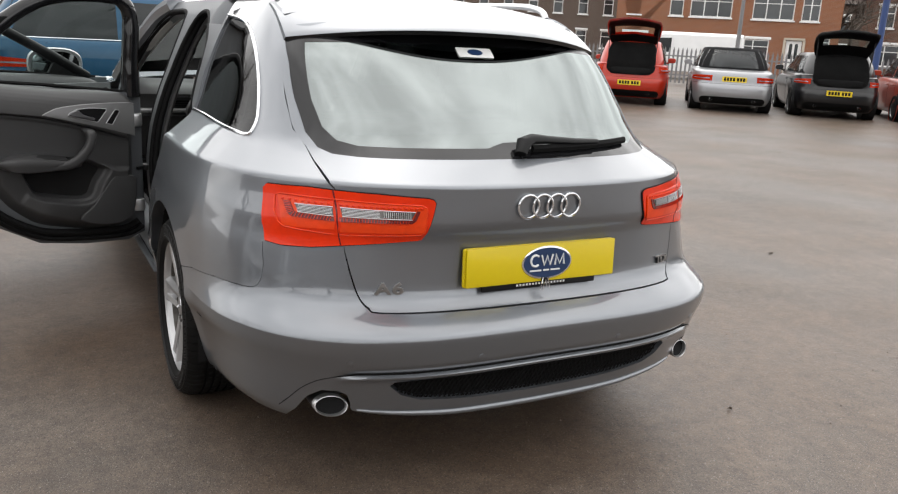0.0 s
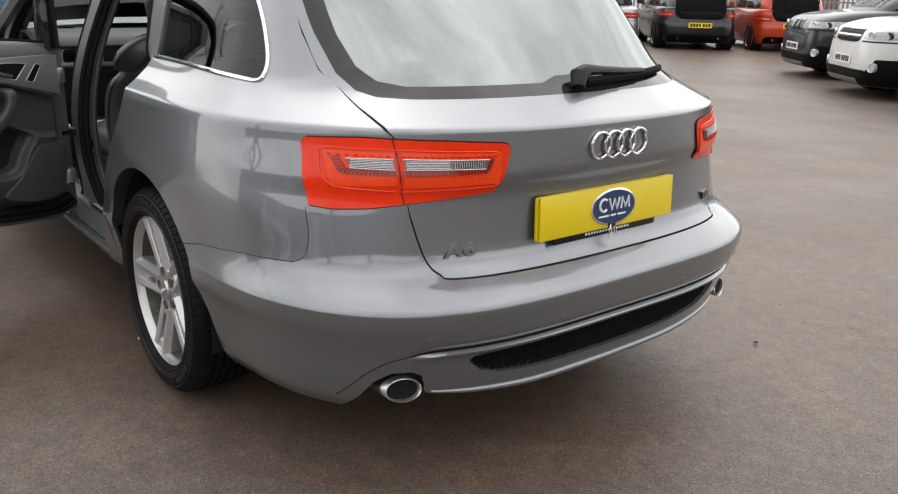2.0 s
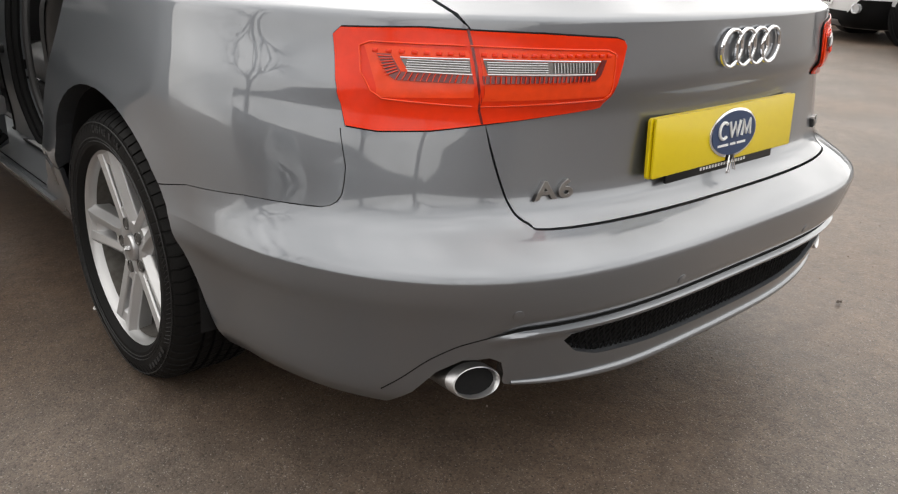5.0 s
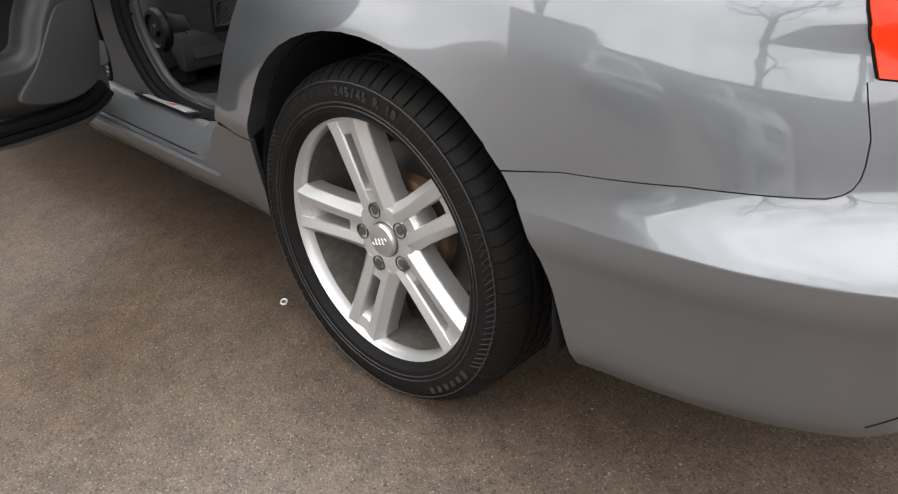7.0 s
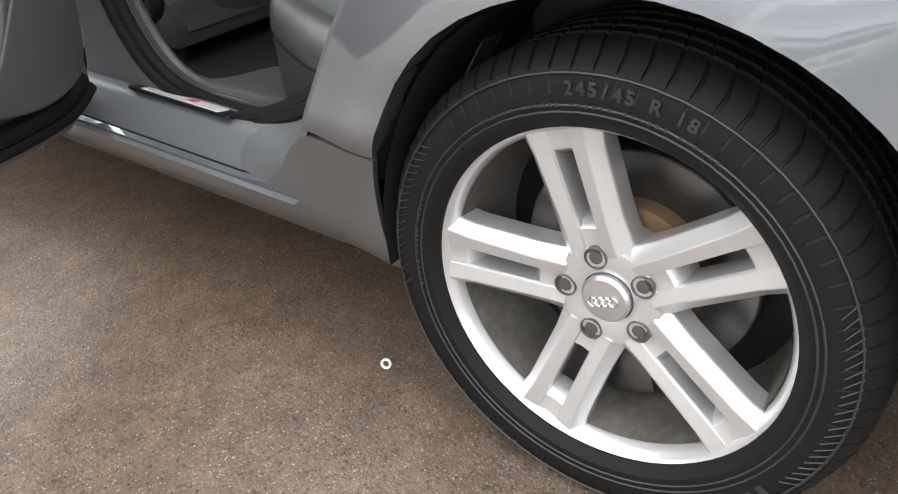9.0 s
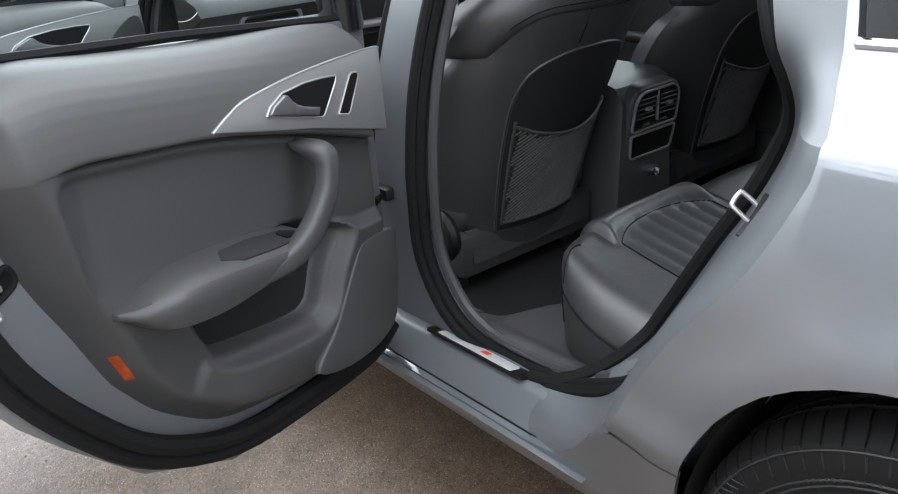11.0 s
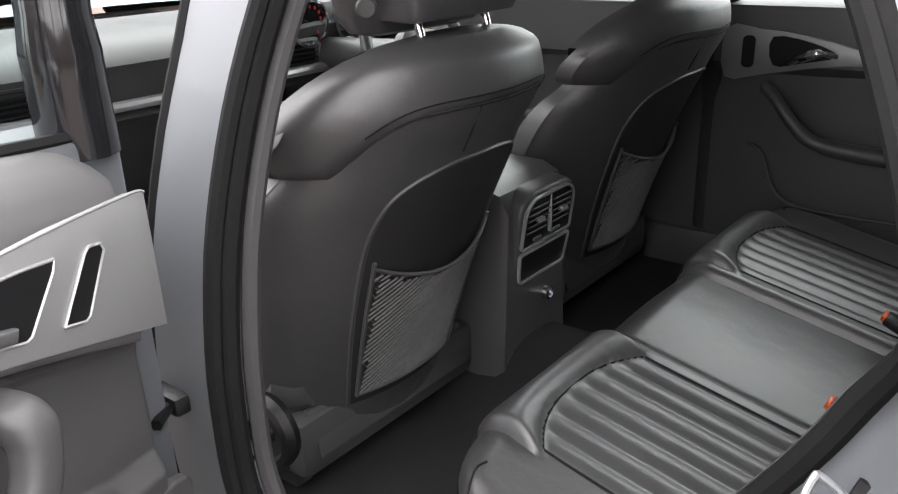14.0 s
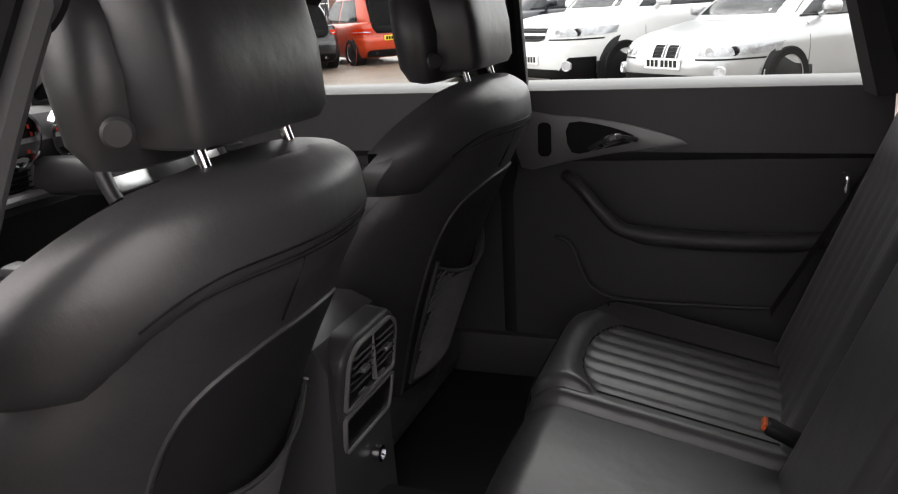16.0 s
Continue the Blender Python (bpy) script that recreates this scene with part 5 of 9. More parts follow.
def on_back(x, z, lift=0.0, side=0.0):
    p = 3.2
    e = min(abs(x) / (seat_w(z) / 2 + side), 0.999)
    y = -(1 - e ** p) ** (1 / p) * seat_t(z) / 2
    return Vector((x, seat_rear(z) + seat_t(z) / 2 + y + 0.10 * (x / 0.28) ** 2 - lift, z))


def roll_low(x):
    """Height of the lower edge of the padded shoulder roll."""
    return 0.943 - 0.086 * min(abs(x) / 0.236, 1.0) ** 6


lip = curve_of((0, 1.0), (0.03, 0.5), (0.07, 0.2), (0.13, 0.04), (0.2, 0.0), (1.0, 0.0))


def roll_ring(z, k, n=56):
    """One ring of the shoulder roll; k runs from its lower lip (0) to its top (1)."""
    w, t = roll_w(z) - 0.052 * lip(k), seat_t(z) + 0.010 - 0.014 * lip(k)
    cy = seat_rear(z) + seat_t(z) / 2
    return [Vector((x, cy + y + 0.10 * (x / 0.28) ** 2 * (1 if y < 0.02 else 0.4), z)) for x, y in squircle(w, t, 3.0, n)]


def on_roll(x, z, lift=0.0):
    """A point on the rear of the shoulder roll."""
    e = min(abs(x) / (roll_w(z) / 2), 0.999)
    return Vector((x, seat_rear(z) + seat_t(z) / 2 - (1 - e ** 3.0) ** (1 / 3.0) * (seat_t(z) / 2 + 0.005) + 0.10 * (x / 0.28) ** 2 - lift, z))


def front_seat(cx, mirror):
    seat = thing("front_seat", "black leather front seat with a net pocket on its back", "seat", (cx, 0, 0), group="front seats")
    bm = bmesh.new()
    rings(bm, [back_ring(0.36 + 0.64 * k / 40, 0.0, 64) for k in range(41)], True, True)
    part("backrest", bm, LEATHER, seat)
    bm = bmesh.new()
    drop = [roll_low(p.x) for p in roll_ring(0.90, 1)]
    rows = []
    for k in (0, 0.03, 0.07, 0.13, 0.2, 0.28, 0.36, 0.45, 0.54, 0.63, 0.72, 0.80, 0.87, 0.93, 0.97, 1.0):
        rows.append([roll_ring(z0 + (1.032 - z0) * k, k)[i] for i, z0 in enumerate(drop)])
    rings(bm, rows, True, True)
    shoulder = part("shoulder_roll", bm, LEATHER, seat, "", 60)
    bm = bmesh.new()
    tube(bm, [on_roll(x, roll_low(x) + 0.013, 0.0004) for x in [-0.205 + 0.41 * k / 40 for k in range(41)]], 0.0011, 5)
    part("seam", bm, RUBBER, shoulder)
    bm = bmesh.new()
    tube(bm, [on_back(-0.045, z, 0.0006) for z in (0.872, 0.90, 0.945)], 0.0012, 5)
    part("seam", bm, RUBBER, seat)
    bm = bmesh.new()
    tube(bm, [on_back(x, roll_low(x), 0.0008) for x in [-0.196 + 0.392 * k / 36 for k in range(37)]], 0.0024, 6)
    part("groove", bm, CARPET, shoulder)
    # rear panel with its piping
    edge = smooth_line([(-0.128, 0.43, 0), (-0.143, 0.56, 0), (-0.152, 0.67, 0), (-0.155, 0.766, 0), (-0.133, 0.824, 0), (-0.069, 0.854, 0), (0.0, 0.860, 0), (0.069, 0.857, 0), (0.133, 0.836, 0), (0.160, 0.766, 0), (0.157, 0.67, 0), (0.150, 0.56, 0), (0.138, 0.43, 0)], 5)
    bm = bmesh.new()
    tube(bm, [on_back(p.x, p.y, 0.001) for p in edge], 0.0034, 6)
    part("piping", bm, TRIM_DARK, seat)
    bm = bmesh.new()
    outline = [(p.x * 0.97, p.y) for p in edge]
    c2 = clipped(outline, 0.03, 0.03)
    for v in c2.verts:
        v.co = on_back(v.co.x, v.co.y, 0.002)
    part("back_panel", c2, BACK_PANEL, seat, "matt black back panel")
    # net pocket
    top = lambda x: 0.702 - 0.036 * (1 - (x / 0.14) ** 2)
    half = lambda z: 0.120 + 0.080 * (z - 0.455)
    sag = lambda x, z: 0.008 + 0.014 * max(1 - (x / 0.14) ** 2, 0) * (z - 0.455) / 0.24
    bm = bmesh.new()
    tube(bm, [on_back(x, top(x), sag(x, 0.70) + 0.001) for x in [-0.139 + 0.278 * k / 20 for k in range(21)]], 0.0034, 6)
    for s in (-1, 1):
        tube(bm, [on_back(s * half(z), z, 0.008) for z in (0.450, 0.52, 0.58, 0.64, 0.712)], 0.0042, 6)
    tube(bm, [on_back(x, 0.452, 0.008) for x in [-0.120 + 0.24 * k / 8 for k in range(9)]], 0.0042, 6)
    pocket = part("pocket_frame", bm, TRIM_DARK, seat)
    bm = bmesh.new()
    for lean, step, r in ((1.25, 0.0125, 0.0021), (-0.9, 0.0125, 0.0009)):
        for k in range(-40, 62):
            pts = []
            for j in range(25):
                z = 0.454 + 0.255 * j / 24
                x = -0.14 + step * k + lean * (z - 0.455)
                if abs(x) < half(z) and z < top(x):
                    pts.append(on_back(x, z, sag(x, z) - (0.001 if lean < 0 else 0)))
            if len(pts) > 1:
                tube(bm, pts, r, 4, cap=False)
    part("net", bm, NET, pocket, "black elastic net")
    # head restraint on two posts
    bm = bmesh.new()
    rings(bm, [[Vector((x, 2.110 + y + dy, z)) for x, y in squircle(w, t, 6, 44)] for z, w, t, dy in ((1.050, 0.20, 0.05, 0), (1.054, 0.228, 0.085, 0), (1.068, 0.242, 0.10, 0), (1.13, 0.244, 0.10, 0.004), (1.18, 0.238, 0.095, 0.012), (1.197, 0.226, 0.08, 0.016), (1.203, 0.18, 0.05, 0.018))], True, True)
    head = part("headrest", bm, LEATHER, seat, "black leather headrest")
    bm = bmesh.new()
    rings(bm, [[Vector((x, 2.172 + y + dy, z)) for x, y in squircle(w * 0.88, t, 2.8, 32)] for z, w, t, dy in ((1.030, 0.22, 0.03, 0), (1.036, 0.29, 0.07, 0), (1.06, 0.330, 0.10, 0), (1.12, 0.342, 0.11, 0.004), (1.17, 0.325, 0.105, 0.012), (1.20, 0.285, 0.09, 0.018), (1.218, 0.21, 0.05, 0.022), (1.223, 0.13, 0.02, 0.024))], True, True)
    part("headrest_front", bm, LEATHER, head)
    bm = bmesh.new()
    lathe(bm, [(0.0145, 0), (0.0145, 0.006), (0.0115, 0.009), (0.0001, 0.0095)], 20, Matrix.Translation((-0.136, 2.138, 1.072)) @ Matrix.Rotation(radians(-90), 4, "Y") @ Matrix.Rotation(radians(40), 4, "X"))
    part("release_button", bm, TRIM_DARK, head)
    for s in (-0.076, 0.076):
        bm = bmesh.new()
        tube(bm, [(s, 2.092, 0.99), (s, 2.098, 1.03), (s, 2.112, 1.075)], 0.0062, 10)
        lathe(bm, [(0.018, 0.0), (0.018, 0.007), (0.013, 0.010), (0.006, 0.010)], 16, Matrix.Translation((s, 2.094, 1.020)))
        part("post", bm, CHROME, head, "chrome headrest post")
    # cushion, side panel, recliner
    bm = bmesh.new()
    rings(bm, [[Vector((x, y, 0.50 + z + dz)) for x, z in squircle(w, h, 3.0, 28)] for y, w, h, dz in ((2.27, 0.40, 0.10, -0.02), (2.30, 0.48, 0.15, -0.01), (2.45, 0.52, 0.17, 0), (2.65, 0.53, 0.17, 0.012), (2.78, 0.52, 0.16, 0.012), (2.83, 0.48, 0.12, 0.0), (2.85, 0.40, 0.06, -0.01))], True, True)
    part("seat_cushion", bm, LEATHER, seat)
    bm = bmesh.new()
    box(bm, (0, 2.50, 0.385), (0.46, 0.50, 0.11), 0.02)
    part("seat_base", bm, TRIM_DARK, seat)
    for sx in (-0.19, 0.19):
        bm = bmesh.new()
        box(bm, (sx, 2.56, 0.312), (0.04, 0.52, 0.05), 0.008)
        part("seat_rail", bm, TRIM_DARK, seat)
    bm = bmesh.new()
    box(bm, (0, 2.262, 0.405), (0.40, 0.02, 0.085), 0.006, Matrix.Rotation(radians(-18), 4, "X"))
    part("lower_back_cover", bm, TRIM_DARK, seat)
    o = -1 if not mirror else 1
    if mirror:
        return seat
    bm = bmesh.new()
    lathe(bm, [(0.058, 0), (0.062, 0.012), (0.056, 0.024), (0.046, 0.027), (0.040, 0.019), (0.020, 0.018), (0.015, 0.028), (0.0001, 0.030)], 28, Matrix.Translation((o * 0.278, 2.250, 0.470)) @ Matrix.Rotation(radians(90 * o), 4, "Y"))
    part("recliner_cover", bm, BLACK_PLASTIC, seat)
    bm = bmesh.new()
    slab(bm, soft([(2.32, 0.335), (2.32, 0.40), (2.36, 0.44), (2.75, 0.45), (2.82, 0.41), (2.80, 0.34)], 3), 0.03, Matrix(((0, 0, o, o * 0.235), (1, 0, 0, 0), (0, 1, 0, 0), (0, 0, 0, 1))), 0.006)
    part("side_valance", bm, BLACK_PLASTIC, seat)
    return seat


front_seat(-0.352, False)
front_seat(0.428, True)

# ---------------------------------------------------------------- rear bench
bench = thing("rear_bench", "black leather rear bench with pleated outer seats", "bench seat")


def cushion(x0, x1, ribs, outer=0):
    """One seat cushion; it rolls down over its front edge and, at an outer end, over its side."""
    cx, w = (x0 + x1) / 2, x1 - x0
    rx, rw = outer * 0.3825, 0.2175   # the middle and half width of the ribbed seat

    def roll(q, r, deep):
        """How far out and down a sheet goes, q from 0 to 1, over an edge of radius r."""
        if q < 0.6:
            a = q / 0.6 * math.pi / 2
            return r * math.sin(a), r * (1 - math.cos(a))
        return r - 0.02 * (q - 0.6) / 0.4, r + deep * (q - 0.6) / 0.4

    def arc(b):
        return 1.893 - 0.042 * abs(b) ** 2.4

    def f(u, v):
        a = -1 + 2 * u
        x, y, z = cx + a * w / 2, 1.43 + 0.5875 * v, (0.535 if ribs else 0.520) - 0.125 * max(0.8 - v, 0)
        qy, qx = max((v - 0.80) / 0.20, 0), 0.0
        if outer:
            qx = max((outer * a - 0.78) / 0.22, 0)
        for s in (-1, 1):
            q = (s * a - 0.90) / 0.10
            if q > 0 and s != outer:
                z -= (0.022 if ribs else 0.014) * q ** 3
        if qx or qy:
            far = math.hypot(qx, qy)
            o, d = roll(min(far, 1.0), 0.068, 0.13)
            x = cx + outer * (0.78 * w / 2 + o * qx / far) if qx else x
            y = 1.43 + 0.5875 * 0.80 + o * qy / far if qy else y
            z -= d
        z = max(z, 0.29)
        if ribs:
            b = ((x - rx) / rw + outer * 0.10) / 0.70
            front = arc(b)
            if abs(b) < 1 and y < front and v < 0.8:
                d = min((1 - abs(b)) / 0.06, (front - y) / 0.02, 1.0)
                z += -0.006 * d + 0.0064 * d * abs(math.sin(math.pi * 3.5 * (b + 1))) ** 0.8
            # the padded roll along the front edge stands up behind its seam
            up = min(max((y - front) / 0.03, 0), 1) * min(max((1.10 - abs(b)) / 0.10, 0), 1) * (1 - min(max((qy - 0.25) / 0.75, 0), 1))
            z += 0.020 * math.sqrt(up)
        else:
            z += 0.008 * (1 - a * a)
        if outer:
            # the front outer corner is well rounded in plan
            R = 0.225
            p, q = (outer * (x - cx) - (0.78 * w / 2 + 0.068 - R)) / R, (y - (1.968 - R)) / R
            if p > 0 and q > 0:
                p, q = min(p, 1.0), min(q, 1.0)
                x = cx + outer * (0.78 * w / 2 + 0.068 - R + R * p * math.sqrt(1 - q * q / 2))
                y = 1.968 - R + R * q * math.sqrt(1 - p * p / 2)
        return Vector((x, y, z))
    bm = bmesh.new()
    grid(bm, f, 96, 96)
    ob = part("cushion", bm, LEATHER, bench)
    if ribs:
        bm = bmesh.new()
        c0 = -outer * 0.10
        pts = [(c0 + 0.70 * b, arc(b) - 0.001) for b in [-1 + 2 * k / 40 for k in range(41)]]
        pts = [(c0 - 0.70, 1.46 + 0.05 * k) for k in range(8)] + pts + [(c0 + 0.70, 1.81 - 0.05 * k) for k in range(8)]
        tube(bm, [f(((rx + a * rw - cx) / (w / 2) + 1) / 2, (y - 1.43) / 0.5875) for a, y in pts], 0.0022, 5)
        # piping round the outer edge, and the seam of the front roll down to it
        turn = [0.62 * math.sin(math.pi / 2 * k / 12) for k in range(13)]
        edge = [(0.62, 0.04 + 0.76 * k / 20) for k in range(20)] + [(math.sqrt(0.62 ** 2 - q * q), 0.80 + 0.20 * q) for q in turn]
        tube(bm, [f((outer * (0.78 + 0.22 * q) + 1) / 2, v) + Vector((0, 0, 0.001)) for q, v in edge], 0.0026, 6)
        tube(bm, [f((outer * (0.70 + 0.19 * q) + 1) / 2, 0.80 + 0.03 * q) + Vector((0, 0, 0.0005)) for q in [k / 8 for k in range(9)]], 0.0018, 5)
        part("seam", bm, RUBBER, ob)
    bm = bmesh.new()
    tube(bm, [f(0.03 + 0.94 * k / 24, 0.885) for k in range(25)], 0.003, 5)
    part("seam", bm, RUBBER, ob)


cushion(-0.682, -0.165, True, -1)
cushion(-0.163, 0.163, False)
cushion(0.165, 0.682, True, 1)
bm = bmesh.new()
box(bm, (0, 1.70, 0.335), (1.08, 0.38, 0.13), 0.03)
part("bench_base", bm, TRIM_DARK, bench)


def bench_back(x0, x1, ribs):
    cx, w = (x0 + x1) / 2, x1 - x0

    def f(u, v):
        a = -1 + 2 * u
        z = 0.42 + 0.58 * v
        y = 1.572 - 0.217 * v
        q = max((abs(a) - 0.82) / 0.18, 0)
        y -= 0.06 * q ** 2.4
        if v > 0.9:
            y -= 0.09 * ((v - 0.9) / 0.1) ** 2
            z = 0.95 + 0.035 * math.sin((v - 0.9) / 0.1 * 1.57)
        if ribs and abs(a) < 0.74 and v < 0.80:
            d = min((0.74 - abs(a)) / 0.08, (0.80 - v) / 0.06, 1.0)
            y += -0.012 * d + 0.006 * d * abs(math.sin(math.pi * 3.0 * (a / 0.74 + 1)))
        return Vector((cx + a * w / 2, y, z))
    bm = bmesh.new()
    grid(bm, f, 48, 40)
    part("bench_back", bm, LEATHER, bench)


bench_back(-0.62, -0.165, True)
bench_back(-0.163, 0.163, False)
bench_back(0.165, 0.62, True)
for x in (-0.37, 0.0, 0.37):
    bm = bmesh.new()
    rings(bm, [[Vector((x + a, 1.30 + b, z)) for a, b in squircle(w, t, 3, 24)] for z, w, t in ((0.99, 0.18, 0.05), (1.0, 0.23, 0.085), (1.05, 0.245, 0.095), (1.085, 0.23, 0.085), (1.10, 0.17, 0.05))], True, True)
    part("bench_headrest", bm, LEATHER, bench)
bm = bmesh.new()
box(bm, (0, 1.27, 0.66), (1.24, 0.10, 0.60), 0.02)
part("bench_shell", bm, CARPET, bench)
# seat-belt buckles and the right-hand belt
for x in (-0.165, 0.175):
    buckle = thing("seat_belt_buckle", "black seat belt buckle with an orange-red release button", "buckle", (x, 1.575, 0.487), 0, "rear seat belt buckles")
    bm = bmesh.new()
    box(bm, (0, -0.02, 0.014), (0.034, 0.06, 0.020), 0.006, Matrix.Rotation(radians(25), 4, "X"))
    part("body", bm, BLACK_PLASTIC, buckle)
    bm = bmesh.new()
    box(bm, (0, 0.008, 0.028), (0.028, 0.008, 0.013), 0.003, Matrix.Rotation(radians(25), 4, "X"))
    part("button", bm, BUTTON_ORANGE, buckle)
belt = thing("seat_belt", "grey-black woven seat belt with a bright tongue", "seat belt", (0.60, 1.50, 0.5))
bm = bmesh.new()
rows = [[Vector((0.03 + x + 0.02 * (1 - k / 8), -0.20 + 0.26 * (1 - k / 8) + 0.004, 0.50 * k / 8 + 0.02)) for x in (-0.024, 0.024)] for k in range(9)]
rings(bm, rows, False, False)
bmesh.ops.solidify(bm, geom=bm.faces[:], thickness=0.002)
part("webbing", bm, BLACK_PLASTIC, belt)
bm = bmesh.new()
box(bm, (0.04, -0.055, 0.30), (0.06, 0.012, 0.035), 0.005)
part("tongue", bm, CHROME, belt)

# ---------------------------------------------------------------- centre console with rear vents
VENT_RIM = surface("dull_silver_rim", (0.42, 0.42, 0.425), 0.36, metal=0.7, vary=0.08, fine=200)
console = thing("centre_console", "black centre console with silver-framed rear air vents", "console")
bm = bmesh.new()
rings(bm, [[Vector((x, y, zt if j < 2 else 0.30)) for j, x in enumerate((-w, w, w + 0.02, -w - 0.02))] for y, w, zt in ((2.185, 0.095, 0.66), (2.20, 0.105, 0.70), (2.24, 0.11, 0.715), (2.60, 0.115, 0.72), (2.66, 0.12, 0.64), (2.95, 0.13, 0.64), (3.12, 0.14, 0.70))], True, True)
part("tunnel", bm, TRIM_DARK, console)
FACE = Matrix.Translation((0.018, 2.181, 0.600)) @ Matrix.Rotation(radians(0), 4, "Z") @ Matrix.Rotation(radians(98), 4, "X")


def domed(w0, w1, y0, y1, r0, r1, n=6):
    """The outline of a panel, w0 wide at its foot and w1 at its rounded top."""
    out = []
    for px, py, a0, r in ((w1 / 2 - r1, y1 - r1, 0, r1), (-w1 / 2 + r1, y1 - r1, 90, r1), (-w0 / 2 + r0, y0 + r0, 180, r0), (w0 / 2 - r0, y0 + r0, 270, r0)):
        for k in range(n + 1):
            a = radians(a0 + 90 * k / n)
            out.append((px + r * math.cos(a), py + r * math.sin(a)))
    return out


bm = bmesh.new()
slab(bm, domed(0.192, 0.200, -0.105, 0.100, 0.02, 0.050), 0.040, FACE @ Matrix.Translation((0, 0, -0.034)), 0.010, 3)
housing = part("vent_housing", bm, TRIM_DARK, console, "dark rounded vent housing")
for outer_line, inner_line in ((domed(0.182, 0.180, -0.016, 0.090, 0.010, 0.040), domed(0.173, 0.170, -0.0115, 0.0855, 0.007, 0.036)), (domed(0.172, 0.182, -0.090, -0.022, 0.014, 0.008), domed(0.163, 0.173, -0.0855, -0.0265, 0.010, 0.005))):
    bm = bmesh.new()
    slab(bm, with_hole(outer_line, inner_line), 0.008, FACE @ Matrix.Translation((0, 0, 0.004)))
    part("vent_surround", bm, VENT_RIM, console, "bright vent surround")
    bm = bmesh.new()
    slab(bm, inner_line, 0.002, FACE @ Matrix.Translation((0, 0, 0.0062)))
    part("vent_panel", bm, BLACK_PLASTIC, console)
bm = bmesh.new()
box(bm, FACE @ Vector((0, 0.043, 0.010)), (0.005, 0.008, 0.078), 0.0015)
part("vent_bar", bm, VENT_RIM, console)
for s in (-1, 1):
    for k in range(5):
        bm = bmesh.new()
        box(bm, FACE @ Vector((s * 0.042, 0.018 + 0.0125 * k, 0.010)), (0.070 - 0.008 * max(k - 3, 0), 0.010, 0.0028), 0.0008, Matrix.Rotation(radians(-25), 4, "X"))
        part("slat", bm, TRIM_DARK, console)
    bm = bmesh.new()
    box(bm, FACE @ Vector((s * 0.042, 0.043, 0.015)), (0.022, 0.010, 0.008), 0.002)
    part("vent_tab", bm, SATIN, console)
    bm = bmesh.new()
    box(bm, FACE @ Vector((s * 0.035, -0.001, 0.0095)), (0.026, 0.004, 0.006), 0.001)
    part("vent_wheel", bm, TRIM_GREY, console)
bm = bmesh.new()
lathe(bm, [(0.014, 0), (0.014, 0.012), (0.010, 0.014), (0.009, 0.004), (0.0001, 0.004)], 20, Matrix.Translation((0.03, 2.182, 0.462)) @ Matrix.Rotation(radians(90), 4, "X"))
part("power_socket", bm, CHROME, console, "bright round power socket")
bm = bmesh.new()
box(bm, (0, 2.81, 0.645), (0.20, 0.30, 0.012), 0.004)
part("console_trim", bm, SILVER, console)
bm = bmesh.new()
tube(bm, [(-0.01, 2.86, 0.64), (-0.01, 2.84, 0.70), (-0.01, 2.81, 0.735)], 0.016, 10)
box(bm, (-0.01, 2.80, 0.75), (0.05, 0.11, 0.035), 0.014)
part("gear_lever", bm, LEATHER, console)

# ---------------------------------------------------------------- dashboard and steering wheel
dash = thing("dashboard", "black and silver dashboard with round air vents and red dials", "dashboard")
bm = bmesh.new()
rows = []
for k in range(25):
    x = -0.74 + 1.48 * k / 24
    hump = 0.05 * math.exp(-((x - 0.37) / 0.19) ** 4)
    rows.append([Vector((x, y, z)) for y, z in ((3.62, 0.955), (3.40, 0.962), (3.22, 0.955 + hump * 0.7), (3.13, 0.930 + hump), (3.10, 0.90 + hump * 0.5), (3.13, 0.86), (3.14, 0.80), (3.12, 0.775), (3.16, 0.74), (3.20, 0.66), (3.30, 0.52), (3.62, 0.45))])
rings(bm, rows, False, False)
part("dash_body", bm, TRIM_DARK, dash)
bm = bmesh.new()
tube(bm, [(-0.72 + 1.44 * k / 16, 3.110, 0.808) for k in range(17)], 0.013, 8)
part("silver_strip", bm, VENT_RIM, dash, "bright silver strip")
for x, w in ((-0.52, 0.20), (0.09, 0.16), (0.255, 0.16), (0.62, 0.15)):
    bm = bmesh.new()
    slab(bm, with_hole(rounded(w, 0.085, 0.025), [(a * 0.90, b * 0.80) for a, b in rounded(w, 0.085, 0.025)]), 0.014, Matrix.Translation((x, 3.128, 0.852)) @ Matrix.Rotation(radians(95), 4, "X"))
    v = part("vent", bm, VENT_RIM, dash, "silver-rimmed air vent")
    for k in range(5):
        bm = bmesh.new()
        box(bm, (x, 3.122, 0.826 + 0.0125 * k), (w * 0.86, 0.016, 0.003), 0.001)
        part("slat", bm, BLACK_PLASTIC, v)
    bm = bmesh.new()
    box(bm, (x, 3.133, 0.852), (w * 0.9, 0.010, 0.065))
    part("vent_back", bm, BLACK_PLASTIC, v)
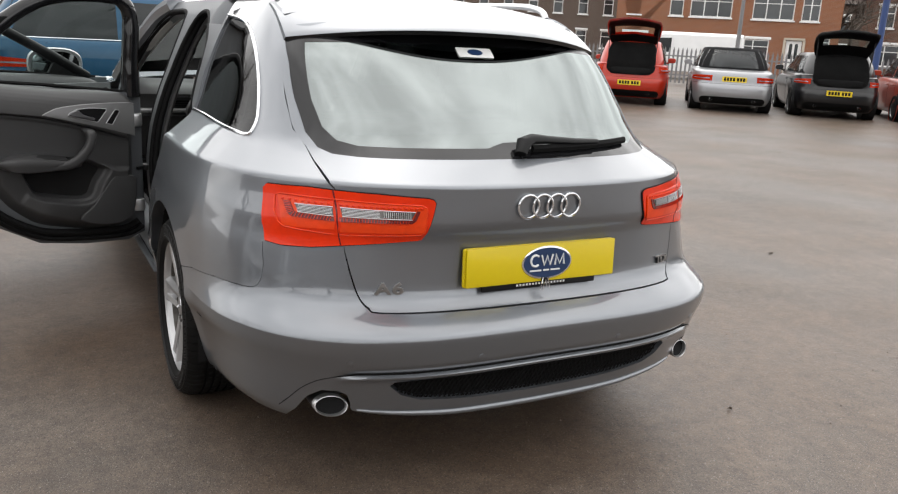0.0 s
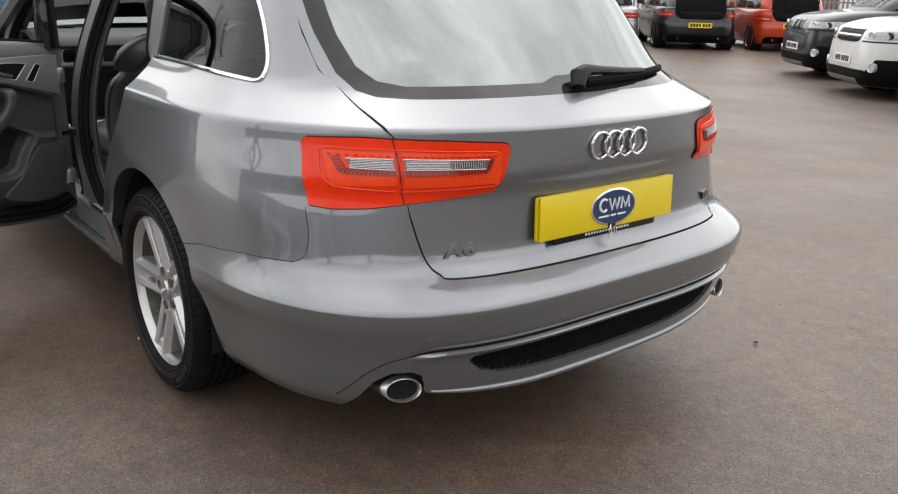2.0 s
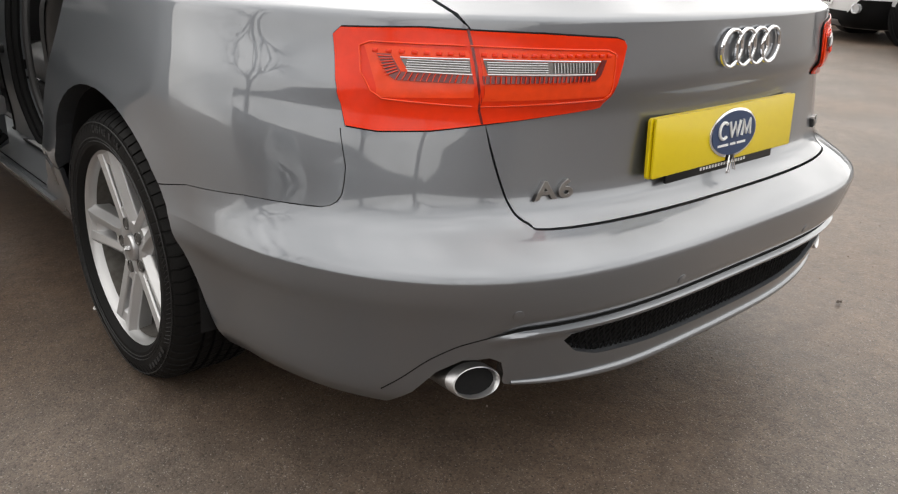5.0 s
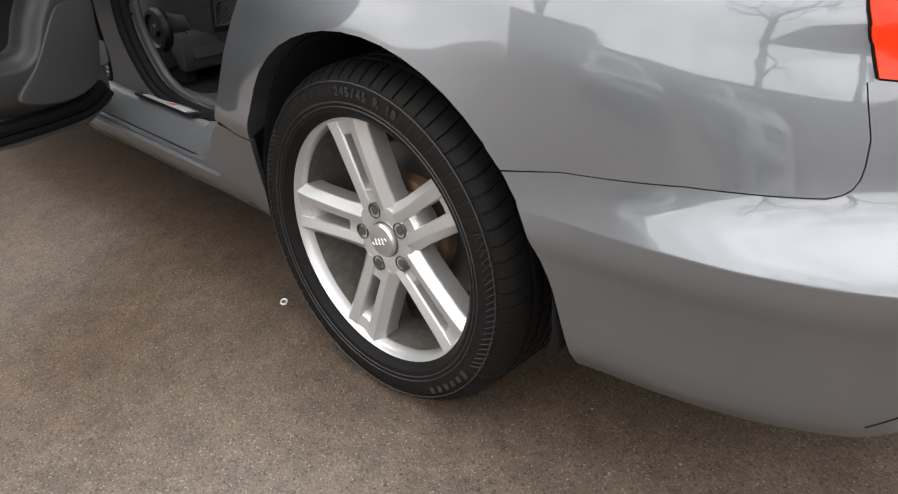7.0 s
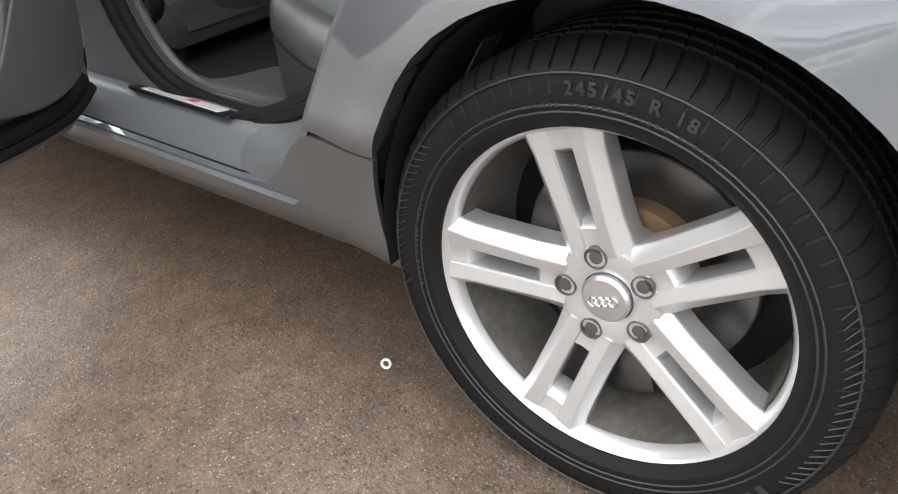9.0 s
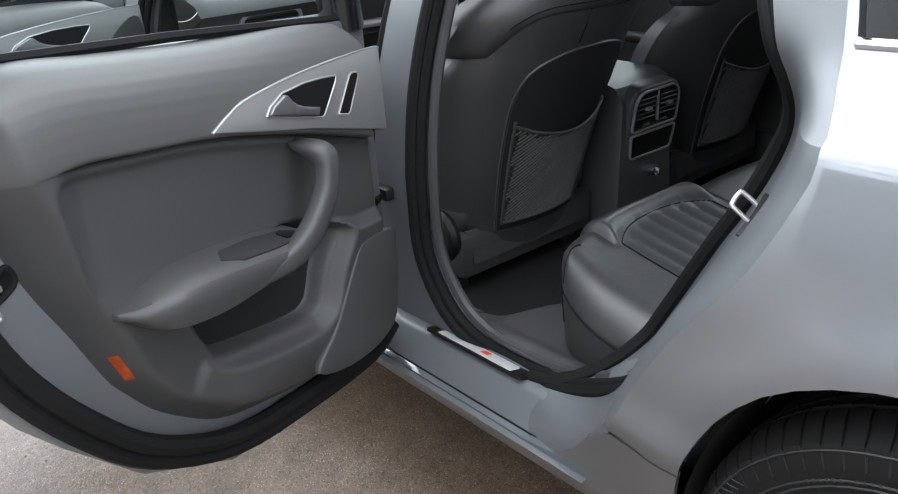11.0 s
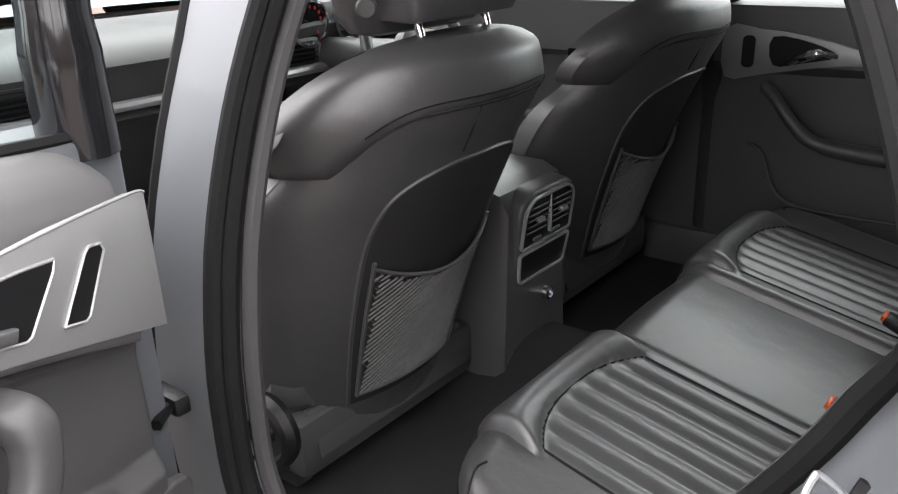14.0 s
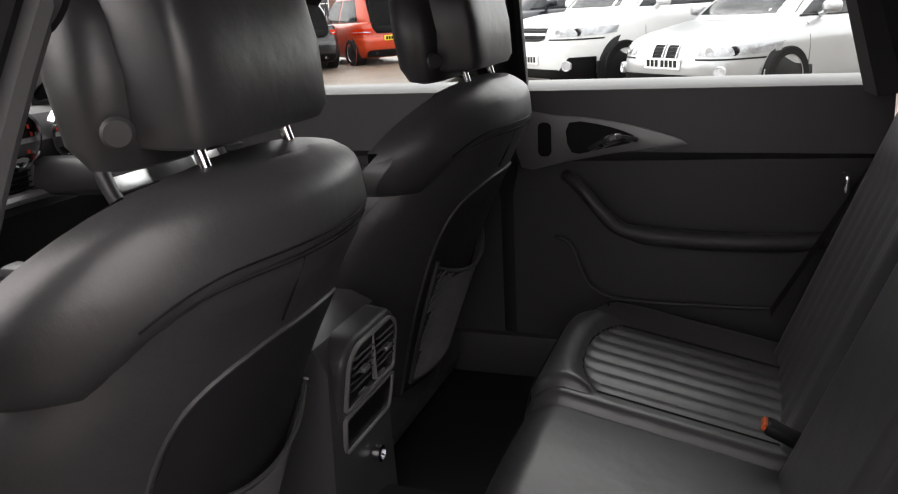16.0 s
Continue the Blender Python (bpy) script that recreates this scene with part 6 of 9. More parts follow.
for s in (0.29, 0.45):
    bm = bmesh.new()
    lathe(bm, [(0.066, 0), (0.066, 0.02), (0.058, 0.022), (0.056, 0.008), (0.0001, 0.006)], 32, Matrix.Translation((s, 3.115, 0.935)) @ Matrix.Rotation(radians(100), 4, "X"))
    dial = part("dial", bm, CHROME, dash, "chrome-ringed dial")
    bm = bmesh.new()
    lathe(bm, [(0.055, 0.009), (0.0001, 0.0095)], 32, Matrix.Translation((s, 3.115, 0.935)) @ Matrix.Rotation(radians(100), 4, "X"))
    part("dial_face", bm, BLACK_GLOSS, dial)
    bm = bmesh.new()
    for k in range(10):
        a = radians(-40 + 26 * k)
        box(bm, Matrix.Translation((s, 3.115, 0.935)) @ Matrix.Rotation(radians(100), 4, "X") @ Vector((0.044 * math.cos(a), 0.044 * math.sin(a), 0.012)), (0.006, 0.002, 0.009))
    part("dial_mark", bm, RED, dial)
bm = bmesh.new()
box(bm, (0.07, 3.14, 0.754), (0.27, 0.03, 0.060), 0.006)
slot = part("disc_slot", bm, BLACK_GLOSS, dash)
bm = bmesh.new()
box(bm, (0.115, 3.123, 0.770), (0.085, 0.006, 0.006), 0.002)
box(bm, (0.07, 3.124, 0.732), (0.25, 0.004, 0.003), 0.001)
part("slot_trim", bm, VENT_RIM, slot, "bright trim line")
bm = bmesh.new()
box(bm, (0.06, 3.15, 0.682), (0.29, 0.03, 0.062), 0.006)
part("climate_panel", bm, BLACK_GLOSS, dash)
for x in (-0.03, 0.04, 0.10, 0.165):
    bm = bmesh.new()
    lathe(bm, [(0.016, 0), (0.016, 0.016), (0.013, 0.018), (0.0001, 0.018)], 20, Matrix.Translation((x, 3.135, 0.682)) @ Matrix.Rotation(radians(90), 4, "X"))
    part("knob", bm, CHROME, dash)
steering = thing("steering_wheel", "black leather steering wheel with silver spokes", "steering wheel", (0.372, 2.78, 0.86))
tilt = Matrix.Rotation(radians(66), 4, "X")
bm = bmesh.new()
tube(bm, [tilt @ Vector((0.185 * math.cos(a), 0.185 * math.sin(a), 0)) for a in [k * math.tau / 48 for k in range(49)]], 0.0155, 10)
part("rim", bm, LEATHER, steering)
bm = bmesh.new()
lathe(bm, [(0.075, 0), (0.072, 0.03), (0.05, 0.045), (0.0001, 0.048)], 24, tilt @ Matrix.Translation((0, 0, -0.02)))
part("hub", bm, TRIM_DARK, steering)
for a in (180, 0, -90):
    bm = bmesh.new()
    box(bm, tilt @ Matrix.Rotation(radians(a), 4, "Z") @ Vector((0.12, 0, 0)), (0.13, 0.035, 0.014), 0.005, tilt @ Matrix.Rotation(radians(a), 4, "Z"))
    part("spoke", bm, SATIN, steering)
bm = bmesh.new()
tube(bm, [(0, 0.03, -0.01), (0, 0.38, -0.02)], 0.045, 12)
part("column", bm, TRIM_DARK, steering)
# ---------------------------------------------------------------- the two open doors on the left
AMBER = surface("orange_reflector", (0.30, 0.05, 0.012), 0.3, vary=0.3, scale=60)
SATIN_DARK = surface("dark_satin_metal", (0.16, 0.16, 0.165), 0.35, metal=0.7)


def flat(m, w):
    """The pose that lays an outline in (s, z) onto the door at depth w, facing inwards."""
    return m @ Matrix(((1, 0, 0, 0), (0, 0, 1, w), (0, 1, 0, 0), (0, 0, 0, 1)))


def edge_distance(outline, S, Z):
    """How far the points (S, Z) lie inside an outline, negative outside."""
    best, odd = np.full(S.shape, 9.0), np.zeros(S.shape, bool)
    for (a, b), (c, d) in zip(outline, outline[1:] + outline[:1]):
        t = np.clip(((S - a) * (c - a) + (Z - b) * (d - b)) / ((c - a) ** 2 + (d - b) ** 2 + 1e-12), 0, 1)
        best = np.minimum(best, np.hypot(S - a - t * (c - a), Z - b - t * (d - b)))
        if b != d:
            odd ^= ((Z < b) != (Z < d)) & (S < a + (Z - b) * (c - a) / (d - b))
    return np.where(odd, best, -best)


def ramp(x):
    x = np.clip(x, 0, 1)
    return x * x * (3 - 2 * x)


TRIM_EDGE = soft([(0.760, 1.10), (0.750, 1.02), (0.744, 0.933), (0.734, 0.892), (0.710, 0.828), (0.685, 0.758), (0.655, 0.691), (0.624, 0.613), (0.602, 0.577), (0.565, 0.527), (0.514, 0.481), (0.457, 0.442),
                  (0.371, 0.415), (0.197, 0.382), (0.085, 0.392), (0.045, 0.43), (0.026, 0.52), (0.020, 0.90), (0.020, 1.10)], 3)
BIN = soft([(0.512, 0.70), (0.510, 0.645), (0.484, 0.586), (0.470, 0.570), (0.432, 0.557), (0.288, 0.530), (0.240, 0.538), (0.222, 0.560), (0.205, 0.600), (0.172, 0.650), (0.175, 0.668), (0.200, 0.684), (0.30, 0.72)], 3)
INSERT = soft([(0.03, 0.770), (0.215, 0.828), (0.426, 0.880), (0.531, 0.894), (0.640, 0.905), (0.660, 0.900), (0.668, 0.880), (0.664, 0.845), (0.648, 0.760), (0.622, 0.66), (0.50, 0.60), (0.03, 0.60)], 3)
LEDGE = soft([(0.02, 0.628), (0.13, 0.668), (0.180, 0.684), (0.197, 0.682), (0.176, 0.662), (0.171, 0.650), (0.203, 0.600), (0.221, 0.560), (0.240, 0.537), (0.288, 0.529), (0.432, 0.556), (0.468, 0.569), (0.51, 0.58), (0.56, 0.45), (0.40, 0.34), (0.02, 0.34)], 3)


REAR_GROOVE = curve_of((-0.01, 0.766), (0.049, 0.784), (0.215, 0.836), (0.426, 0.888), (0.531, 0.902), (0.649, 0.914), (0.80, 0.912))
REAR_BELT = curve_of((-0.01, 0.915), (0.02, 0.945), (0.045, 0.970), (0.075, 0.984), (0.361, 1.005), (0.533, 1.021), (0.645, 1.032), (0.70, 1.024), (0.76, 1.014))


def door_relief(S, Z):
    """The depth of the moulded rear door trim: shoulder, border, sunk insert, door bin and the ledge round the loudspeaker."""
    groove, belt = np.vectorize(REAR_GROOVE)(S), np.vectorize(REAR_BELT)(S)
    w = -0.004 - 0.010 * ramp((0.72 - Z) / 0.15) - 0.009 * ramp(edge_distance(INSERT, S, Z) / 0.012) * ramp((Z - 0.66) / 0.12)
    w = w + 0.016 * ramp((S - 0.62) / 0.05) * ramp((Z - 0.70) / 0.18)
    w = w + 0.026 * ramp(edge_distance(LEDGE, S, Z) / 0.020) * ramp((0.56 - S) / 0.16) * ramp((Z - 0.39) / 0.12)
    w = w + (-0.050 - w) * ramp(edge_distance(BIN, S, Z) / 0.016)
    t = (Z - groove) / (belt - groove)
    shoulder = np.interp(t, (0.0, 0.08, 0.2, 0.35, 0.5, 0.62, 0.74, 0.84, 0.92, 0.97, 1.0), (0.013, 0.0145, 0.0150, 0.0140, 0.0115, 0.0075, 0.0005, -0.010, -0.023, -0.036, -0.052))
    w = np.where(Z > groove, shoulder, w) - 0.009 * ramp(1 - np.abs(Z - groove) / 0.007) * ramp((0.66 - S) / 0.05)
    side = -0.060 + 1.45 * edge_distance(TRIM_EDGE, S, Z)
    h = np.clip(0.5 + 0.5 * (side - w) / 0.008, 0, 1)
    return side + (w - side) * h - 0.008 * h * (1 - h)


def open_door(name, label, at, rz, k, belt0, belt1, rear):
    """A door that stands open: s runs from its hinge outwards, y towards the cabin side, z up. k stretches it."""
    door = thing(name, label, "car door", at, rz, "open doors")
    I = Matrix.Identity(4)

    def P(*pts):
        return [(s * k, z) for s, z in pts]
    shell_line = P((-0.035, 0.34), (0.05, 0.308), (0.25, 0.318), (0.442, 0.348), (0.60, 0.435), (0.70, 0.55), (0.775, 0.68), (0.815, 0.82), (0.83, 0.95), (0.825, belt1), (-0.035, belt0)) if rear else \
        P((-0.035, 0.34), (0.05, 0.308), (0.45, 0.308), (0.75, 0.315), (0.815, 0.36), (0.83, 0.6), (0.83, 0.95), (0.825, belt1), (-0.035, belt0))
    bm = bmesh.new()
    slab(bm, shell_line, 0.105, flat(I, -0.165), 0.012, 3)
    part("door_shell", bm, SHADED_PAINT, door, "painted door shell")
    edge = [Vector((s, -0.054, z)) for s, z in shell_line[:-1]]
    inner = [Vector((0.40 * k + (p.x - 0.40 * k) * 0.955, -0.052, 0.75 + (p.z - 0.75) * 0.925)) for p in edge]
    bm = bmesh.new()
    tube(bm, smooth_line(inner, 4), 0.013, 8)
    part("edge_seal", bm, RUBBER, door)
    inner2 = [Vector((0.40 * k + (p.x - 0.40 * k) * 0.90, -0.046, 0.75 + (p.z - 0.75) * 0.86)) for p in edge]
    bm = bmesh.new()
    tube(bm, smooth_line(inner2, 4), 0.016, 8)
    part("edge_seal", bm, RUBBER, door)
    # lower trim
    low = P((0.0, 0.80), (0.0, 0.64), (0.012, 0.50), (0.05, 0.41), (0.12, 0.385), (0.6, 0.385), (0.68, 0.42), (0.70, 0.6), (0.705, 0.93))
    bm = bmesh.new()
    if rear:
        column = 0.005 + 0.004 * np.arange(190)
        for low_end, high_end, n, piece, material, words in ((lambda s: 0.366, REAR_GROOVE, 120, "lower_trim", TRIM_DARK, "charcoal lower door trim"), (REAR_GROOVE, REAR_BELT, 40, "shoulder_trim", TRIM_GREY, "grey soft-touch shoulder trim")):
            Z = np.array([np.linspace(low_end(s), high_end(s), n + 1) for s in column])
            S = np.repeat(column[:, None], n + 1, 1)
            W = door_relief(S, Z)
            bm = bmesh.new()
            net = [[bm.verts.new((S[i, j], W[i, j], Z[i, j])) for j in range(n + 1)] for i in range(len(column))]
            if piece == "shoulder_trim":
                net = [row + [bm.verts.new((row[-1].co.x, -0.078, row[-1].co.z + 0.001))] for row in net]
            for i in range(len(net) - 1):
                for j in range(len(net[0]) - 1):
                    if max(v.co.y for v in (net[i][j], net[i + 1][j], net[i][j + 1], net[i + 1][j + 1])) > -0.066:
                        bm.faces.new((net[i][j], net[i][j + 1], net[i + 1][j + 1], net[i + 1][j]))
            bmesh.ops.delete(bm, geom=[v for v in bm.verts if not v.link_faces], context="VERTS")
            part(piece, bm, material, door, words, smooth=75)
    else:
        slab(bm, low, 0.045, flat(I, -0.055), 0.014, 3)
        part("lower_trim", bm, TRIM_DARK, door, "charcoal lower door trim")
        # shoulder, swelling towards the belt
        groove = curve_of((-0.01 * k, 0.775), (0.272 * k, 0.846), (0.457 * k, 0.880), (0.60 * k, 0.902), (0.72 * k, 0.910), (0.80 * k, 0.905))
        belt = curve_of((-0.01 * k, belt0 - 0.055), (0.03 * k, belt0 - 0.018), (0.07 * k, belt0), (0.44 * k, belt0 + (belt1 - belt0) * 0.62), (0.75 * k, belt1))
        rows = []
        for j in range(31):
            s = 0.725 * j / 30 * k
            g, b = groove(s), belt(s)
            rows.append([Vector((s, w, g + (b - g) * t)) for w, t in ((-0.02, -0.01), (0.006, 0.0), (0.014, 0.03), (0.015, 0.15), (0.012, 0.45), (0.004, 0.70), (-0.012, 0.88), (-0.035, 0.98), (-0.06, 1.0), (-0.075, 1.0))])
        bm = bmesh.new()
        rings(bm, rows, False, False)
        part("shoulder_trim", bm, TRIM_GREY, door, "grey soft-touch shoulder trim")
    # brushed inlay with the lever and the slot
    ds, dz, wide = (0.052, 0.015, 1.0) if rear else (0.0, 0.020, 1.12)

    def Q(*pts):
        return P(*[(s * wide + ds, z + dz) for s, z in pts])
    inlay = Q((0.382, 0.886), (0.352, 0.901), (0.316, 0.914), (0.223, 0.925), (0.109, 0.930), (0.010, 0.930), (-0.010, 0.926), (-0.012, 0.785), (0.08, 0.811), (0.174, 0.837), (0.30, 0.866))
    bm = bmesh.new()
    slab(bm, inlay, 0.008, flat(I, 0.012), 0.002)
    part("inlay", bm, SILVER, door, "brushed aluminium inlay")
    bm = bmesh.new()
    tube(bm, smooth_line([Vector((s, 0.019, z)) for s, z in inlay[:7]], 4), 0.0016, 6)
    part("inlay_edge", bm, VENT_RIM, door, "thin bright edge strip")
    # a dark three-cornered recess with a flat lever across its lower edge
    recess = Q((0.279, 0.882), (0.270, 0.893), (0.241, 0.907), (0.192, 0.911), (0.150, 0.9095), (0.114, 0.906), (0.117, 0.896), (0.152, 0.853), (0.158, 0.851), (0.215, 0.865))
    bm = bmesh.new()
    slab(bm, recess, 0.0015, flat(I, 0.0195))
    part("lever_recess", bm, BLACK_PLASTIC, door)
    bm = bmesh.new()
    tube(bm, [Vector((s, 0.0205, z)) for s, z in recess + recess[:1]], 0.0017, 6)
    part("lever_rim", bm, VENT_RIM, door, "thin bright rim")
    bm = bmesh.new()
    slab(bm, Q((0.277, 0.884), (0.268, 0.894), (0.241, 0.905), (0.234, 0.902), (0.226, 0.892), (0.215, 0.884), (0.200, 0.878), (0.167, 0.869), (0.171, 0.858), (0.215, 0.868)), 0.008, flat(I, 0.0205), 0.003, 3)
    part("door_lever", bm, SATIN_DARK, door, "grey door lever")
    bm = bmesh.new()
    slot = Q((0.118, 0.845), (0.080, 0.898), (0.074, 0.902), (0.060, 0.900), (0.057, 0.893), (0.088, 0.842), (0.094, 0.839))
    if rear:
        slab(bm, slot, 0.002, flat(I, 0.0195))
        part("tweeter_slot", bm, BLACK_PLASTIC, door)
        bm = bmesh.new()
        tube(bm, [Vector((s, 0.0212, z)) for s, z in slot + slot[:1]], 0.0016, 6)
        part("slot_rim", bm, VENT_RIM, door)
    else:
        slab(bm, soft(P((0.0, 0.79), (0.0, 0.92), (0.06, 0.90), (0.10, 0.85), (0.11, 0.80))), 0.004, flat(I, 0.019))
        part("speaker_cover", bm, TRIM_DARK, door)
    # armrest with a sloping top, flowing into the grab handle
    top_in = curve_of((0.28, 0.708), (0.30, 0.715), (0.371, 0.731), (0.459, 0.741), (0.531, 0.745), (0.575, 0.737), (0.615, 0.722), (0.63, 0.718))
    reach = curve_of((0.28, 0.058), (0.349, 0.061), (0.42, 0.062), (0.48, 0.061), (0.55, 0.055), (0.59, 0.043), (0.612, 0.024), (0.63, -0.006))
    brow = curve_of((0.28, 0.705), (0.349, 0.709), (0.421, 0.717), (0.478, 0.725), (0.53, 0.729), (0.575, 0.727), (0.61, 0.721), (0.63, 0.718))
    foot = curve_of((0.28, 0.688), (0.39, 0.675), (0.488, 0.672), (0.56, 0.678), (0.595, 0.692), (0.615, 0.708), (0.63, 0.716))
    rows = []
    for j in range(41):
        s = 0.625 - 0.325 * j / 40
        D, ti, br, fo = reach(s), top_in(s), brow(s), foot(s)
        r = min(0.008, max(D, 0.001) * 0.25)
        rows.append([Vector((s * k, w, z)) for w, z in ((-0.02, ti), (-0.010, ti), (D * 0.3, ti + (br - ti) * 0.30 + 0.001), (D * 0.7, ti + (br - ti) * 0.72 + 0.002), (D - r * 1.5, br + 0.003), (D - r * 0.5, br), (D, br - r * 0.9),
                                                        (D - r * 0.2, (br + fo) / 2 - 0.002), (D - r * 0.9, fo + r * 0.5), (D - r * 2.2, fo), (D * 0.4 - 0.008, fo - 0.002), (-0.02, fo - 0.002))])
    bm = bmesh.new()
    rings(bm, rows, True, True)
    shelf = part("armrest", bm, TRIM_DARK, door, "soft armrest")
    bar = ((0.46, 0.688, 0.040, 0.008, 0.012), (0.40, 0.690, 0.046, 0.014, 0.015), (0.35, 0.697, 0.050, 0.0185, 0.0165), (0.312, 0.716, 0.053, 0.0195, 0.0165), (0.283, 0.743, 0.054, 0.0190, 0.0165), (0.262, 0.772, 0.054, 0.0182, 0.0165), (0.252, 0.800, 0.051, 0.0185, 0.0175),
           (0.250, 0.818, 0.042, 0.0205, 0.024), (0.251, 0.830, 0.026, 0.0215, 0.034), (0.252, 0.8375, 0.018, 0.018, 0.032), (0.252, 0.8405, 0.012, 0.011, 0.026))
    line, size = smooth_line([(a[0] * k, a[1], a[2]) for a in bar], 4), smooth_line([(a[3], a[4], 0) for a in bar], 4)
    rows = []
    for i, (c, q) in enumerate(zip(line, size)):
        d = line[min(i + 1, len(line) - 1)] - line[max(i - 1, 0)]
        side = Vector((-d.y, d.x)).normalized() if i < 30 else Vector((-1, 0))
        rows.append([Vector((c.x + side.x * a, c.z + b, c.y + side.y * a)) for a, b in squircle(q.x * 2, q.y * 2, 3.0, 24)])
    bm = bmesh.new()
    rings(bm, rows, True, True)
    part("grab_handle", bm, TRIM_DARK, door)

    def on_top(s, w, up):
        return Vector((s * k, w, top_in(s) + (brow(s) - top_in(s)) * w / reach(s) + 0.0022 + up))
    for piece, outline, up, material in (("switch_panel", ((0.472, 0.030), (0.458, 0.012), (0.40, 0.009), (0.335, 0.012), (0.312, 0.026), (0.320, 0.044), (0.38, 0.047), (0.445, 0.046)), 0.0008, BACK_PANEL),
                                         ("window_switch", ((0.350, 0.020), (0.328, 0.020), (0.324, 0.036), (0.346, 0.037)), 0.0035, BLACK_PLASTIC)):
        bm = bmesh.new()
        rings(bm, [[on_top(s, w, up - 0.006) for s, w in outline], [on_top(s, w, up) for s, w in outline]], True, True)
        part(piece, bm, material, shelf)
    # dark panel that stands in for the door bin's shade, and loudspeaker panel
    bm = bmesh.new()
    if rear:
        slab(bm, [(0.345 + (s - 0.345) * 0.93, 0.62 + (z - 0.62) * 0.88) for s, z in BIN], 0.003, flat(I, -0.0500))
    else:
        slab(bm, P((0.50, 0.640), (0.485, 0.590), (0.455, 0.562), (0.37, 0.540), (0.275, 0.530), (0.22, 0.548), (0.165, 0.605), (0.160, 0.668), (0.22, 0.676), (0.36, 0.660)), 0.003, flat(I, -0.010))
    part("door_bin_shade", bm, CARPET, door, "dark panel for the shade inside the door bin")
    if rear:
        bm = bmesh.new()
        slab(bm, soft([(0.296, 0.448), (0.236, 0.507), (0.190, 0.566), (0.156, 0.611), (0.130, 0.626), (0.045, 0.618), (0.040, 0.57), (0.046, 0.500), (0.075, 0.430), (0.18, 0.412)], 4), 0.012, flat(I, 0.004), 0.005, 3)
        part("speaker_panel", bm, TRIM_DARK, door)
        S, Z = np.array([[0.599 + 0.0185 * j / 8 + 0.0085 * i for i in range(2)] for j in range(9)]), np.array([[0.606 + 0.046 * j / 8 - 0.001 * i for i in range(2)] for j in range(9)])
        W = door_relief(S, Z)
        bm = bmesh.new()
        rings(bm, [[Vector((S[j, 0], W[j, 0] - 0.002, Z[j, 0])), Vector((S[j, 0], W[j, 0] + 0.0012, Z[j, 0])), Vector((S[j, 1], W[j, 1] + 0.0012, Z[j, 1])), Vector((S[j, 1], W[j, 1] - 0.002, Z[j, 1]))] for j in range(9)], True, True)
        part("reflector", bm, AMBER, door, "small orange-red reflector")
        # latch mouth in the shell's edge, with its screw
        mouth = soft([(0.770, 0.804), (0.735, 0.797), (0.712, 0.812), (0.702, 0.806), (0.704, 0.788), (0.738, 0.774), (0.768, 0.786)], 4)
        bm = bmesh.new()
        slab(bm, mouth, 0.003, flat(I, -0.0620))
        latch = part("latch", bm, BLACK_GLOSS, door, "black door latch")
        bm = bmesh.new()
        tube(bm, [Vector((s, -0.0595, z)) for s, z in mouth + mouth[:1]], 0.0042, 8)
        part("latch_rim", bm, RUBBER, latch)
        bm = bmesh.new()
        box(bm, (0.728, -0.0585, 0.791), (0.020, 0.004, 0.008), 0.0015)
        part("catch", bm, SATIN, latch)
        for s, z, r, material in ((0.735, 0.762, 0.007, SATIN), (0.597, 0.486, 0.020, SHADED_PAINT), (0.597, 0.486, 0.009, SATIN)):
            bm = bmesh.new()
            lathe(bm, [(r, 0), (r, 0.005), (r * 0.8, 0.0065 + (0.003 if r < 0.01 else 0)), (r * 0.45, 0.0068 + (0.003 if r < 0.01 else 0)), (0.0001, 0.006)], 18, flat(I, -0.0605) @ Matrix.Translation((s, z, 0)))
            part("screw" if material is SATIN else "grommet", bm, material, door)
    # window frame and glass
    top = (1.385 if rear else 1.37)
    if rear:
        fr = [(0.0, belt0 - 0.02, 0.040), (0.0, 1.10, 0.036), (-0.01, 1.30, 0.032), (0.03, 1.375, 0.030), (0.12, 1.388, 0.028), (0.28, 1.378, 0.028), (0.41, 1.335, 0.030), (0.52, 1.262, 0.032), (0.615, 1.178, 0.034), (0.685, 1.09, 0.036), (0.722, belt1 - 0.03, 0.038)]
    else:
        fr = [(0.05, belt0, 0.030), (0.25, 1.12, 0.026), (0.45, 1.25, 0.026), (0.62, 1.34, 0.026), (0.75, 1.365, 0.028), (0.82, 1.34, 0.032), (0.81, 1.15, 0.04), (0.80, belt1, 0.045)]
    bm = bmesh.new()
    path = smooth_line([(s * k, -0.085, z) for s, z, r in fr], 5)
    rr = [fr[min(i // 5, len(fr) - 1)][2] for i in range(len(path))]
    tube(bm, path, rr, 10)
    part("window_frame", bm, BLACK_GLOSS if rear else BLACK_PLASTIC, door, "gloss black window frame")
    if rear:
        bm = bmesh.new()
        slab(bm, [(0.612, 1.180), (0.651, 1.135), (0.657, 1.076), (0.660, 1.030), (0.656, 1.016), (0.668, 1.010), (0.766, 1.004), (0.762, 1.05), (0.735, 1.115), (0.675, 1.19), (0.56, 1.285), (0.51, 1.285), (0.56, 1.236)], 0.03, flat(I, -0.076), 0.005, 2)
        part("frame_cover", bm, RUBBER, door, "matt black window frame cover")
    bm = bmesh.new()
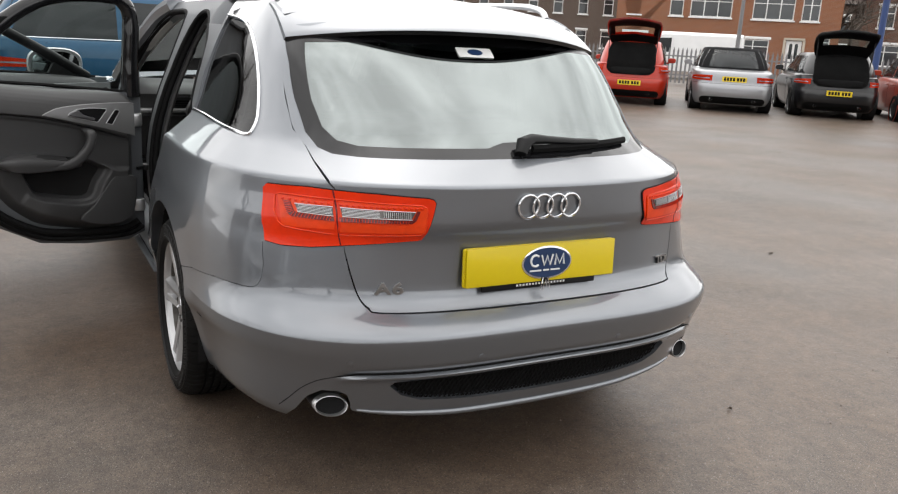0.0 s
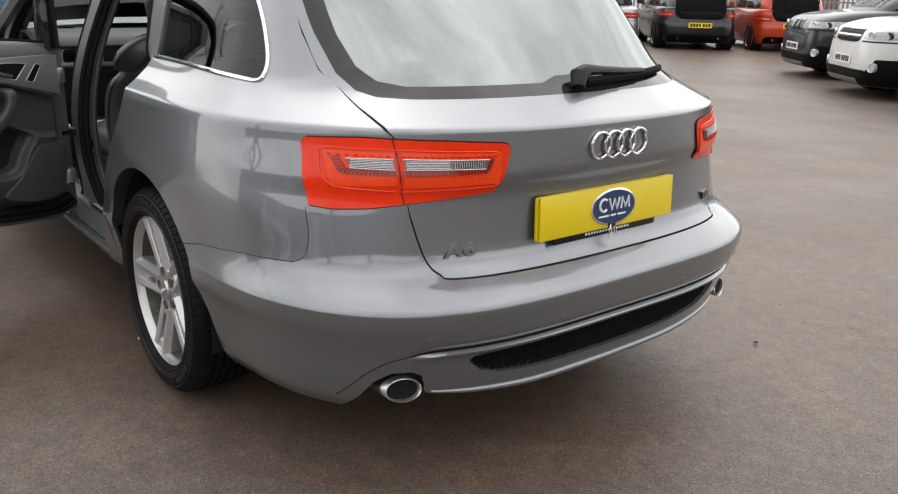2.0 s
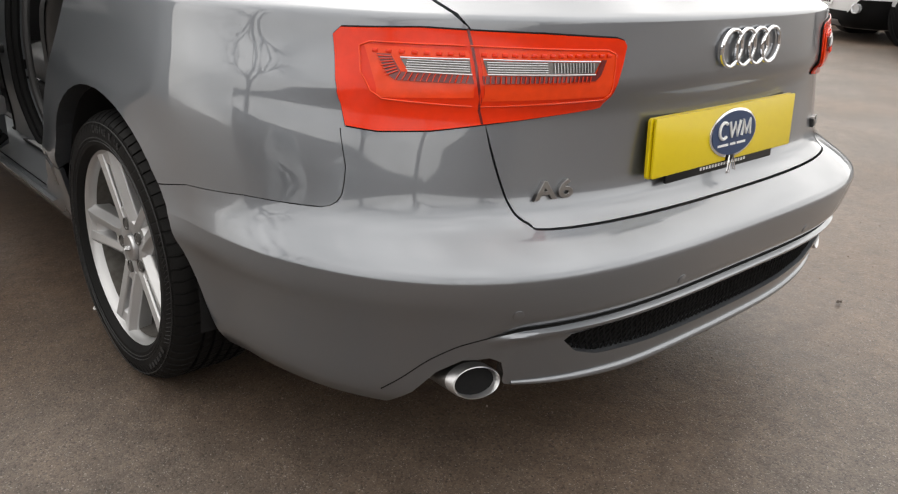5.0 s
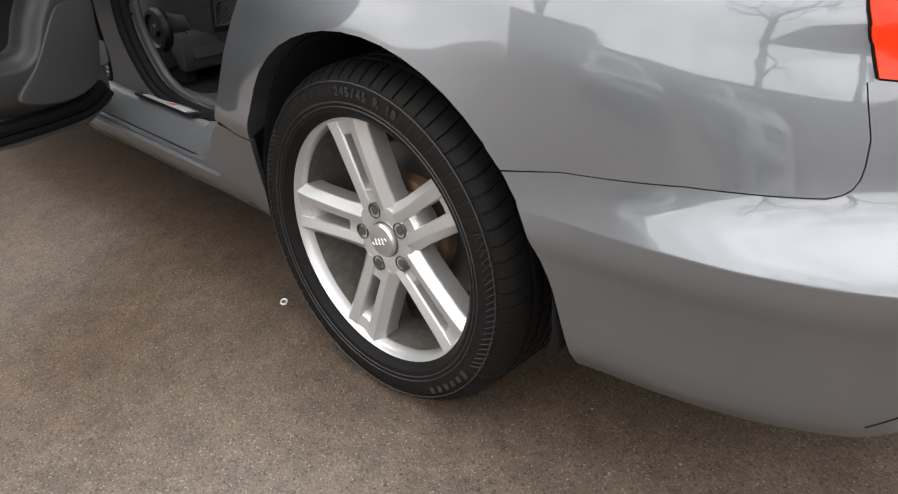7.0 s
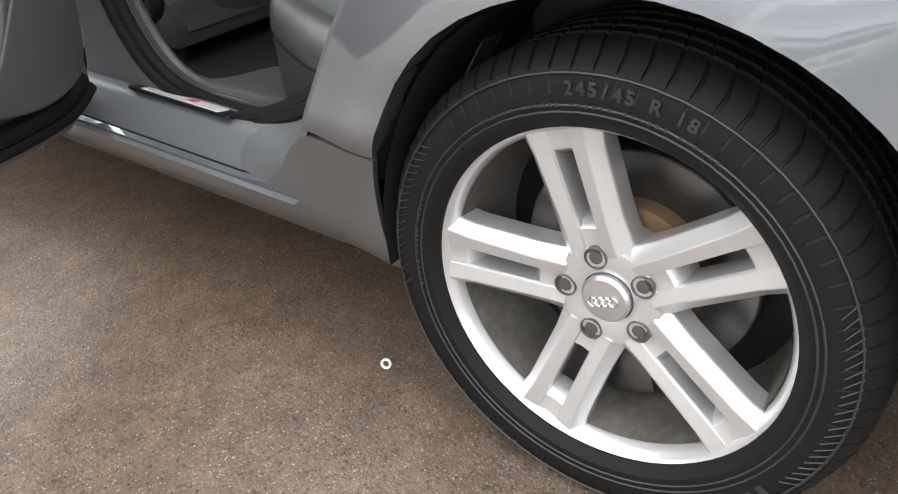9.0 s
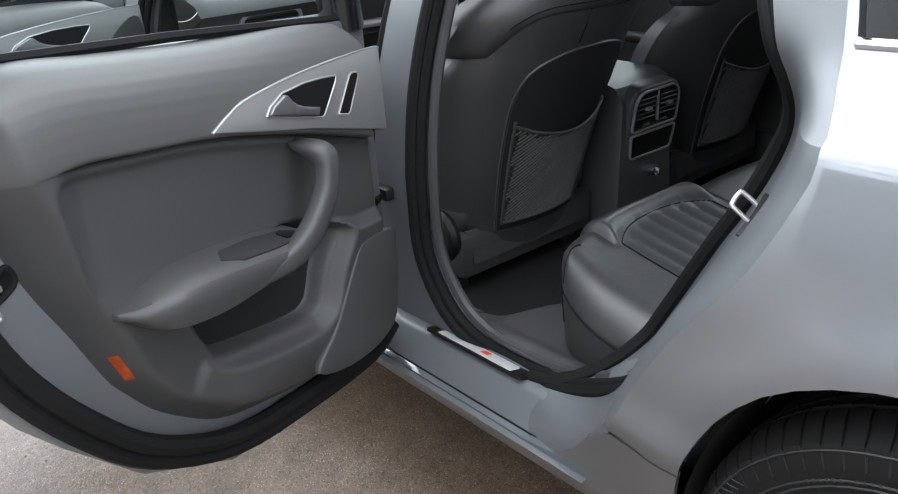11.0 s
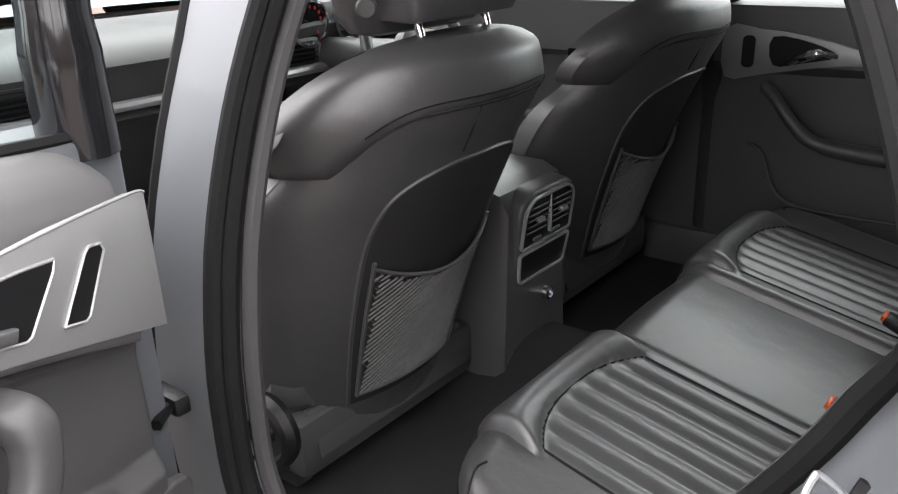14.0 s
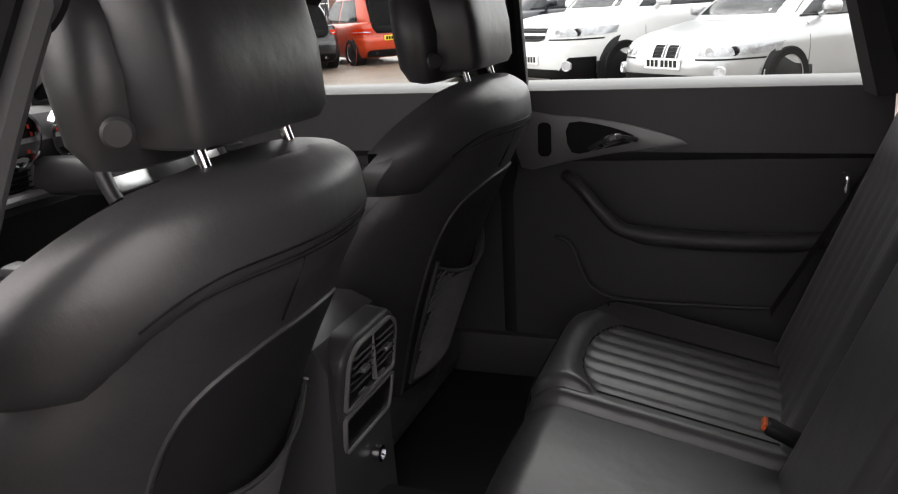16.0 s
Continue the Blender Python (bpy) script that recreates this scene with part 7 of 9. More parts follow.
    pane = [(s * k, z) for s, z, r in fr]
    bm.faces.new([bm.verts.new((s, -0.085, z)) for s, z in pane])
    gl = part("window_pane", bm, CAR_GLASS, door, "raised green-tinted side window")
    gl.visible_shadow = False
    bm = bmesh.new()
    tube(bm, [(0.02 * k, -0.070, belt0 + 0.002), (0.40 * k, -0.068, belt0 + (belt1 - belt0) * 0.60 + 0.004), (0.72 * k, -0.068, belt1 + 0.004)], 0.008, 6)
    part("belt_seal", bm, RUBBER, door)
    return door


open_door("rear_door", "open silver-grey rear door with charcoal trim", (-0.851, 2.099, 0), 200, 1.0, 0.982, 1.036, True)
front_door = open_door("front_door", "open silver-grey front door with its wing mirror", (-0.885, 3.205, 0), 205, 1.28, 0.975, 1.02, False)
bm = bmesh.new()
slab(bm, [(0.02, 0.95), (0.30, 0.965), (0.24, 1.08)], 0.02, flat(Matrix.Identity(4), -0.09), 0.003)
part("mirror_triangle", bm, BLACK_PLASTIC, front_door)
mirror_at = Matrix.Translation((0.185, -0.20, 1.035)) @ Matrix.Rotation(radians(-19), 4, "Z") @ Matrix.Scale(1.15, 4)
bm = bmesh.new()
rings(bm, [[mirror_at @ Vector((x, y, z)) for x, z in squircle(w, h, 2.8, 28)] for y, w, h in ((0.045, 0.20, 0.115), (0.05, 0.235, 0.150), (0.03, 0.245, 0.160), (-0.03, 0.225, 0.145), (-0.07, 0.16, 0.10), (-0.08, 0.08, 0.05))], True, True)
housing = part("mirror_housing", bm, SATIN, front_door, "silver wing mirror")
bm = bmesh.new()
slab(bm, squircle(0.205, 0.125, 2.8, 28), 0.002, mirror_at @ Matrix.Translation((0, 0.052, 0)) @ Matrix(((1, 0, 0, 0), (0, 0, 1, 0), (0, 1, 0, 0), (0, 0, 0, 1))))
part("mirror_glass", bm, surface("mirror", (0.9, 0.9, 0.9), 0.01, metal=1.0, vary=0.0), housing, "mirror glass")
bm = bmesh.new()
tube(bm, [(0.11, -0.10, 0.985), (0.14, -0.19, 1.0)], 0.026, 8)
part("mirror_arm", bm, BLACK_PLASTIC, front_door)
# ---------------------------------------------------------------- the yard
def asphalt():
    """Damp tarmac: brown and grey patches, blotches, chippings of many tints with a real relief, wetter in places."""
    m = bpy.data.materials.new("damp_asphalt")
    m.use_nodes = True
    n, l = m.node_tree.nodes, m.node_tree.links
    b = n["Principled BSDF"]
    co = n.new("ShaderNodeTexCoord")

    def noise_of(scale, detail, rough=0.55):
        t = n.new("ShaderNodeTexNoise")
        t.inputs["Scale"].default_value, t.inputs["Detail"].default_value, t.inputs["Roughness"].default_value = scale, detail, rough
        l.new(co.outputs["Object"], t.inputs["Vector"])
        return t.outputs["Fac"]

    def span(source, a, c, lo, hi):
        t = n.new("ShaderNodeMapRange")
        for key, value in (("From Min", a), ("From Max", c), ("To Min", lo), ("To Max", hi)):
            t.inputs[key].default_value = value
        l.new(source, t.inputs["Value"])
        return t.outputs[0]

    def mixed(kind, factor, a, c):
        t = n.new("ShaderNodeMix")
        t.data_type, t.blend_type = "RGBA", kind
        for socket, value in ((t.inputs["Factor"], factor), (t.inputs["A"], a), (t.inputs["B"], c)):
            if isinstance(value, bpy.types.NodeSocket):
                l.new(value, socket)
            else:
                socket.default_value = value
        return t.outputs["Result"]
    patch = span(noise_of(0.42, 5.0), 0.40, 0.60, 0.0, 1.0)
    colour = mixed("MIX", patch, (0.072, 0.0480, 0.0320, 1), (0.066, 0.0520, 0.0420, 1))
    colour = mixed("MULTIPLY", 1.0, colour, span(noise_of(1.9, 9.0, 0.68), 0.32, 0.68, 0.78, 1.24))
    colour = mixed("MULTIPLY", 1.0, colour, span(noise_of(14.0, 6.0, 0.7), 0.30, 0.70, 0.68, 1.32))
    stone, grit = n.new("ShaderNodeTexVoronoi"), n.new("ShaderNodeTexVoronoi")
    stone.inputs["Scale"].default_value, grit.inputs["Scale"].default_value = 230.0, 420.0
    for t in (stone, grit):
        l.new(co.outputs["Object"], t.inputs["Vector"])
    tint = n.new("ShaderNodeHueSaturation")
    tint.inputs["Saturation"].default_value, tint.inputs["Value"].default_value = 0.22, 1.0
    l.new(stone.outputs["Color"], tint.inputs["Color"])
    bright = n.new("ShaderNodeRGBToBW")
    l.new(tint.outputs["Color"], bright.inputs[0])
    colour = mixed("MULTIPLY", 1.0, colour, span(bright.outputs[0], 0.2, 0.85, 0.52, 1.50))
    pale = n.new("ShaderNodeRGBToBW")
    l.new(grit.outputs["Color"], pale.inputs[0])
    colour = mixed("ADD", 1.0, colour, span(pale.outputs[0], 0.80, 0.95, 0.0, 0.16))
    l.new(colour, b.inputs["Base Color"])
    l.new(span(noise_of(0.5, 6.0), 0.38, 0.62, 0.43, 0.53), b.inputs["Roughness"])
    first, second = n.new("ShaderNodeBump"), n.new("ShaderNodeBump")
    first.inputs["Strength"].default_value, first.inputs["Distance"].default_value = 0.45, 0.0015
    second.inputs["Strength"].default_value, second.inputs["Distance"].default_value = 0.35, 0.005
    first.invert = True
    l.new(stone.outputs["Distance"], first.inputs["Height"])
    l.new(noise_of(34.0, 4.0), second.inputs["Height"])
    l.new(second.outputs[0], first.inputs["Normal"])
    l.new(first.outputs[0], b.inputs["Normal"])
    return m


bm = bmesh.new()
bmesh.ops.create_grid(bm, x_segments=2, y_segments=2, size=1500)
alone("ground", bm, asphalt(), "damp brown-grey asphalt yard", "ground", kind="structure")

# row of parked cars: along N across their noses, H ahead of them
N, H = Vector((0.743, -0.669, 0)), Vector((0.669, 0.743, 0))
PLATE_Y = surface("yellow_reflective", (0.75, 0.55, 0.02), 0.35)
PLATE_W = surface("white_reflective", (0.75, 0.75, 0.75), 0.35)
LAMP_CLEAR = surface("headlamp_glass", (0.55, 0.56, 0.58), 0.12, metal=0.5, vary=0.4, scale=12, coat=1.0)


def car_paint(name, c, metal=0.3):
    return surface(name, c, 0.34, metal=metal, vary=0.04, coat=0.6, spec=0.35, fine=500)


def car_wheel(parent, x, y, r, alloy):
    side = 1 if x > 0 else -1
    m = Matrix.Translation((x, y, r)) @ Matrix.Rotation(radians(90 * side), 4, "Y")
    bm = bmesh.new()
    lathe(bm, [(r * 0.68, -0.10), (r * 0.92, -0.105), (r, -0.08), (r, 0.08), (r * 0.92, 0.105), (r * 0.68, 0.10), (r * 0.68, -0.10)], 36, m)
    tyre = part("tyre", bm, TYRE, parent)
    bm = bmesh.new()
    lathe(bm, [(r * 0.60, -0.08), (r * 0.64, 0.08), (r * 0.69, 0.100), (r * 0.69, 0.07), (r * 0.66, -0.09)], 36, m)
    lathe(bm, [(r * 0.15, 0.03), (r * 0.15, 0.075), (0.0001, 0.08)], 16, m)
    for k in range(10):
        a = k * math.tau / 10 + (0.10 if k % 2 else -0.10)
        box(bm, m @ Vector((r * 0.40 * math.cos(a), r * 0.40 * math.sin(a), 0.065)), (0.03, r * 0.54, 0.03), 0.006, (m @ Matrix.Rotation(a - math.pi / 2, 4, "Z")).to_3x3().to_4x4() @ Matrix(((0, 0, 1, 0), (0, 1, 0, 0), (1, 0, 0, 0), (0, 0, 0, 1))) @ Matrix.Rotation(radians(90), 4, "Y"))
    part("rim", bm, alloy, tyre)
    bm = bmesh.new()
    lathe(bm, [(r * 0.60, -0.01), (0.0001, -0.012)], 24, m)
    part("brake_disc", bm, BLACK_PLASTIC, tyre)


def parked_car(name, label, at, rz, paint, L=4.25, Wd=1.78, Hh=1.45, belt=0.92, nose=0.80, bonnet=1.05, rear="hatch", boot_open=False, soft_top=None, clad=None, r=0.315, face="wide", plate_z=0.58, lamp_z=(0.66, 0.80), wide_lamp=0.60):
    """A parked car: body, greenhouse, windows, lamps, grille, plates and wheels. y ahead, from -L/2 to L/2."""
    car = thing(name, label, "car", at, rz, "parked cars")
    w, y0, y1 = Wd / 2, -L / 2, L / 2
    ax_f, ax_r = y1 - 0.20 * L, y0 + 0.185 * L
    deck = 0.78 if rear == "boot" else 0.16
    half_w = curve_of((0.16, w * 0.90), (0.24, w * 0.955), (0.45, w * 0.99), (0.62, w), (belt - 0.14, w * 0.985), (belt - 0.03, w * 0.945), (belt, w * 0.90))
    front_y = curve_of((0.16, y1 - 0.10), (0.24, y1 - 0.02), (0.45, y1), (nose - 0.22, y1 - 0.03), (nose - 0.10, y1 - 0.09), (nose - 0.02, y1 - 0.28), (nose + 0.04, y1 - 0.62), (belt - 0.005, y1 - bonnet), (belt, y1 - bonnet - 0.02))
    rear_y = curve_of((0.16, y0 + 0.14), (0.26, y0 + 0.05), (0.42, y0), (0.56, y0 + 0.005), (0.62, y0 + 0.05), (belt - 0.12, y0 + 0.075), (belt - 0.05, y0 + (0.13 if rear == "boot" else 0.10)), (belt - 0.015, y0 + deck * 0.6), (belt, y0 + deck))
    P = 6.0

    def ring_pt(z, a, off=0.0):
        """A point of the body at a height, at an angle from its right side over the nose."""
        hw, f, b = half_w(z) + off, front_y(z) + off, rear_y(z) - off
        c, q = math.cos(a), math.sin(a)
        return Vector((hw * abs(c) ** (2 / P) * (1 if c >= 0 else -1), (f + b) / 2 + (f - b) / 2 * abs(q) ** (2 / P) * (1 if q >= 0 else -1), z))

    def side_x(y, z):
        f, b = front_y(z), rear_y(z)
        return half_w(z) * max(1 - abs((2 * y - f - b) / (f - b)) ** P, 0) ** (1 / P)

    def angle(x, end):
        """The angle at which the nose (end 1) or the tail (end -1) is the share x of the half width to the side."""
        return end * math.acos(min(abs(x), 1.0) ** (P / 2)) if x >= 0 else end * (math.pi - math.acos(min(abs(x), 1.0) ** (P / 2)))

    def patch(name_, material, z0, z1, a0, a1, off, parent=car, n=14, thick=0.02, shape=None, label_=""):
        """A raised piece of the body between two heights and two angles; shape(t) narrows it along its length."""
        bm = bmesh.new()
        rows = []
        for k in range(n + 1):
            t = k / n
            lo, hi = shape(t) if shape else (0.0, 1.0)
            rows.append([ring_pt(z0 + (z1 - z0) * (lo + (hi - lo) * g), a0 + (a1 - a0) * t, off) for g in (0, 0.25, 0.5, 0.75, 1)])
        rings(bm, rows, False, False)
        bmesh.ops.solidify(bm, geom=bm.faces[:], thickness=thick)
        bmesh.ops.recalc_face_normals(bm, faces=bm.faces)
        return part(name_, bm, material, parent, label_)
    levels = sorted(set([0.16, 0.19, 0.24, 0.30, 0.36, 0.42, 0.45, 0.50, 0.54, 0.58, 0.62] + [0.62 + (belt - 0.62) * k / 12 for k in range(13)] + [belt - 0.04, belt - 0.02, belt - 0.008, belt - 0.003]))
    bm = bmesh.new()
    rows = [[ring_pt(z, k * math.tau / 72) for k in range(72)] for z in levels]
    mid = (front_y(belt) + rear_y(belt)) / 2
    rows.append([Vector((q.x * 0.5, mid + (q.y - mid) * 0.5, belt + 0.012)) for q in rows[-1]])
    rings(bm, rows, True, True)
    body = part("body", bm, paint, car, "", 50)
    # greenhouse
    gy0, gy1 = y0 + (0.11 if rear == "hatch" else 0.70), y1 - bonnet + 0.10
    ry0, ry1 = gy0 + (0.34 if rear == "hatch" else 0.52), gy1 - 0.80
    rise = lambda z: min(max((z - belt + 0.02) / (Hh - 0.03 - belt + 0.02), 0), 1)
    g_w = lambda z: w * (0.905 - 0.20 * rise(z) ** 1.4)
    g_f = lambda z: gy1 + (ry1 - gy1) * rise(z) ** 1.15
    g_b = lambda z: gy0 + (ry0 - gy0) * rise(z) ** 1.3

    def green(z, a, off=0.0):
        hw, f, b = g_w(z) + off, g_f(z) + off, g_b(z) - off
        c, q = math.cos(a), math.sin(a)
        return Vector((hw * abs(c) ** (2 / 5) * (1 if c >= 0 else -1), (f + b) / 2 + (f - b) / 2 * abs(q) ** (2 / 5) * (1 if q >= 0 else -1), z))
    zs = [belt - 0.02 + (Hh - 0.03 - belt + 0.02) * k / 10 for k in range(11)]
    bm = bmesh.new()
    rows = [[green(z, k * math.tau / 56) for k in range(56)] for z in zs]
    mid = (ry0 + ry1) / 2
    for f, dz in ((0.96, 0.014), (0.86, 0.024), (0.60, 0.032), (0.2, 0.035)):
        rows.append([Vector((q.x * f, mid + (q.y - mid) * f, Hh - 0.03 + dz)) for q in rows[10]])
    rings(bm, rows, True, True)
    cabin = part("roof", bm, soft_top or paint, car, "", 50)
    z_a, z_b = belt + 0.015, Hh - 0.085

    def on_green(y, z, s):
        f, b = g_f(z), g_b(z)
        return Vector((s * (g_w(z) * max(1 - abs((2 * y - f - b) / (f - b)) ** 5, 0) ** 0.2 + 0.006), y, z))

    def on_screen(x, z, end):
        f, b = g_f(z), g_b(z)
        return Vector((x, (f + b) / 2 + end * ((f - b) / 2 * max(1 - abs(x / g_w(z)) ** 5, 0) ** 0.2 + 0.006), z))
    for s in (1, -1):
        cut = (gy0 + gy1) / 2 - 0.12
        for ya, yb in ((0.30, cut - 0.04), (cut + 0.04, -0.22)):
            bm = bmesh.new()
            rows = []
            for k in range(9):
                z = z_a + (z_b - z_a) * k / 8
                a = g_b(z) + ya if ya == 0.30 else ya
                b = g_f(z) + yb if yb == -0.22 else yb
                rows.append([on_green(a + (max(b, a + 0.02) - a) * j / 8, z, s) for j in range(9)])
            rings(bm, rows, False, False)
            bmesh.ops.solidify(bm, geom=bm.faces[:], thickness=0.008)
            part("side_window", bm, WINDOW_FAR, cabin)
        bm = bmesh.new()
        tube(bm, [on_green(g_b(z_a) + 0.22 + (g_f(z_a) - g_b(z_a) - 0.42) * k / 10, z_a - 0.012, s) for k in range(11)], 0.010, 6)
        part("belt_strip", bm, CHROME if face == "wide" and not boot_open else BLACK_PLASTIC, cabin)
    for end, nm in ((1, "windscreen"), (-1, "rear_screen")):
        if end < 0 and boot_open:
            continue
        bm = bmesh.new()
        rings(bm, [[on_screen(x * (g_w(z) - 0.11) / 4, z, end) for x in range(-4, 5)] for z in [z_a + 0.02 + (z_b - z_a) * k / 6 for k in range(7)]], False, False)
        bmesh.ops.solidify(bm, geom=bm.faces[:], thickness=0.008)
        part(nm, bm, WINDOW_FAR, cabin)
    # doors: shut lines, handles, mirrors
    for s in (1, -1):
        for y in (gy1 - 0.22, (gy0 + gy1) / 2 - 0.12, gy0 + 0.70):
            bm = bmesh.new()
            tube(bm, [Vector((s * side_x(y, z), y, z)) for z in (0.30, 0.42, 0.55, 0.68, 0.80, belt - 0.05)], 0.004, 4)
            part("shut_line", bm, BLACK_PLASTIC, body)
        for y in ((gy0 + gy1) / 2 + 0.02, gy0 + 0.86):
            bm = bmesh.new()
            x = side_x(y, belt - 0.15)
            tube(bm, [(s * (x + 0.004), y - 0.09, belt - 0.15), (s * (x + 0.026), y - 0.05, belt - 0.148), (s * (x + 0.026), y + 0.05, belt - 0.148), (s * (x + 0.004), y + 0.09, belt - 0.15)], 0.012, 6)
            part("handle", bm, paint, car)
        bm = bmesh.new()
        rings(bm, [[Vector((s * (w * 0.99 + 0.05 + a), gy1 - 0.46 + y, belt + 0.08 + b)) for a, b in squircle(0.2 * f, 0.13 * f, 3, 16)] for y, f in ((-0.04, 0.86), (-0.03, 0.96), (0.0, 1.0), (0.05, 0.85), (0.08, 0.4))], True, True)
        tube(bm, [(s * w * 0.90, gy1 - 0.44, belt), (s * (w + 0.02), gy1 - 0.45, belt + 0.05)], 0.025, 6)
        part("wing_mirror", bm, paint, car)
        # lamps that wrap round the corners
        flip_a = (lambda a: a) if s > 0 else (lambda a: math.pi - a)
        taper = lambda t: (0.0 + 0.10 * t, 1.0 - 0.25 * t * t)
        head = patch("headlamp", LAMP_CLEAR, nose - 0.235, nose - 0.105, flip_a(angle(0.52, 1)), flip_a(math.asin(0.30)), 0.006, shape=lambda t: (0.18 - 0.18 * t + 0.35 * t * t, 0.86 + 0.14 * t), thick=0.03)
        for x in (0.66, 0.86):
            bm = bmesh.new()
            q = ring_pt(nose - 0.165, flip_a(angle(x, 1)), 0.008)
            lathe(bm, [(0.046, -0.02), (0.046, 0.008), (0.038, 0.010), (0.034, 0.002), (0.0001, 0.0)], 18, Matrix.Translation(q) @ Matrix.Rotation(radians(-22 * s), 4, "Z") @ Matrix.Rotation(radians(-90), 4, "X"))
            part("lamp_lens", bm, BLACK_GLOSS if x > 0.7 else LAMP_CLEAR, head)
        patch("headlamp_edge", BLACK_PLASTIC, nose - 0.252, nose - 0.235, flip_a(angle(0.50, 1)), flip_a(math.asin(0.42)), 0.004, head, thick=0.015)
        tail = patch("tail_lamp", RED_LAMP, lamp_z[0], lamp_z[1], flip_a(angle(wide_lamp, -1)), flip_a(-math.asin(0.42)), 0.010, shape=taper, thick=0.03)
        patch("lamp_band", LAMP_CLEAR, lamp_z[0] + (lamp_z[1] - lamp_z[0]) * 0.36, lamp_z[0] + (lamp_z[1] - lamp_z[0]) * 0.50, flip_a(angle(wide_lamp + 0.05, -1)), flip_a(angle(0.97, -1)), 0.016, tail, thick=0.01)
        bm = bmesh.new()
        q = ring_pt(0.40, flip_a(angle(0.80, 1)), 0.03)
        lathe(bm, [(0.062, -0.03), (0.062, 0.012), (0.050, 0.014), (0.044, 0.004), (0.0001, 0.002)], 20, Matrix.Translation(q) @ Matrix.Rotation(radians(-25 * s), 4, "Z") @ Matrix.Rotation(radians(-90), 4, "X"))
        part("fog_lamp", bm, LAMP_CLEAR, car)
        for y in (ax_f, ax_r):
            x = side_x(y, r + 0.1)
            turn = Matrix.Translation((s * (x - 0.03), y, r + 0.012)) @ Matrix.Rotation(radians(90 * s), 4, "Y")
            bm = bmesh.new()
            lathe(bm, [(r * 1.15, -0.22), (r * 1.15, 0.028), (r * 1.12, 0.034), (0.0001, 0.034)], 40, turn)
            part("wheel_arch", bm, BLACK_PLASTIC, car, "dark wheel arch")
            car_wheel(car, s * (x - 0.085), y, r, ALLOY)
            bm = bmesh.new()
            big = r * (1.24 if clad else 1.16)
            tube(bm, [turn @ Vector((-big * math.sin(a), big * math.cos(a) * -1, 0.034)) for a in [math.pi * (k / 24 * 1.14 - 0.07) for k in range(25)]], 0.045 if clad else 0.010, 6, flat=0.6)
            part("arch_edge", bm, clad or paint, car)
    # nose: grille, bumper, plate
    wg = 0.30 if face == "kidney" else 0.42
    for a0, a1 in (((0.025, 0.20), (-0.20, -0.025)) if face == "kidney" else ((-wg, wg),)):
        gr = patch("grille", BLACK_PLASTIC, nose - 0.265, nose - 0.095, angle(a0, 1), angle(a1, 1), 0.006, n=10, shape=lambda t: (0.25 * (2 * t - 1) ** 2 if face != "kidney" else 0.0, 1.0), thick=0.03)
        patch("grille_rim", CHROME, nose - 0.105, nose - 0.085, angle(a0, 1), angle(a1, 1), 0.014, gr, n=10)
        if face == "kidney":
            for a in (a0, a1):
                patch("grille_rim", CHROME, nose - 0.265, nose - 0.09, angle(a - 0.008, 1), angle(a + 0.008, 1), 0.014, gr, n=2)
        else:
            patch("grille_bar", CHROME, nose - 0.190, nose - 0.165, angle(a0, 1), angle(a1, 1), 0.012, gr, n=10)
        for k in range(4):
            patch("grille_slat", BLACK_GLOSS, nose - 0.245 + 0.036 * k, nose - 0.237 + 0.036 * k, angle(a0 * 0.94, 1), angle(a1 * 0.94, 1), 0.011, gr, n=8, thick=0.008)
    side = math.asin(0.50)
    if clad:
        patch("front_cladding", clad, 0.165, 0.50, side, math.pi - side, 0.012, n=40, shape=lambda t: (0.0, 0.52 + 0.48 * min(max((abs(2 * t - 1) - 0.34) / 0.2, 0), 1)), label_="dark plastic lower bumper")
        patch("skid_plate", SATIN, 0.175, 0.25, angle(0.56, 1), angle(-0.56, 1), 0.028, n=20)
        for a, b in ((side, -side), (math.pi - side, math.pi + side)):
            patch("sill_cladding", clad, 0.165, 0.30, a, b, 0.010, n=20)
    patch("front_intake", BLACK_PLASTIC, 0.27, 0.36, angle(0.70, 1), angle(-0.70, 1), 0.016, n=20, shape=lambda t: (0.25 * (2 * t - 1) ** 2, 1.0))
    # tail: bumper line, valance, pipes, plate
    patch("rear_valance", BLACK_PLASTIC, 0.18, 0.335, angle(0.80, -1), angle(-0.80, -1), 0.008, n=24, shape=lambda t: (0.0, 1.0 - 0.45 * (2 * t - 1) ** 6))
    patch("bumper_line", BLACK_PLASTIC, 0.612, 0.618, angle(0.96, -1), angle(-0.96, -1), 0.003, n=24, thick=0.008)
    for s in (-1, 1):
        bm = bmesh.new()
        lathe(bm, [(0.030, -0.12), (0.034, 0.0), (0.030, 0.004), (0.027, -0.06), (0.0001, -0.062)], 18, Matrix.Translation((s * 0.50 * w, rear_y(0.27) - 0.012, 0.262)) @ Matrix.Rotation(radians(90), 4, "X"))
        part("tail_pipe", bm, CHROME, car)
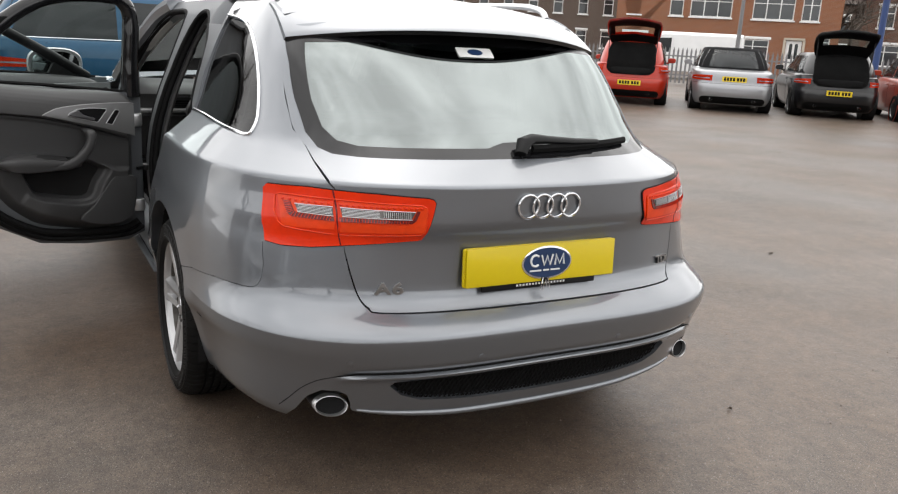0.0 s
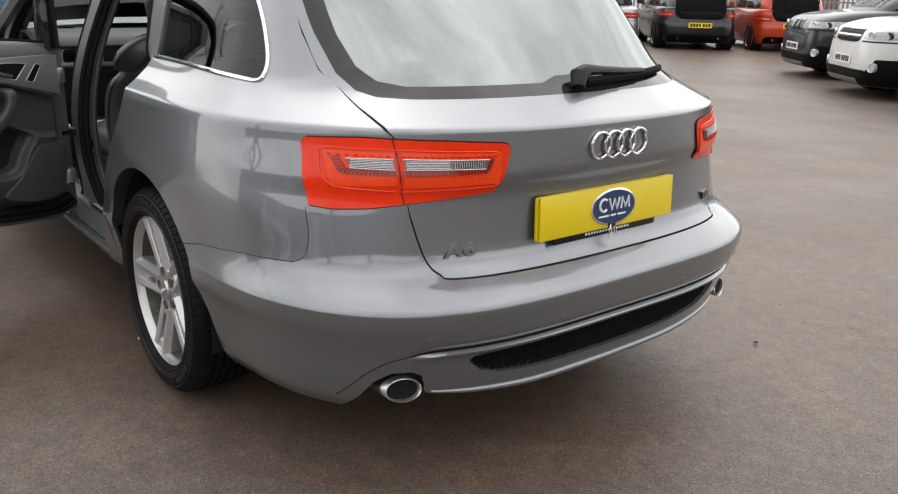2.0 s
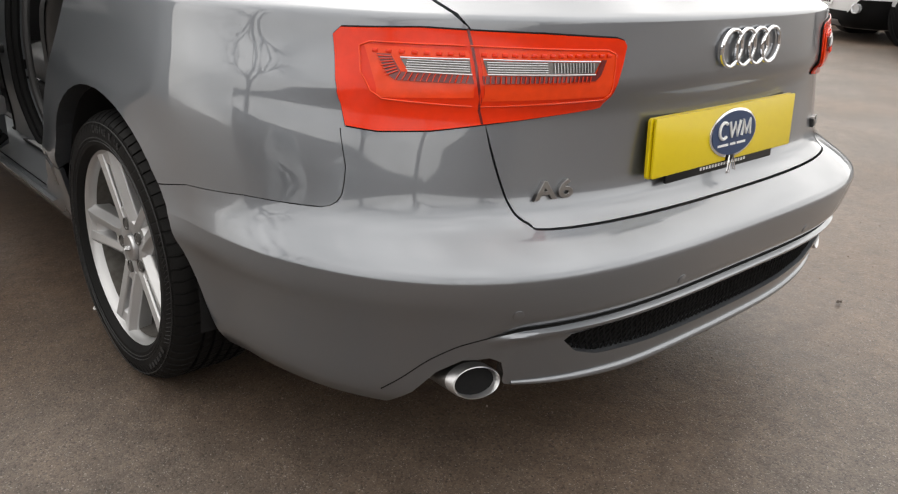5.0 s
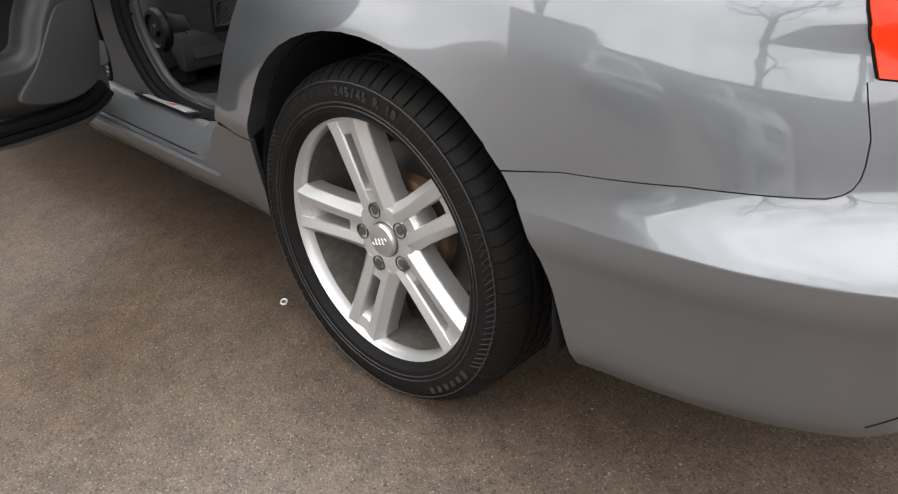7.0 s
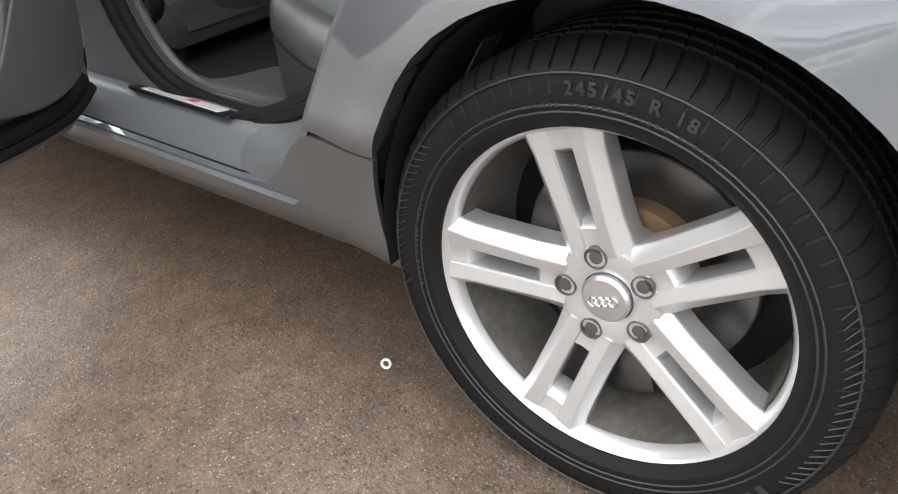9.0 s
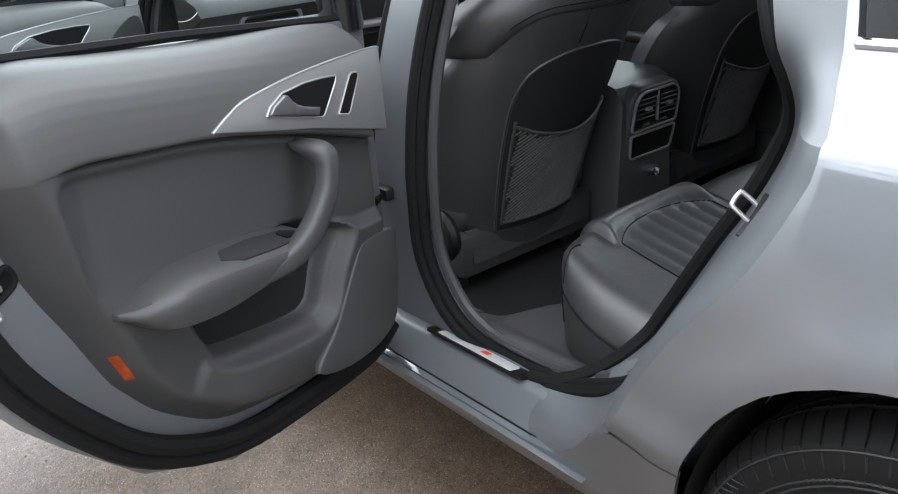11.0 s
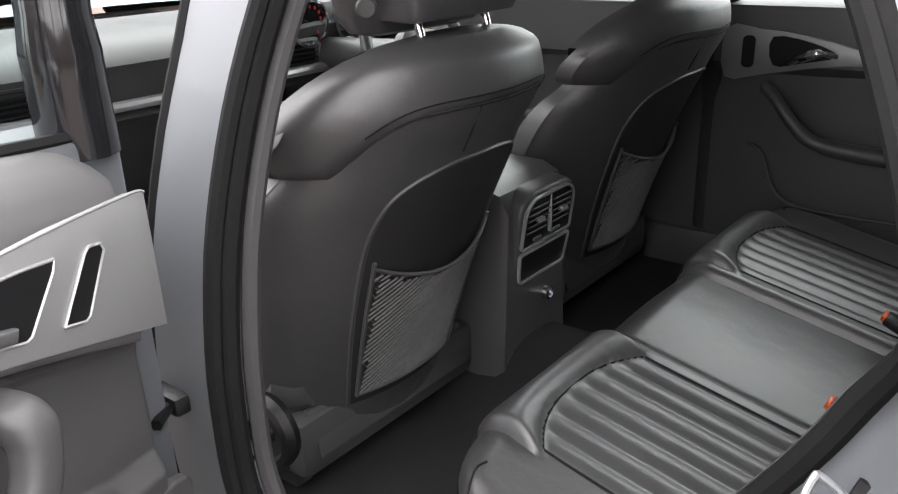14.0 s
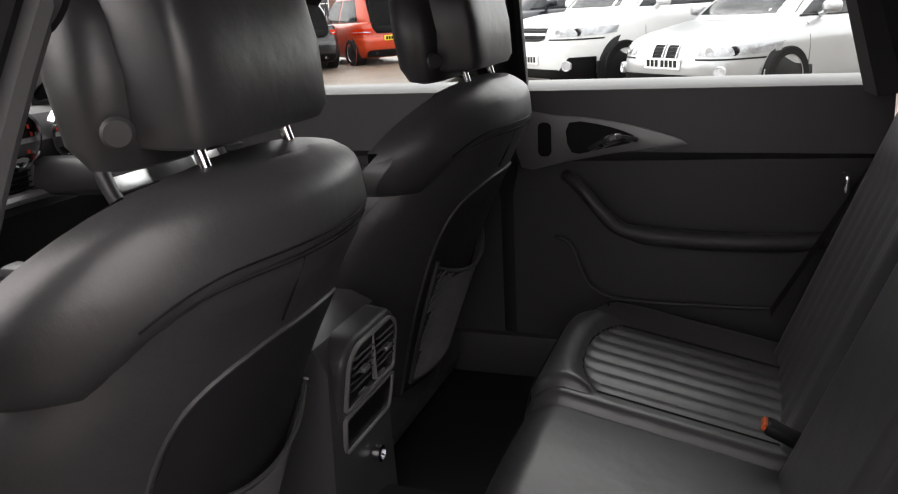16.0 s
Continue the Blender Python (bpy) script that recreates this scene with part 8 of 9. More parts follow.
    for y, mat, z, e in ((front_y(0.47) + 0.004, PLATE_W, 0.47, 1), (rear_y(plate_z) - 0.004, PLATE_Y, plate_z, -1)):
        bm = bmesh.new()
        slab(bm, rounded(0.52, 0.111, 0.01), 0.012, Matrix.Translation((0, y, z)) @ Matrix.Rotation(radians(90 if e < 0 else -90), 4, "X"))
        pl = part("number_plate", bm, mat, car)
        bm = bmesh.new()
        for k in range(7):
            box(bm, ((k - 3) * 0.062 + (0.012 if k > 3 else -0.012), y + e * 0.0135, z), (0.045, 0.002, 0.07))
        part("plate_bars", bm, BLACK_PLASTIC, pl)["kind"] = "stuff"
    if boot_open:
        # the mouth of the boot, its sill and load floor
        back = lambda z: rear_y(z) if z < belt - 0.03 else g_b(z) - 0.012
        for lo, hi, f0, f1, off, mat, nm in ((0.68, Hh - 0.05, 0.64, 0.60, 0.030, CARPET, "boot_opening"), (0.70, 0.84, 0.54, 0.58, 0.040, BLACK_PLASTIC, "load_floor")):
            bm = bmesh.new()
            rows = []
            for k in range(13):
                z = lo + (hi - lo) * k / 12
                f = w * (f0 + (f1 - f0) * k / 12) * (1 - 0.16 * abs(2 * k / 12 - 1) ** 6)
                rows.append([Vector((f * j / 6, back(z) - off + 0.05 * abs(j / 6) ** 4, z)) for j in range(-6, 7)])
            rings(bm, rows, False, False)
            bmesh.ops.solidify(bm, geom=bm.faces[:], thickness=0.03)
            part(nm, bm, mat, car, "dark open boot" if nm == "boot_opening" else "")
        hinge = Vector((0, g_b(Hh - 0.05) + 0.05, Hh - 0.005))
        along = [(0.0, 0.0), (0.08, 0.09), (0.18, 0.19), (0.28, 0.28), (0.38, 0.36), (0.52, 0.43), (0.66, 0.475), (0.78, 0.49)]
        wide_at = [0.54, 0.58, 0.61, 0.625, 0.63, 0.615, 0.58, 0.50]

        def gate_pt(k, f, drop=0.0):
            return hinge + Vector((f * wide_at[k] * w / 0.9, -along[k][0], along[k][1] - 0.06 * f * f - drop))
        bm = bmesh.new()
        for ks, fs in ((range(0, 3), (-1, -0.5, 0, 0.5, 1)), (range(2, 5), (-1, -0.9, -0.72)), (range(2, 5), (0.72, 0.9, 1)), (range(4, 8), (-1, -0.5, 0, 0.5, 1))):
            rings(bm, [[gate_pt(k, f) for f in fs] for k in ks], False, False)
        bmesh.ops.solidify(bm, geom=bm.faces[:], thickness=0.035)
        bmesh.ops.recalc_face_normals(bm, faces=bm.faces)
        gate = part("raised_tailgate", bm, paint, car, "raised tailgate")
        bm = bmesh.new()
        rings(bm, [[gate_pt(k, f, -0.004) for f in (-0.72, -0.36, 0, 0.36, 0.72)] for k in range(2, 5)], False, False)
        part("tailgate_glass", bm, CAR_GLASS, gate)
        bm = bmesh.new()
        for ks, fs in ((range(4, 8), (-0.95, -0.4, 0, 0.4, 0.95)), (range(2, 5), (-0.95, -0.72)), (range(2, 5), (0.72, 0.95)), (range(0, 3), (-0.95, 0, 0.95))):
            rings(bm, [[gate_pt(k, f, 0.045) for f in fs] for k in ks], False, False)
        bmesh.ops.solidify(bm, geom=bm.faces[:], thickness=0.012)
        part("tailgate_lining", bm, BLACK_PLASTIC, gate, "black tailgate lining")
        for s in (-1, 1):
            bm = bmesh.new()
            tube(bm, [(s * 0.60 * w, back(belt + 0.10), belt + 0.12), gate_pt(4, s * 0.9)], 0.011, 6)
            part("gas_strut", bm, BLACK_PLASTIC, car)
    return car


WINDOW_FAR = surface("far_window_glass", (0.03, 0.035, 0.038), 0.06, vary=0.2, spec=0.8)


def in_row(a, b):
    return tuple(N * a + H * b)


parked_car("red_hatchback", "bright red hatchback with its tailgate raised", in_row(-0.55, 19.45), -42, car_paint("red_paint", (0.42, 0.022, 0.006), 0.1), 4.1, 1.76, 1.45, boot_open=True, wide_lamp=0.74, lamp_z=(0.74, 0.88), plate_z=0.50)
parked_car("silver_convertible", "silver convertible with a black fabric roof", in_row(1.72, 19.35), -42, car_paint("silver_paint", (0.34, 0.345, 0.36), 0.6), 4.6, 1.80, 1.40, belt=0.93, rear="boot", plate_z=0.72, lamp_z=(0.67, 0.79), wide_lamp=0.52, soft_top=surface("black_canvas", (0.008, 0.008, 0.009), 0.9, spec=0.15, bump=0.001))
parked_car("black_coupe", "black coupe with its tailgate raised", in_row(3.93, 19.45), -42, car_paint("black_paint", (0.006, 0.006, 0.007), 0.0), 4.2, 1.81, 1.40, belt=0.93, boot_open=True, wide_lamp=0.66, lamp_z=(0.72, 0.83), plate_z=0.55)
parked_car("orange_city_car", "bright orange-red city car with its tailgate raised", in_row(6.05, 19.3), -42, car_paint("orange_paint", (0.38, 0.035, 0.008), 0.1), 3.62, 1.66, 1.50, belt=0.93, bonnet=0.85, boot_open=True, r=0.29)
parked_car("dark_suv", "dark blue-black sport utility car", in_row(4.25 + 2.3, 12.0), 48, car_paint("dark_blue_paint", (0.008, 0.010, 0.016), 0.0), 4.6, 1.88, 1.66, belt=1.06, nose=0.98, clad=BLACK_PLASTIC, r=0.36, face="kidney")
parked_car("white_suv", "white compact sport utility car with black cladding", in_row(4.05 + 2.15, 9.35), 48, car_paint("white_car_paint", (0.55, 0.55, 0.55), 0.0), 4.3, 1.78, 1.64, belt=1.02, nose=0.95, clad=BLACK_PLASTIC, r=0.34)
parked_car("silver_coupe", "pale silver two-door coupe in the parked row", in_row(4.25 + 2.25, 7.15), 48, car_paint("pale_silver_paint", (0.36, 0.365, 0.37), 0.5), 4.45, 1.76, 1.38, belt=0.88, nose=0.76, rear="boot", r=0.31, face="kidney")
parked_car("blue_suv", "metallic blue car parked side-on", (0.45, 10.3, 0), -90, car_paint("blue_paint", (0.012, 0.065, 0.13), 0.5), 4.4, 1.82, 1.58, belt=1.02, nose=0.92, r=0.335)
parked_car("grey_hatchback", "mid grey hatchback parked across the yard", (-7.2, 1.2, 0), -100, car_paint("grey_hatch_paint", (0.24, 0.245, 0.25), 0.5), 4.1, 1.75, 1.47)
parked_car("grey_saloon", "pale grey saloon parked across the yard", (-7.5, -2.2, 0), -95, car_paint("grey_saloon_paint", (0.35, 0.36, 0.37), 0.5), 4.5, 1.78, 1.43, rear="boot")

# ---------------------------------------------------------------- houses
def brick_material(name, a, b):
    m = surface(name, a, 0.85, vary=0.2, scale=0.6, fine=20)
    n, l = m.node_tree.nodes, m.node_tree.links
    br, co = n.new("ShaderNodeTexBrick"), n.new("ShaderNodeTexCoord")
    br.inputs["Scale"].default_value = 1.0
    br.inputs["Brick Width"].default_value, br.inputs["Row Height"].default_value, br.inputs["Mortar Size"].default_value = 0.225, 0.075, 0.008
    br.inputs["Color1"].default_value, br.inputs["Color2"].default_value, br.inputs["Mortar"].default_value = (*a, 1), (*b, 1), (0.32, 0.28, 0.24, 1)
    sep, com = n.new("ShaderNodeSeparateXYZ"), n.new("ShaderNodeCombineXYZ")
    l.new(co.outputs["Object"], sep.inputs[0])
    add = n.new("ShaderNodeMath")
    l.new(sep.outputs["X"], add.inputs[0])
    l.new(sep.outputs["Y"], add.inputs[1])
    l.new(add.outputs[0], com.inputs["X"])
    l.new(sep.outputs["Z"], com.inputs["Y"])
    l.new(com.outputs[0], br.inputs["Vector"])
    bs = n["Principled BSDF"]
    old = bs.inputs["Base Color"].links[0].from_socket
    mix = n.new("ShaderNodeMix")
    mix.data_type = "RGBA"
    mix.inputs["Factor"].default_value = 0.6
    l.new(old, mix.inputs["A"])
    l.new(br.outputs["Color"], mix.inputs["B"])
    l.new(mix.outputs["Result"], bs.inputs["Base Color"])
    return m


BRICK = brick_material("orange_brick", (0.26, 0.092, 0.036), (0.20, 0.066, 0.027))
OLD_BRICK = brick_material("brown_brick", (0.085, 0.055, 0.042), (0.06, 0.04, 0.032))
ROOF = surface("roof_tiles", (0.09, 0.07, 0.06), 0.8, vary=0.25, scale=1.5, fine=12)
UPVC = surface("white_frame", (0.78, 0.78, 0.77), 0.4, vary=0.03)


def house(name, label, at, rz, W, D, eaves, ridge, brick, windows, doors):
    """A brick house: its front faces local -y, x across. windows: (x, z, width, height, lights); doors: x."""
    h = thing(name, label, "house", at, rz)
    bm = bmesh.new()
    outer = [(-W / 2, 0), (W / 2, 0), (W / 2, eaves), (-W / 2, eaves)]
    cut = outer
    for x, z, w, hh, lights in windows:
        cut = with_hole(cut, [(x - w / 2, z), (x + w / 2, z), (x + w / 2, z + hh), (x - w / 2, z + hh)])
    for x in doors:
        cut = with_hole(cut, [(x - 0.5, 0.15), (x + 0.5, 0.15), (x + 0.5, 2.25), (x - 0.5, 2.25)])
    slab(bm, cut, 0.25, Matrix(((1, 0, 0, 0), (0, 0, 1, 0), (0, 1, 0, 0), (0, 0, 0, 1))))
    part("wall", bm, brick, h, "", 0)
    for x, y, w, d in ((-W / 2 + 0.15, D / 2, 0.3, D - 0.5), (W / 2 - 0.15, D / 2, 0.3, D - 0.5), (0, D - 0.15, W, 0.3)):
        bm = bmesh.new()
        box(bm, (x, y, eaves / 2), (w, d, eaves))
        part("wall", bm, brick, h, "", 0)
    bm = bmesh.new()
    rings(bm, [[Vector((x, -0.35, eaves - 0.1)), Vector((x, D / 2, ridge)), Vector((x, D + 0.35, eaves - 0.1)), Vector((x, D + 0.35, eaves)), Vector((x, D / 2, ridge + 0.15)), Vector((x, -0.35, eaves + 0.02))] for x in (-W / 2 - 0.3, W / 2 + 0.3)], True, True)
    roof = part("roof", bm, ROOF, h, "", 0)
    bm = bmesh.new()
    tube(bm, [(-W / 2 - 0.3, -0.42, eaves - 0.02), (W / 2 + 0.3, -0.42, eaves - 0.02)], 0.06, 8)
    part("gutter", bm, BLACK_PLASTIC, roof)
    for x, z, w, hh, lights in windows:
        bm = bmesh.new()
        rim = with_hole([(x - w / 2, z), (x + w / 2, z), (x + w / 2, z + hh), (x - w / 2, z + hh)], [(x - w / 2 + 0.07, z + 0.07), (x + w / 2 - 0.07, z + 0.07), (x + w / 2 - 0.07, z + hh - 0.07), (x - w / 2 + 0.07, z + hh - 0.07)])
        slab(bm, rim, 0.08, Matrix(((1, 0, 0, 0), (0, 0, 1, 0.08), (0, 1, 0, 0), (0, 0, 0, 1))))
        win = part("window", bm, UPVC, h, "white framed window", 0)
        for k in range(1, lights):
            bm = bmesh.new()
            box(bm, (x - w / 2 + w * k / lights, 0.12, z + hh / 2), (0.07, 0.074, hh - 0.1), 0.008)
            part("mullion", bm, UPVC, win)
        bm = bmesh.new()
        box(bm, (x, 0.12, z + hh * 0.68), (w - 0.1, 0.068, 0.05), 0.006)
        part("transom", bm, UPVC, win)
        bm = bmesh.new()
        box(bm, (x, 0.15, z + hh / 2), (w - 0.04, 0.02, hh - 0.04))
        part("pane", bm, WINDOW_FAR, win)
        bm = bmesh.new()
        box(bm, (x, -0.03, z - 0.05), (w + 0.16, 0.16, 0.10), 0.01)
        part("sill", bm, UPVC, win)
        bm = bmesh.new()
        box(bm, (x, 0.0, z + hh + 0.10), (w + 0.2, 0.06, 0.18), 0.01)
        part("lintel", bm, UPVC, win)
    for x in doors:
        bm = bmesh.new()
        box(bm, (x, 0.12, 1.2), (0.98, 0.06, 2.08), 0.01)
        d = part("door", bm, UPVC, h, "white panelled front door")
        for dx in (-0.17, 0.17):
            bm = bmesh.new()
            slab(bm, rounded(0.2, 1.0, 0.09), 0.01, Matrix.Translation((x + dx, 0.085, 1.55)) @ Matrix.Rotation(radians(90), 4, "X"))
            part("door_light", bm, WINDOW_FAR, d)
        bm = bmesh.new()
        box(bm, (x, -0.02, 2.33), (1.3, 0.12, 0.16), 0.01)
        for s in (-1, 1):
            box(bm, (x + s * 0.6, -0.02, 1.2), (0.16, 0.10, 2.1), 0.01)
        part("door_surround", bm, surface("stone_surround", (0.45, 0.40, 0.33), 0.8), d)
    return h


def polar(az, dist):
    return (-1.356 + dist * math.cos(radians(az)), -1.8 + dist * math.sin(radians(az)), 0)


house("brick_house", "orange brick semi-detached house with white windows", polar(44.6, 60), -45.4, 14.4, 8, 5.9, 8.6, BRICK,
      [(-3.2, 3.5, 0.9, 1.5, 1), (-0.95, 3.5, 2.7, 1.5, 3), (3.0, 3.5, 2.6, 1.5, 3), (5.3, 3.5, 1.1, 1.5, 2), (-6.0, 3.5, 0.9, 1.5, 1), (-3.0, 0.85, 2.4, 1.4, 3), (2.0, 0.8, 2.0, 1.4, 2), (6.4, 1.6, 0.6, 0.9, 1), (-5.8, 0.85, 1.6, 1.4, 2)], [4.55])
house("terraced_house", "weathered brown brick terrace with white sash windows", polar(58.6, 78), -33, 22, 8, 6.2, 8.8, OLD_BRICK,
      [(-9 + 2.25 * k, 3.9, 0.85, 1.4, 1) for k in range(9)] + [(-9 + 2.25 * k, 1.0, 0.95, 1.5, 1) for k in range(9)], [])
house("end_terrace", "brown brick house with a dark roof", polar(32.3, 64), -55, 9.6, 8, 5.6, 8.2, brick_material("dark_brick", (0.12, 0.05, 0.03), (0.085, 0.04, 0.025)),
      [(-3.4, 3.4, 1.0, 1.4, 2), (-1.2, 3.4, 1.0, 1.4, 2), (1.6, 3.4, 2.0, 1.4, 3), (-3.2, 0.9, 1.8, 1.4, 2), (1.8, 0.9, 2.0, 1.4, 3)], [-0.6])

house("far_terrace", "distant brown brick terrace behind bare trees", polar(37.6, 92), -52, 17, 8, 6.4, 9.6, OLD_BRICK,
      [(-6 + 3.0 * k, 3.9, 1.0, 1.4, 1) for k in range(5)] + [(-6 + 3.0 * k, 1.0, 1.2, 1.5, 2) for k in range(5)], [])

# added to close the yard behind and left, darkening reflections: unseen walls, grey workshop
for name, c, size in (("added_wall_south", (4.0, -18.0, 1.1), (34.2, 0.23, 2.2)), ("added_wall_west", (-13.2, -5.5, 1.2), (0.23, 24.7, 2.4))):
    bm = bmesh.new()
    box(bm, c, size)
    wall = alone(name, bm, OLD_BRICK, "weathered brown brick wall, unseen, added to darken reflections", "wall", kind="structure")
    bm = bmesh.new()
    box(bm, (c[0], c[1], size[2] + 0.04), (size[0] + 0.08, size[1] + 0.08, 0.08), 0.01)
    part("coping", bm, surface("stone_coping", (0.25, 0.24, 0.22), 0.85, vary=0.2), wall)
added_workshop = thing("added_workshop", "grey metal-clad workshop with a shallow roof, added to darken reflections", "building", polar(108, 27), 12)
CLAD = surface("grey_cladding", (0.20, 0.21, 0.22), 0.5, metal=0.2, vary=0.1, scale=0.8)
bm = bmesh.new()
side = []
for k in range(47):
    side.append((-6.9 + 0.3 * k, -4.0 - (0.035 if k % 2 else 0.0)))
slab(bm, side + [(6.9, 4.0), (-6.9, 4.0)], 5.4)
part("wall", bm, CLAD, added_workshop)
bm = bmesh.new()
rings(bm, [[Vector((x, y, z)) for y, z in ((-4.4, 5.38), (0, 6.6), (4.4, 5.38), (4.4, 5.30), (-4.4, 5.30))] for x in (-7.2, 7.2)], True, True)
part("roof", bm, surface("dark_roof_sheet", (0.09, 0.09, 0.095), 0.6, vary=0.15), added_workshop)

# palisade fence and a white van beyond it
fence = thing("palisade_fence", "grey steel palisade fence with pointed pales", "fence", polar(45, 33), -45)
pale = bmesh.new()
slab(pale, [(-0.035, 0.05), (0.035, 0.05), (0.035, 1.25), (0.0, 1.38), (-0.035, 1.25)], 0.012, Matrix(((1, 0, 0, 0), (0, 0, 1, 0), (0, 1, 0, 0), (0, 0, 0, 1))))
FENCE = surface("galvanised_steel", (0.20, 0.20, 0.205), 0.6, metal=0.3, vary=0.15)
first = part("pale", pale, FENCE, fence)
for k in range(1, 220):
    o = new("pale", first.data)
    o.parent = fence
    o.location = ((k - 110) * 0.16, 0, 0)
first.location = (-110 * 0.16, 0, 0)
for z in (0.35, 1.05):
    bm = bmesh.new()
    box(bm, (0, 0.03, z), (35.4, 0.05, 0.05))
    part("rail", bm, FENCE, fence)
van = thing("white_van", "white panel van parked beyond the fence", "van", polar(46.8, 40), 42)
VAN = car_paint("van_white", (0.78, 0.78, 0.78), 0.0)
bm = bmesh.new()
rows = []
for y, zt, wd in ((-2.5, 1.9, 0.90), (-2.45, 2.05, 0.95), (0.9, 2.05, 0.97), (1.3, 1.95, 0.96), (1.75, 1.35, 0.94), (2.4, 1.15, 0.90), (2.55, 0.9, 0.85)):
    rows.append([Vector((x * wd, y, z)) for x, z in ((-1, 0.35), (1, 0.35), (1.02, 0.9), (0.94, zt - 0.12), (0.75, zt), (-0.75, zt), (-0.94, zt - 0.12), (-1.02, 0.9))])
rings(bm, rows, True, True)
part("body", bm, VAN, van)
for s in (-1, 1):
    bm = bmesh.new()
    slab(bm, [(0.55, 1.15), (1.55, 1.15), (1.25, 1.75), (0.55, 1.78)], 0.02, Matrix(((0, 0, s, s * 0.955), (1, 0, 0, 0), (0, 1, 0, 0), (0, 0, 0, 1))))
    part("cab_window", bm, WINDOW_FAR, van)
for y in (-1.55, 1.65):
    for s in (-1, 1):
        car_wheel(van, s * 0.82, y, 0.33, SATIN)
lamp_post = thing("street_lamp", "tall grey steel street lamp post", "street lamp", polar(43.6, 36))
bm = bmesh.new()
tube(bm, [(0, 0, 0), (0, 0, 1.2), (0, 0, 7.0)], [0.11, 0.09, 0.05], 10)
part("pole", bm, FENCE, lamp_post)
bm = bmesh.new()
tube(bm, [(0, 0, 7.0), (0.3, -0.3, 7.25), (0.9, -0.9, 7.3)], 0.045, 8)
box(bm, (1.05, -1.05, 7.28), (0.55, 0.22, 0.12), 0.03, Matrix.Rotation(radians(-45), 4, "Z"))
part("lantern", bm, FENCE, lamp_post)
sign = thing("blue_post", "dark blue steel sign post", "post", polar(35.5, 30))
bm = bmesh.new()
tube(bm, [(0, 0, 0), (0, 0, 4.5)], 0.10, 10)
part("pole", bm, surface("blue_post_paint", (0.02, 0.05, 0.16), 0.5), sign)

# ---------------------------------------------------------------- bare winter trees
BARK = surface("bark", (0.075, 0.06, 0.048), 0.9, vary=0.3, scale=3, fine=30, bump=0.01)


def tree(at, height, seed, label="bare winter tree with a spreading crown"):
    rnd = random.Random(seed)
    t = thing("bare_tree", label, "tree", at, rnd.uniform(0, 360), "bare trees")
    trunk, crown = bmesh.new(), bmesh.new()

    def limb(p, d, length, r, level):
        pts, q = [p.copy()], p.copy()
        for k in range(4):
            d = (d + Vector((rnd.uniform(-1, 1), rnd.uniform(-1, 1), rnd.uniform(-0.3, 0.7))) * 0.16).normalized()
            q = q + d * length / 4
            pts.append(q.copy())
        tube(trunk if level < 2 else crown, pts, [r * (1 - 0.45 * k / 4) for k in range(5)], 7 if level < 2 else 4 if level < 3 else 3, cap=False)
        if level < 5:
            for k in range(3 if level < 4 else 4):
                b = pts[rnd.randint(2, 4)]
                a = rnd.uniform(0, math.tau)
                side = d.orthogonal().normalized()
                side = side * math.cos(a) + d.cross(side) * math.sin(a)
                limb(b, (d * rnd.uniform(0.6, 1.0) + side * rnd.uniform(0.5, 0.9)).normalized(), length * rnd.uniform(0.58, 0.78), max(r * rnd.uniform(0.45, 0.6), 0.006), level + 1)
    limb(Vector((0, 0, -0.05)), Vector((0, 0, 1)), height * 0.30, height * 0.022, 0)
    tk = part("trunk", trunk, BARK, t)
    part("crown", crown, BARK, t)
    return t


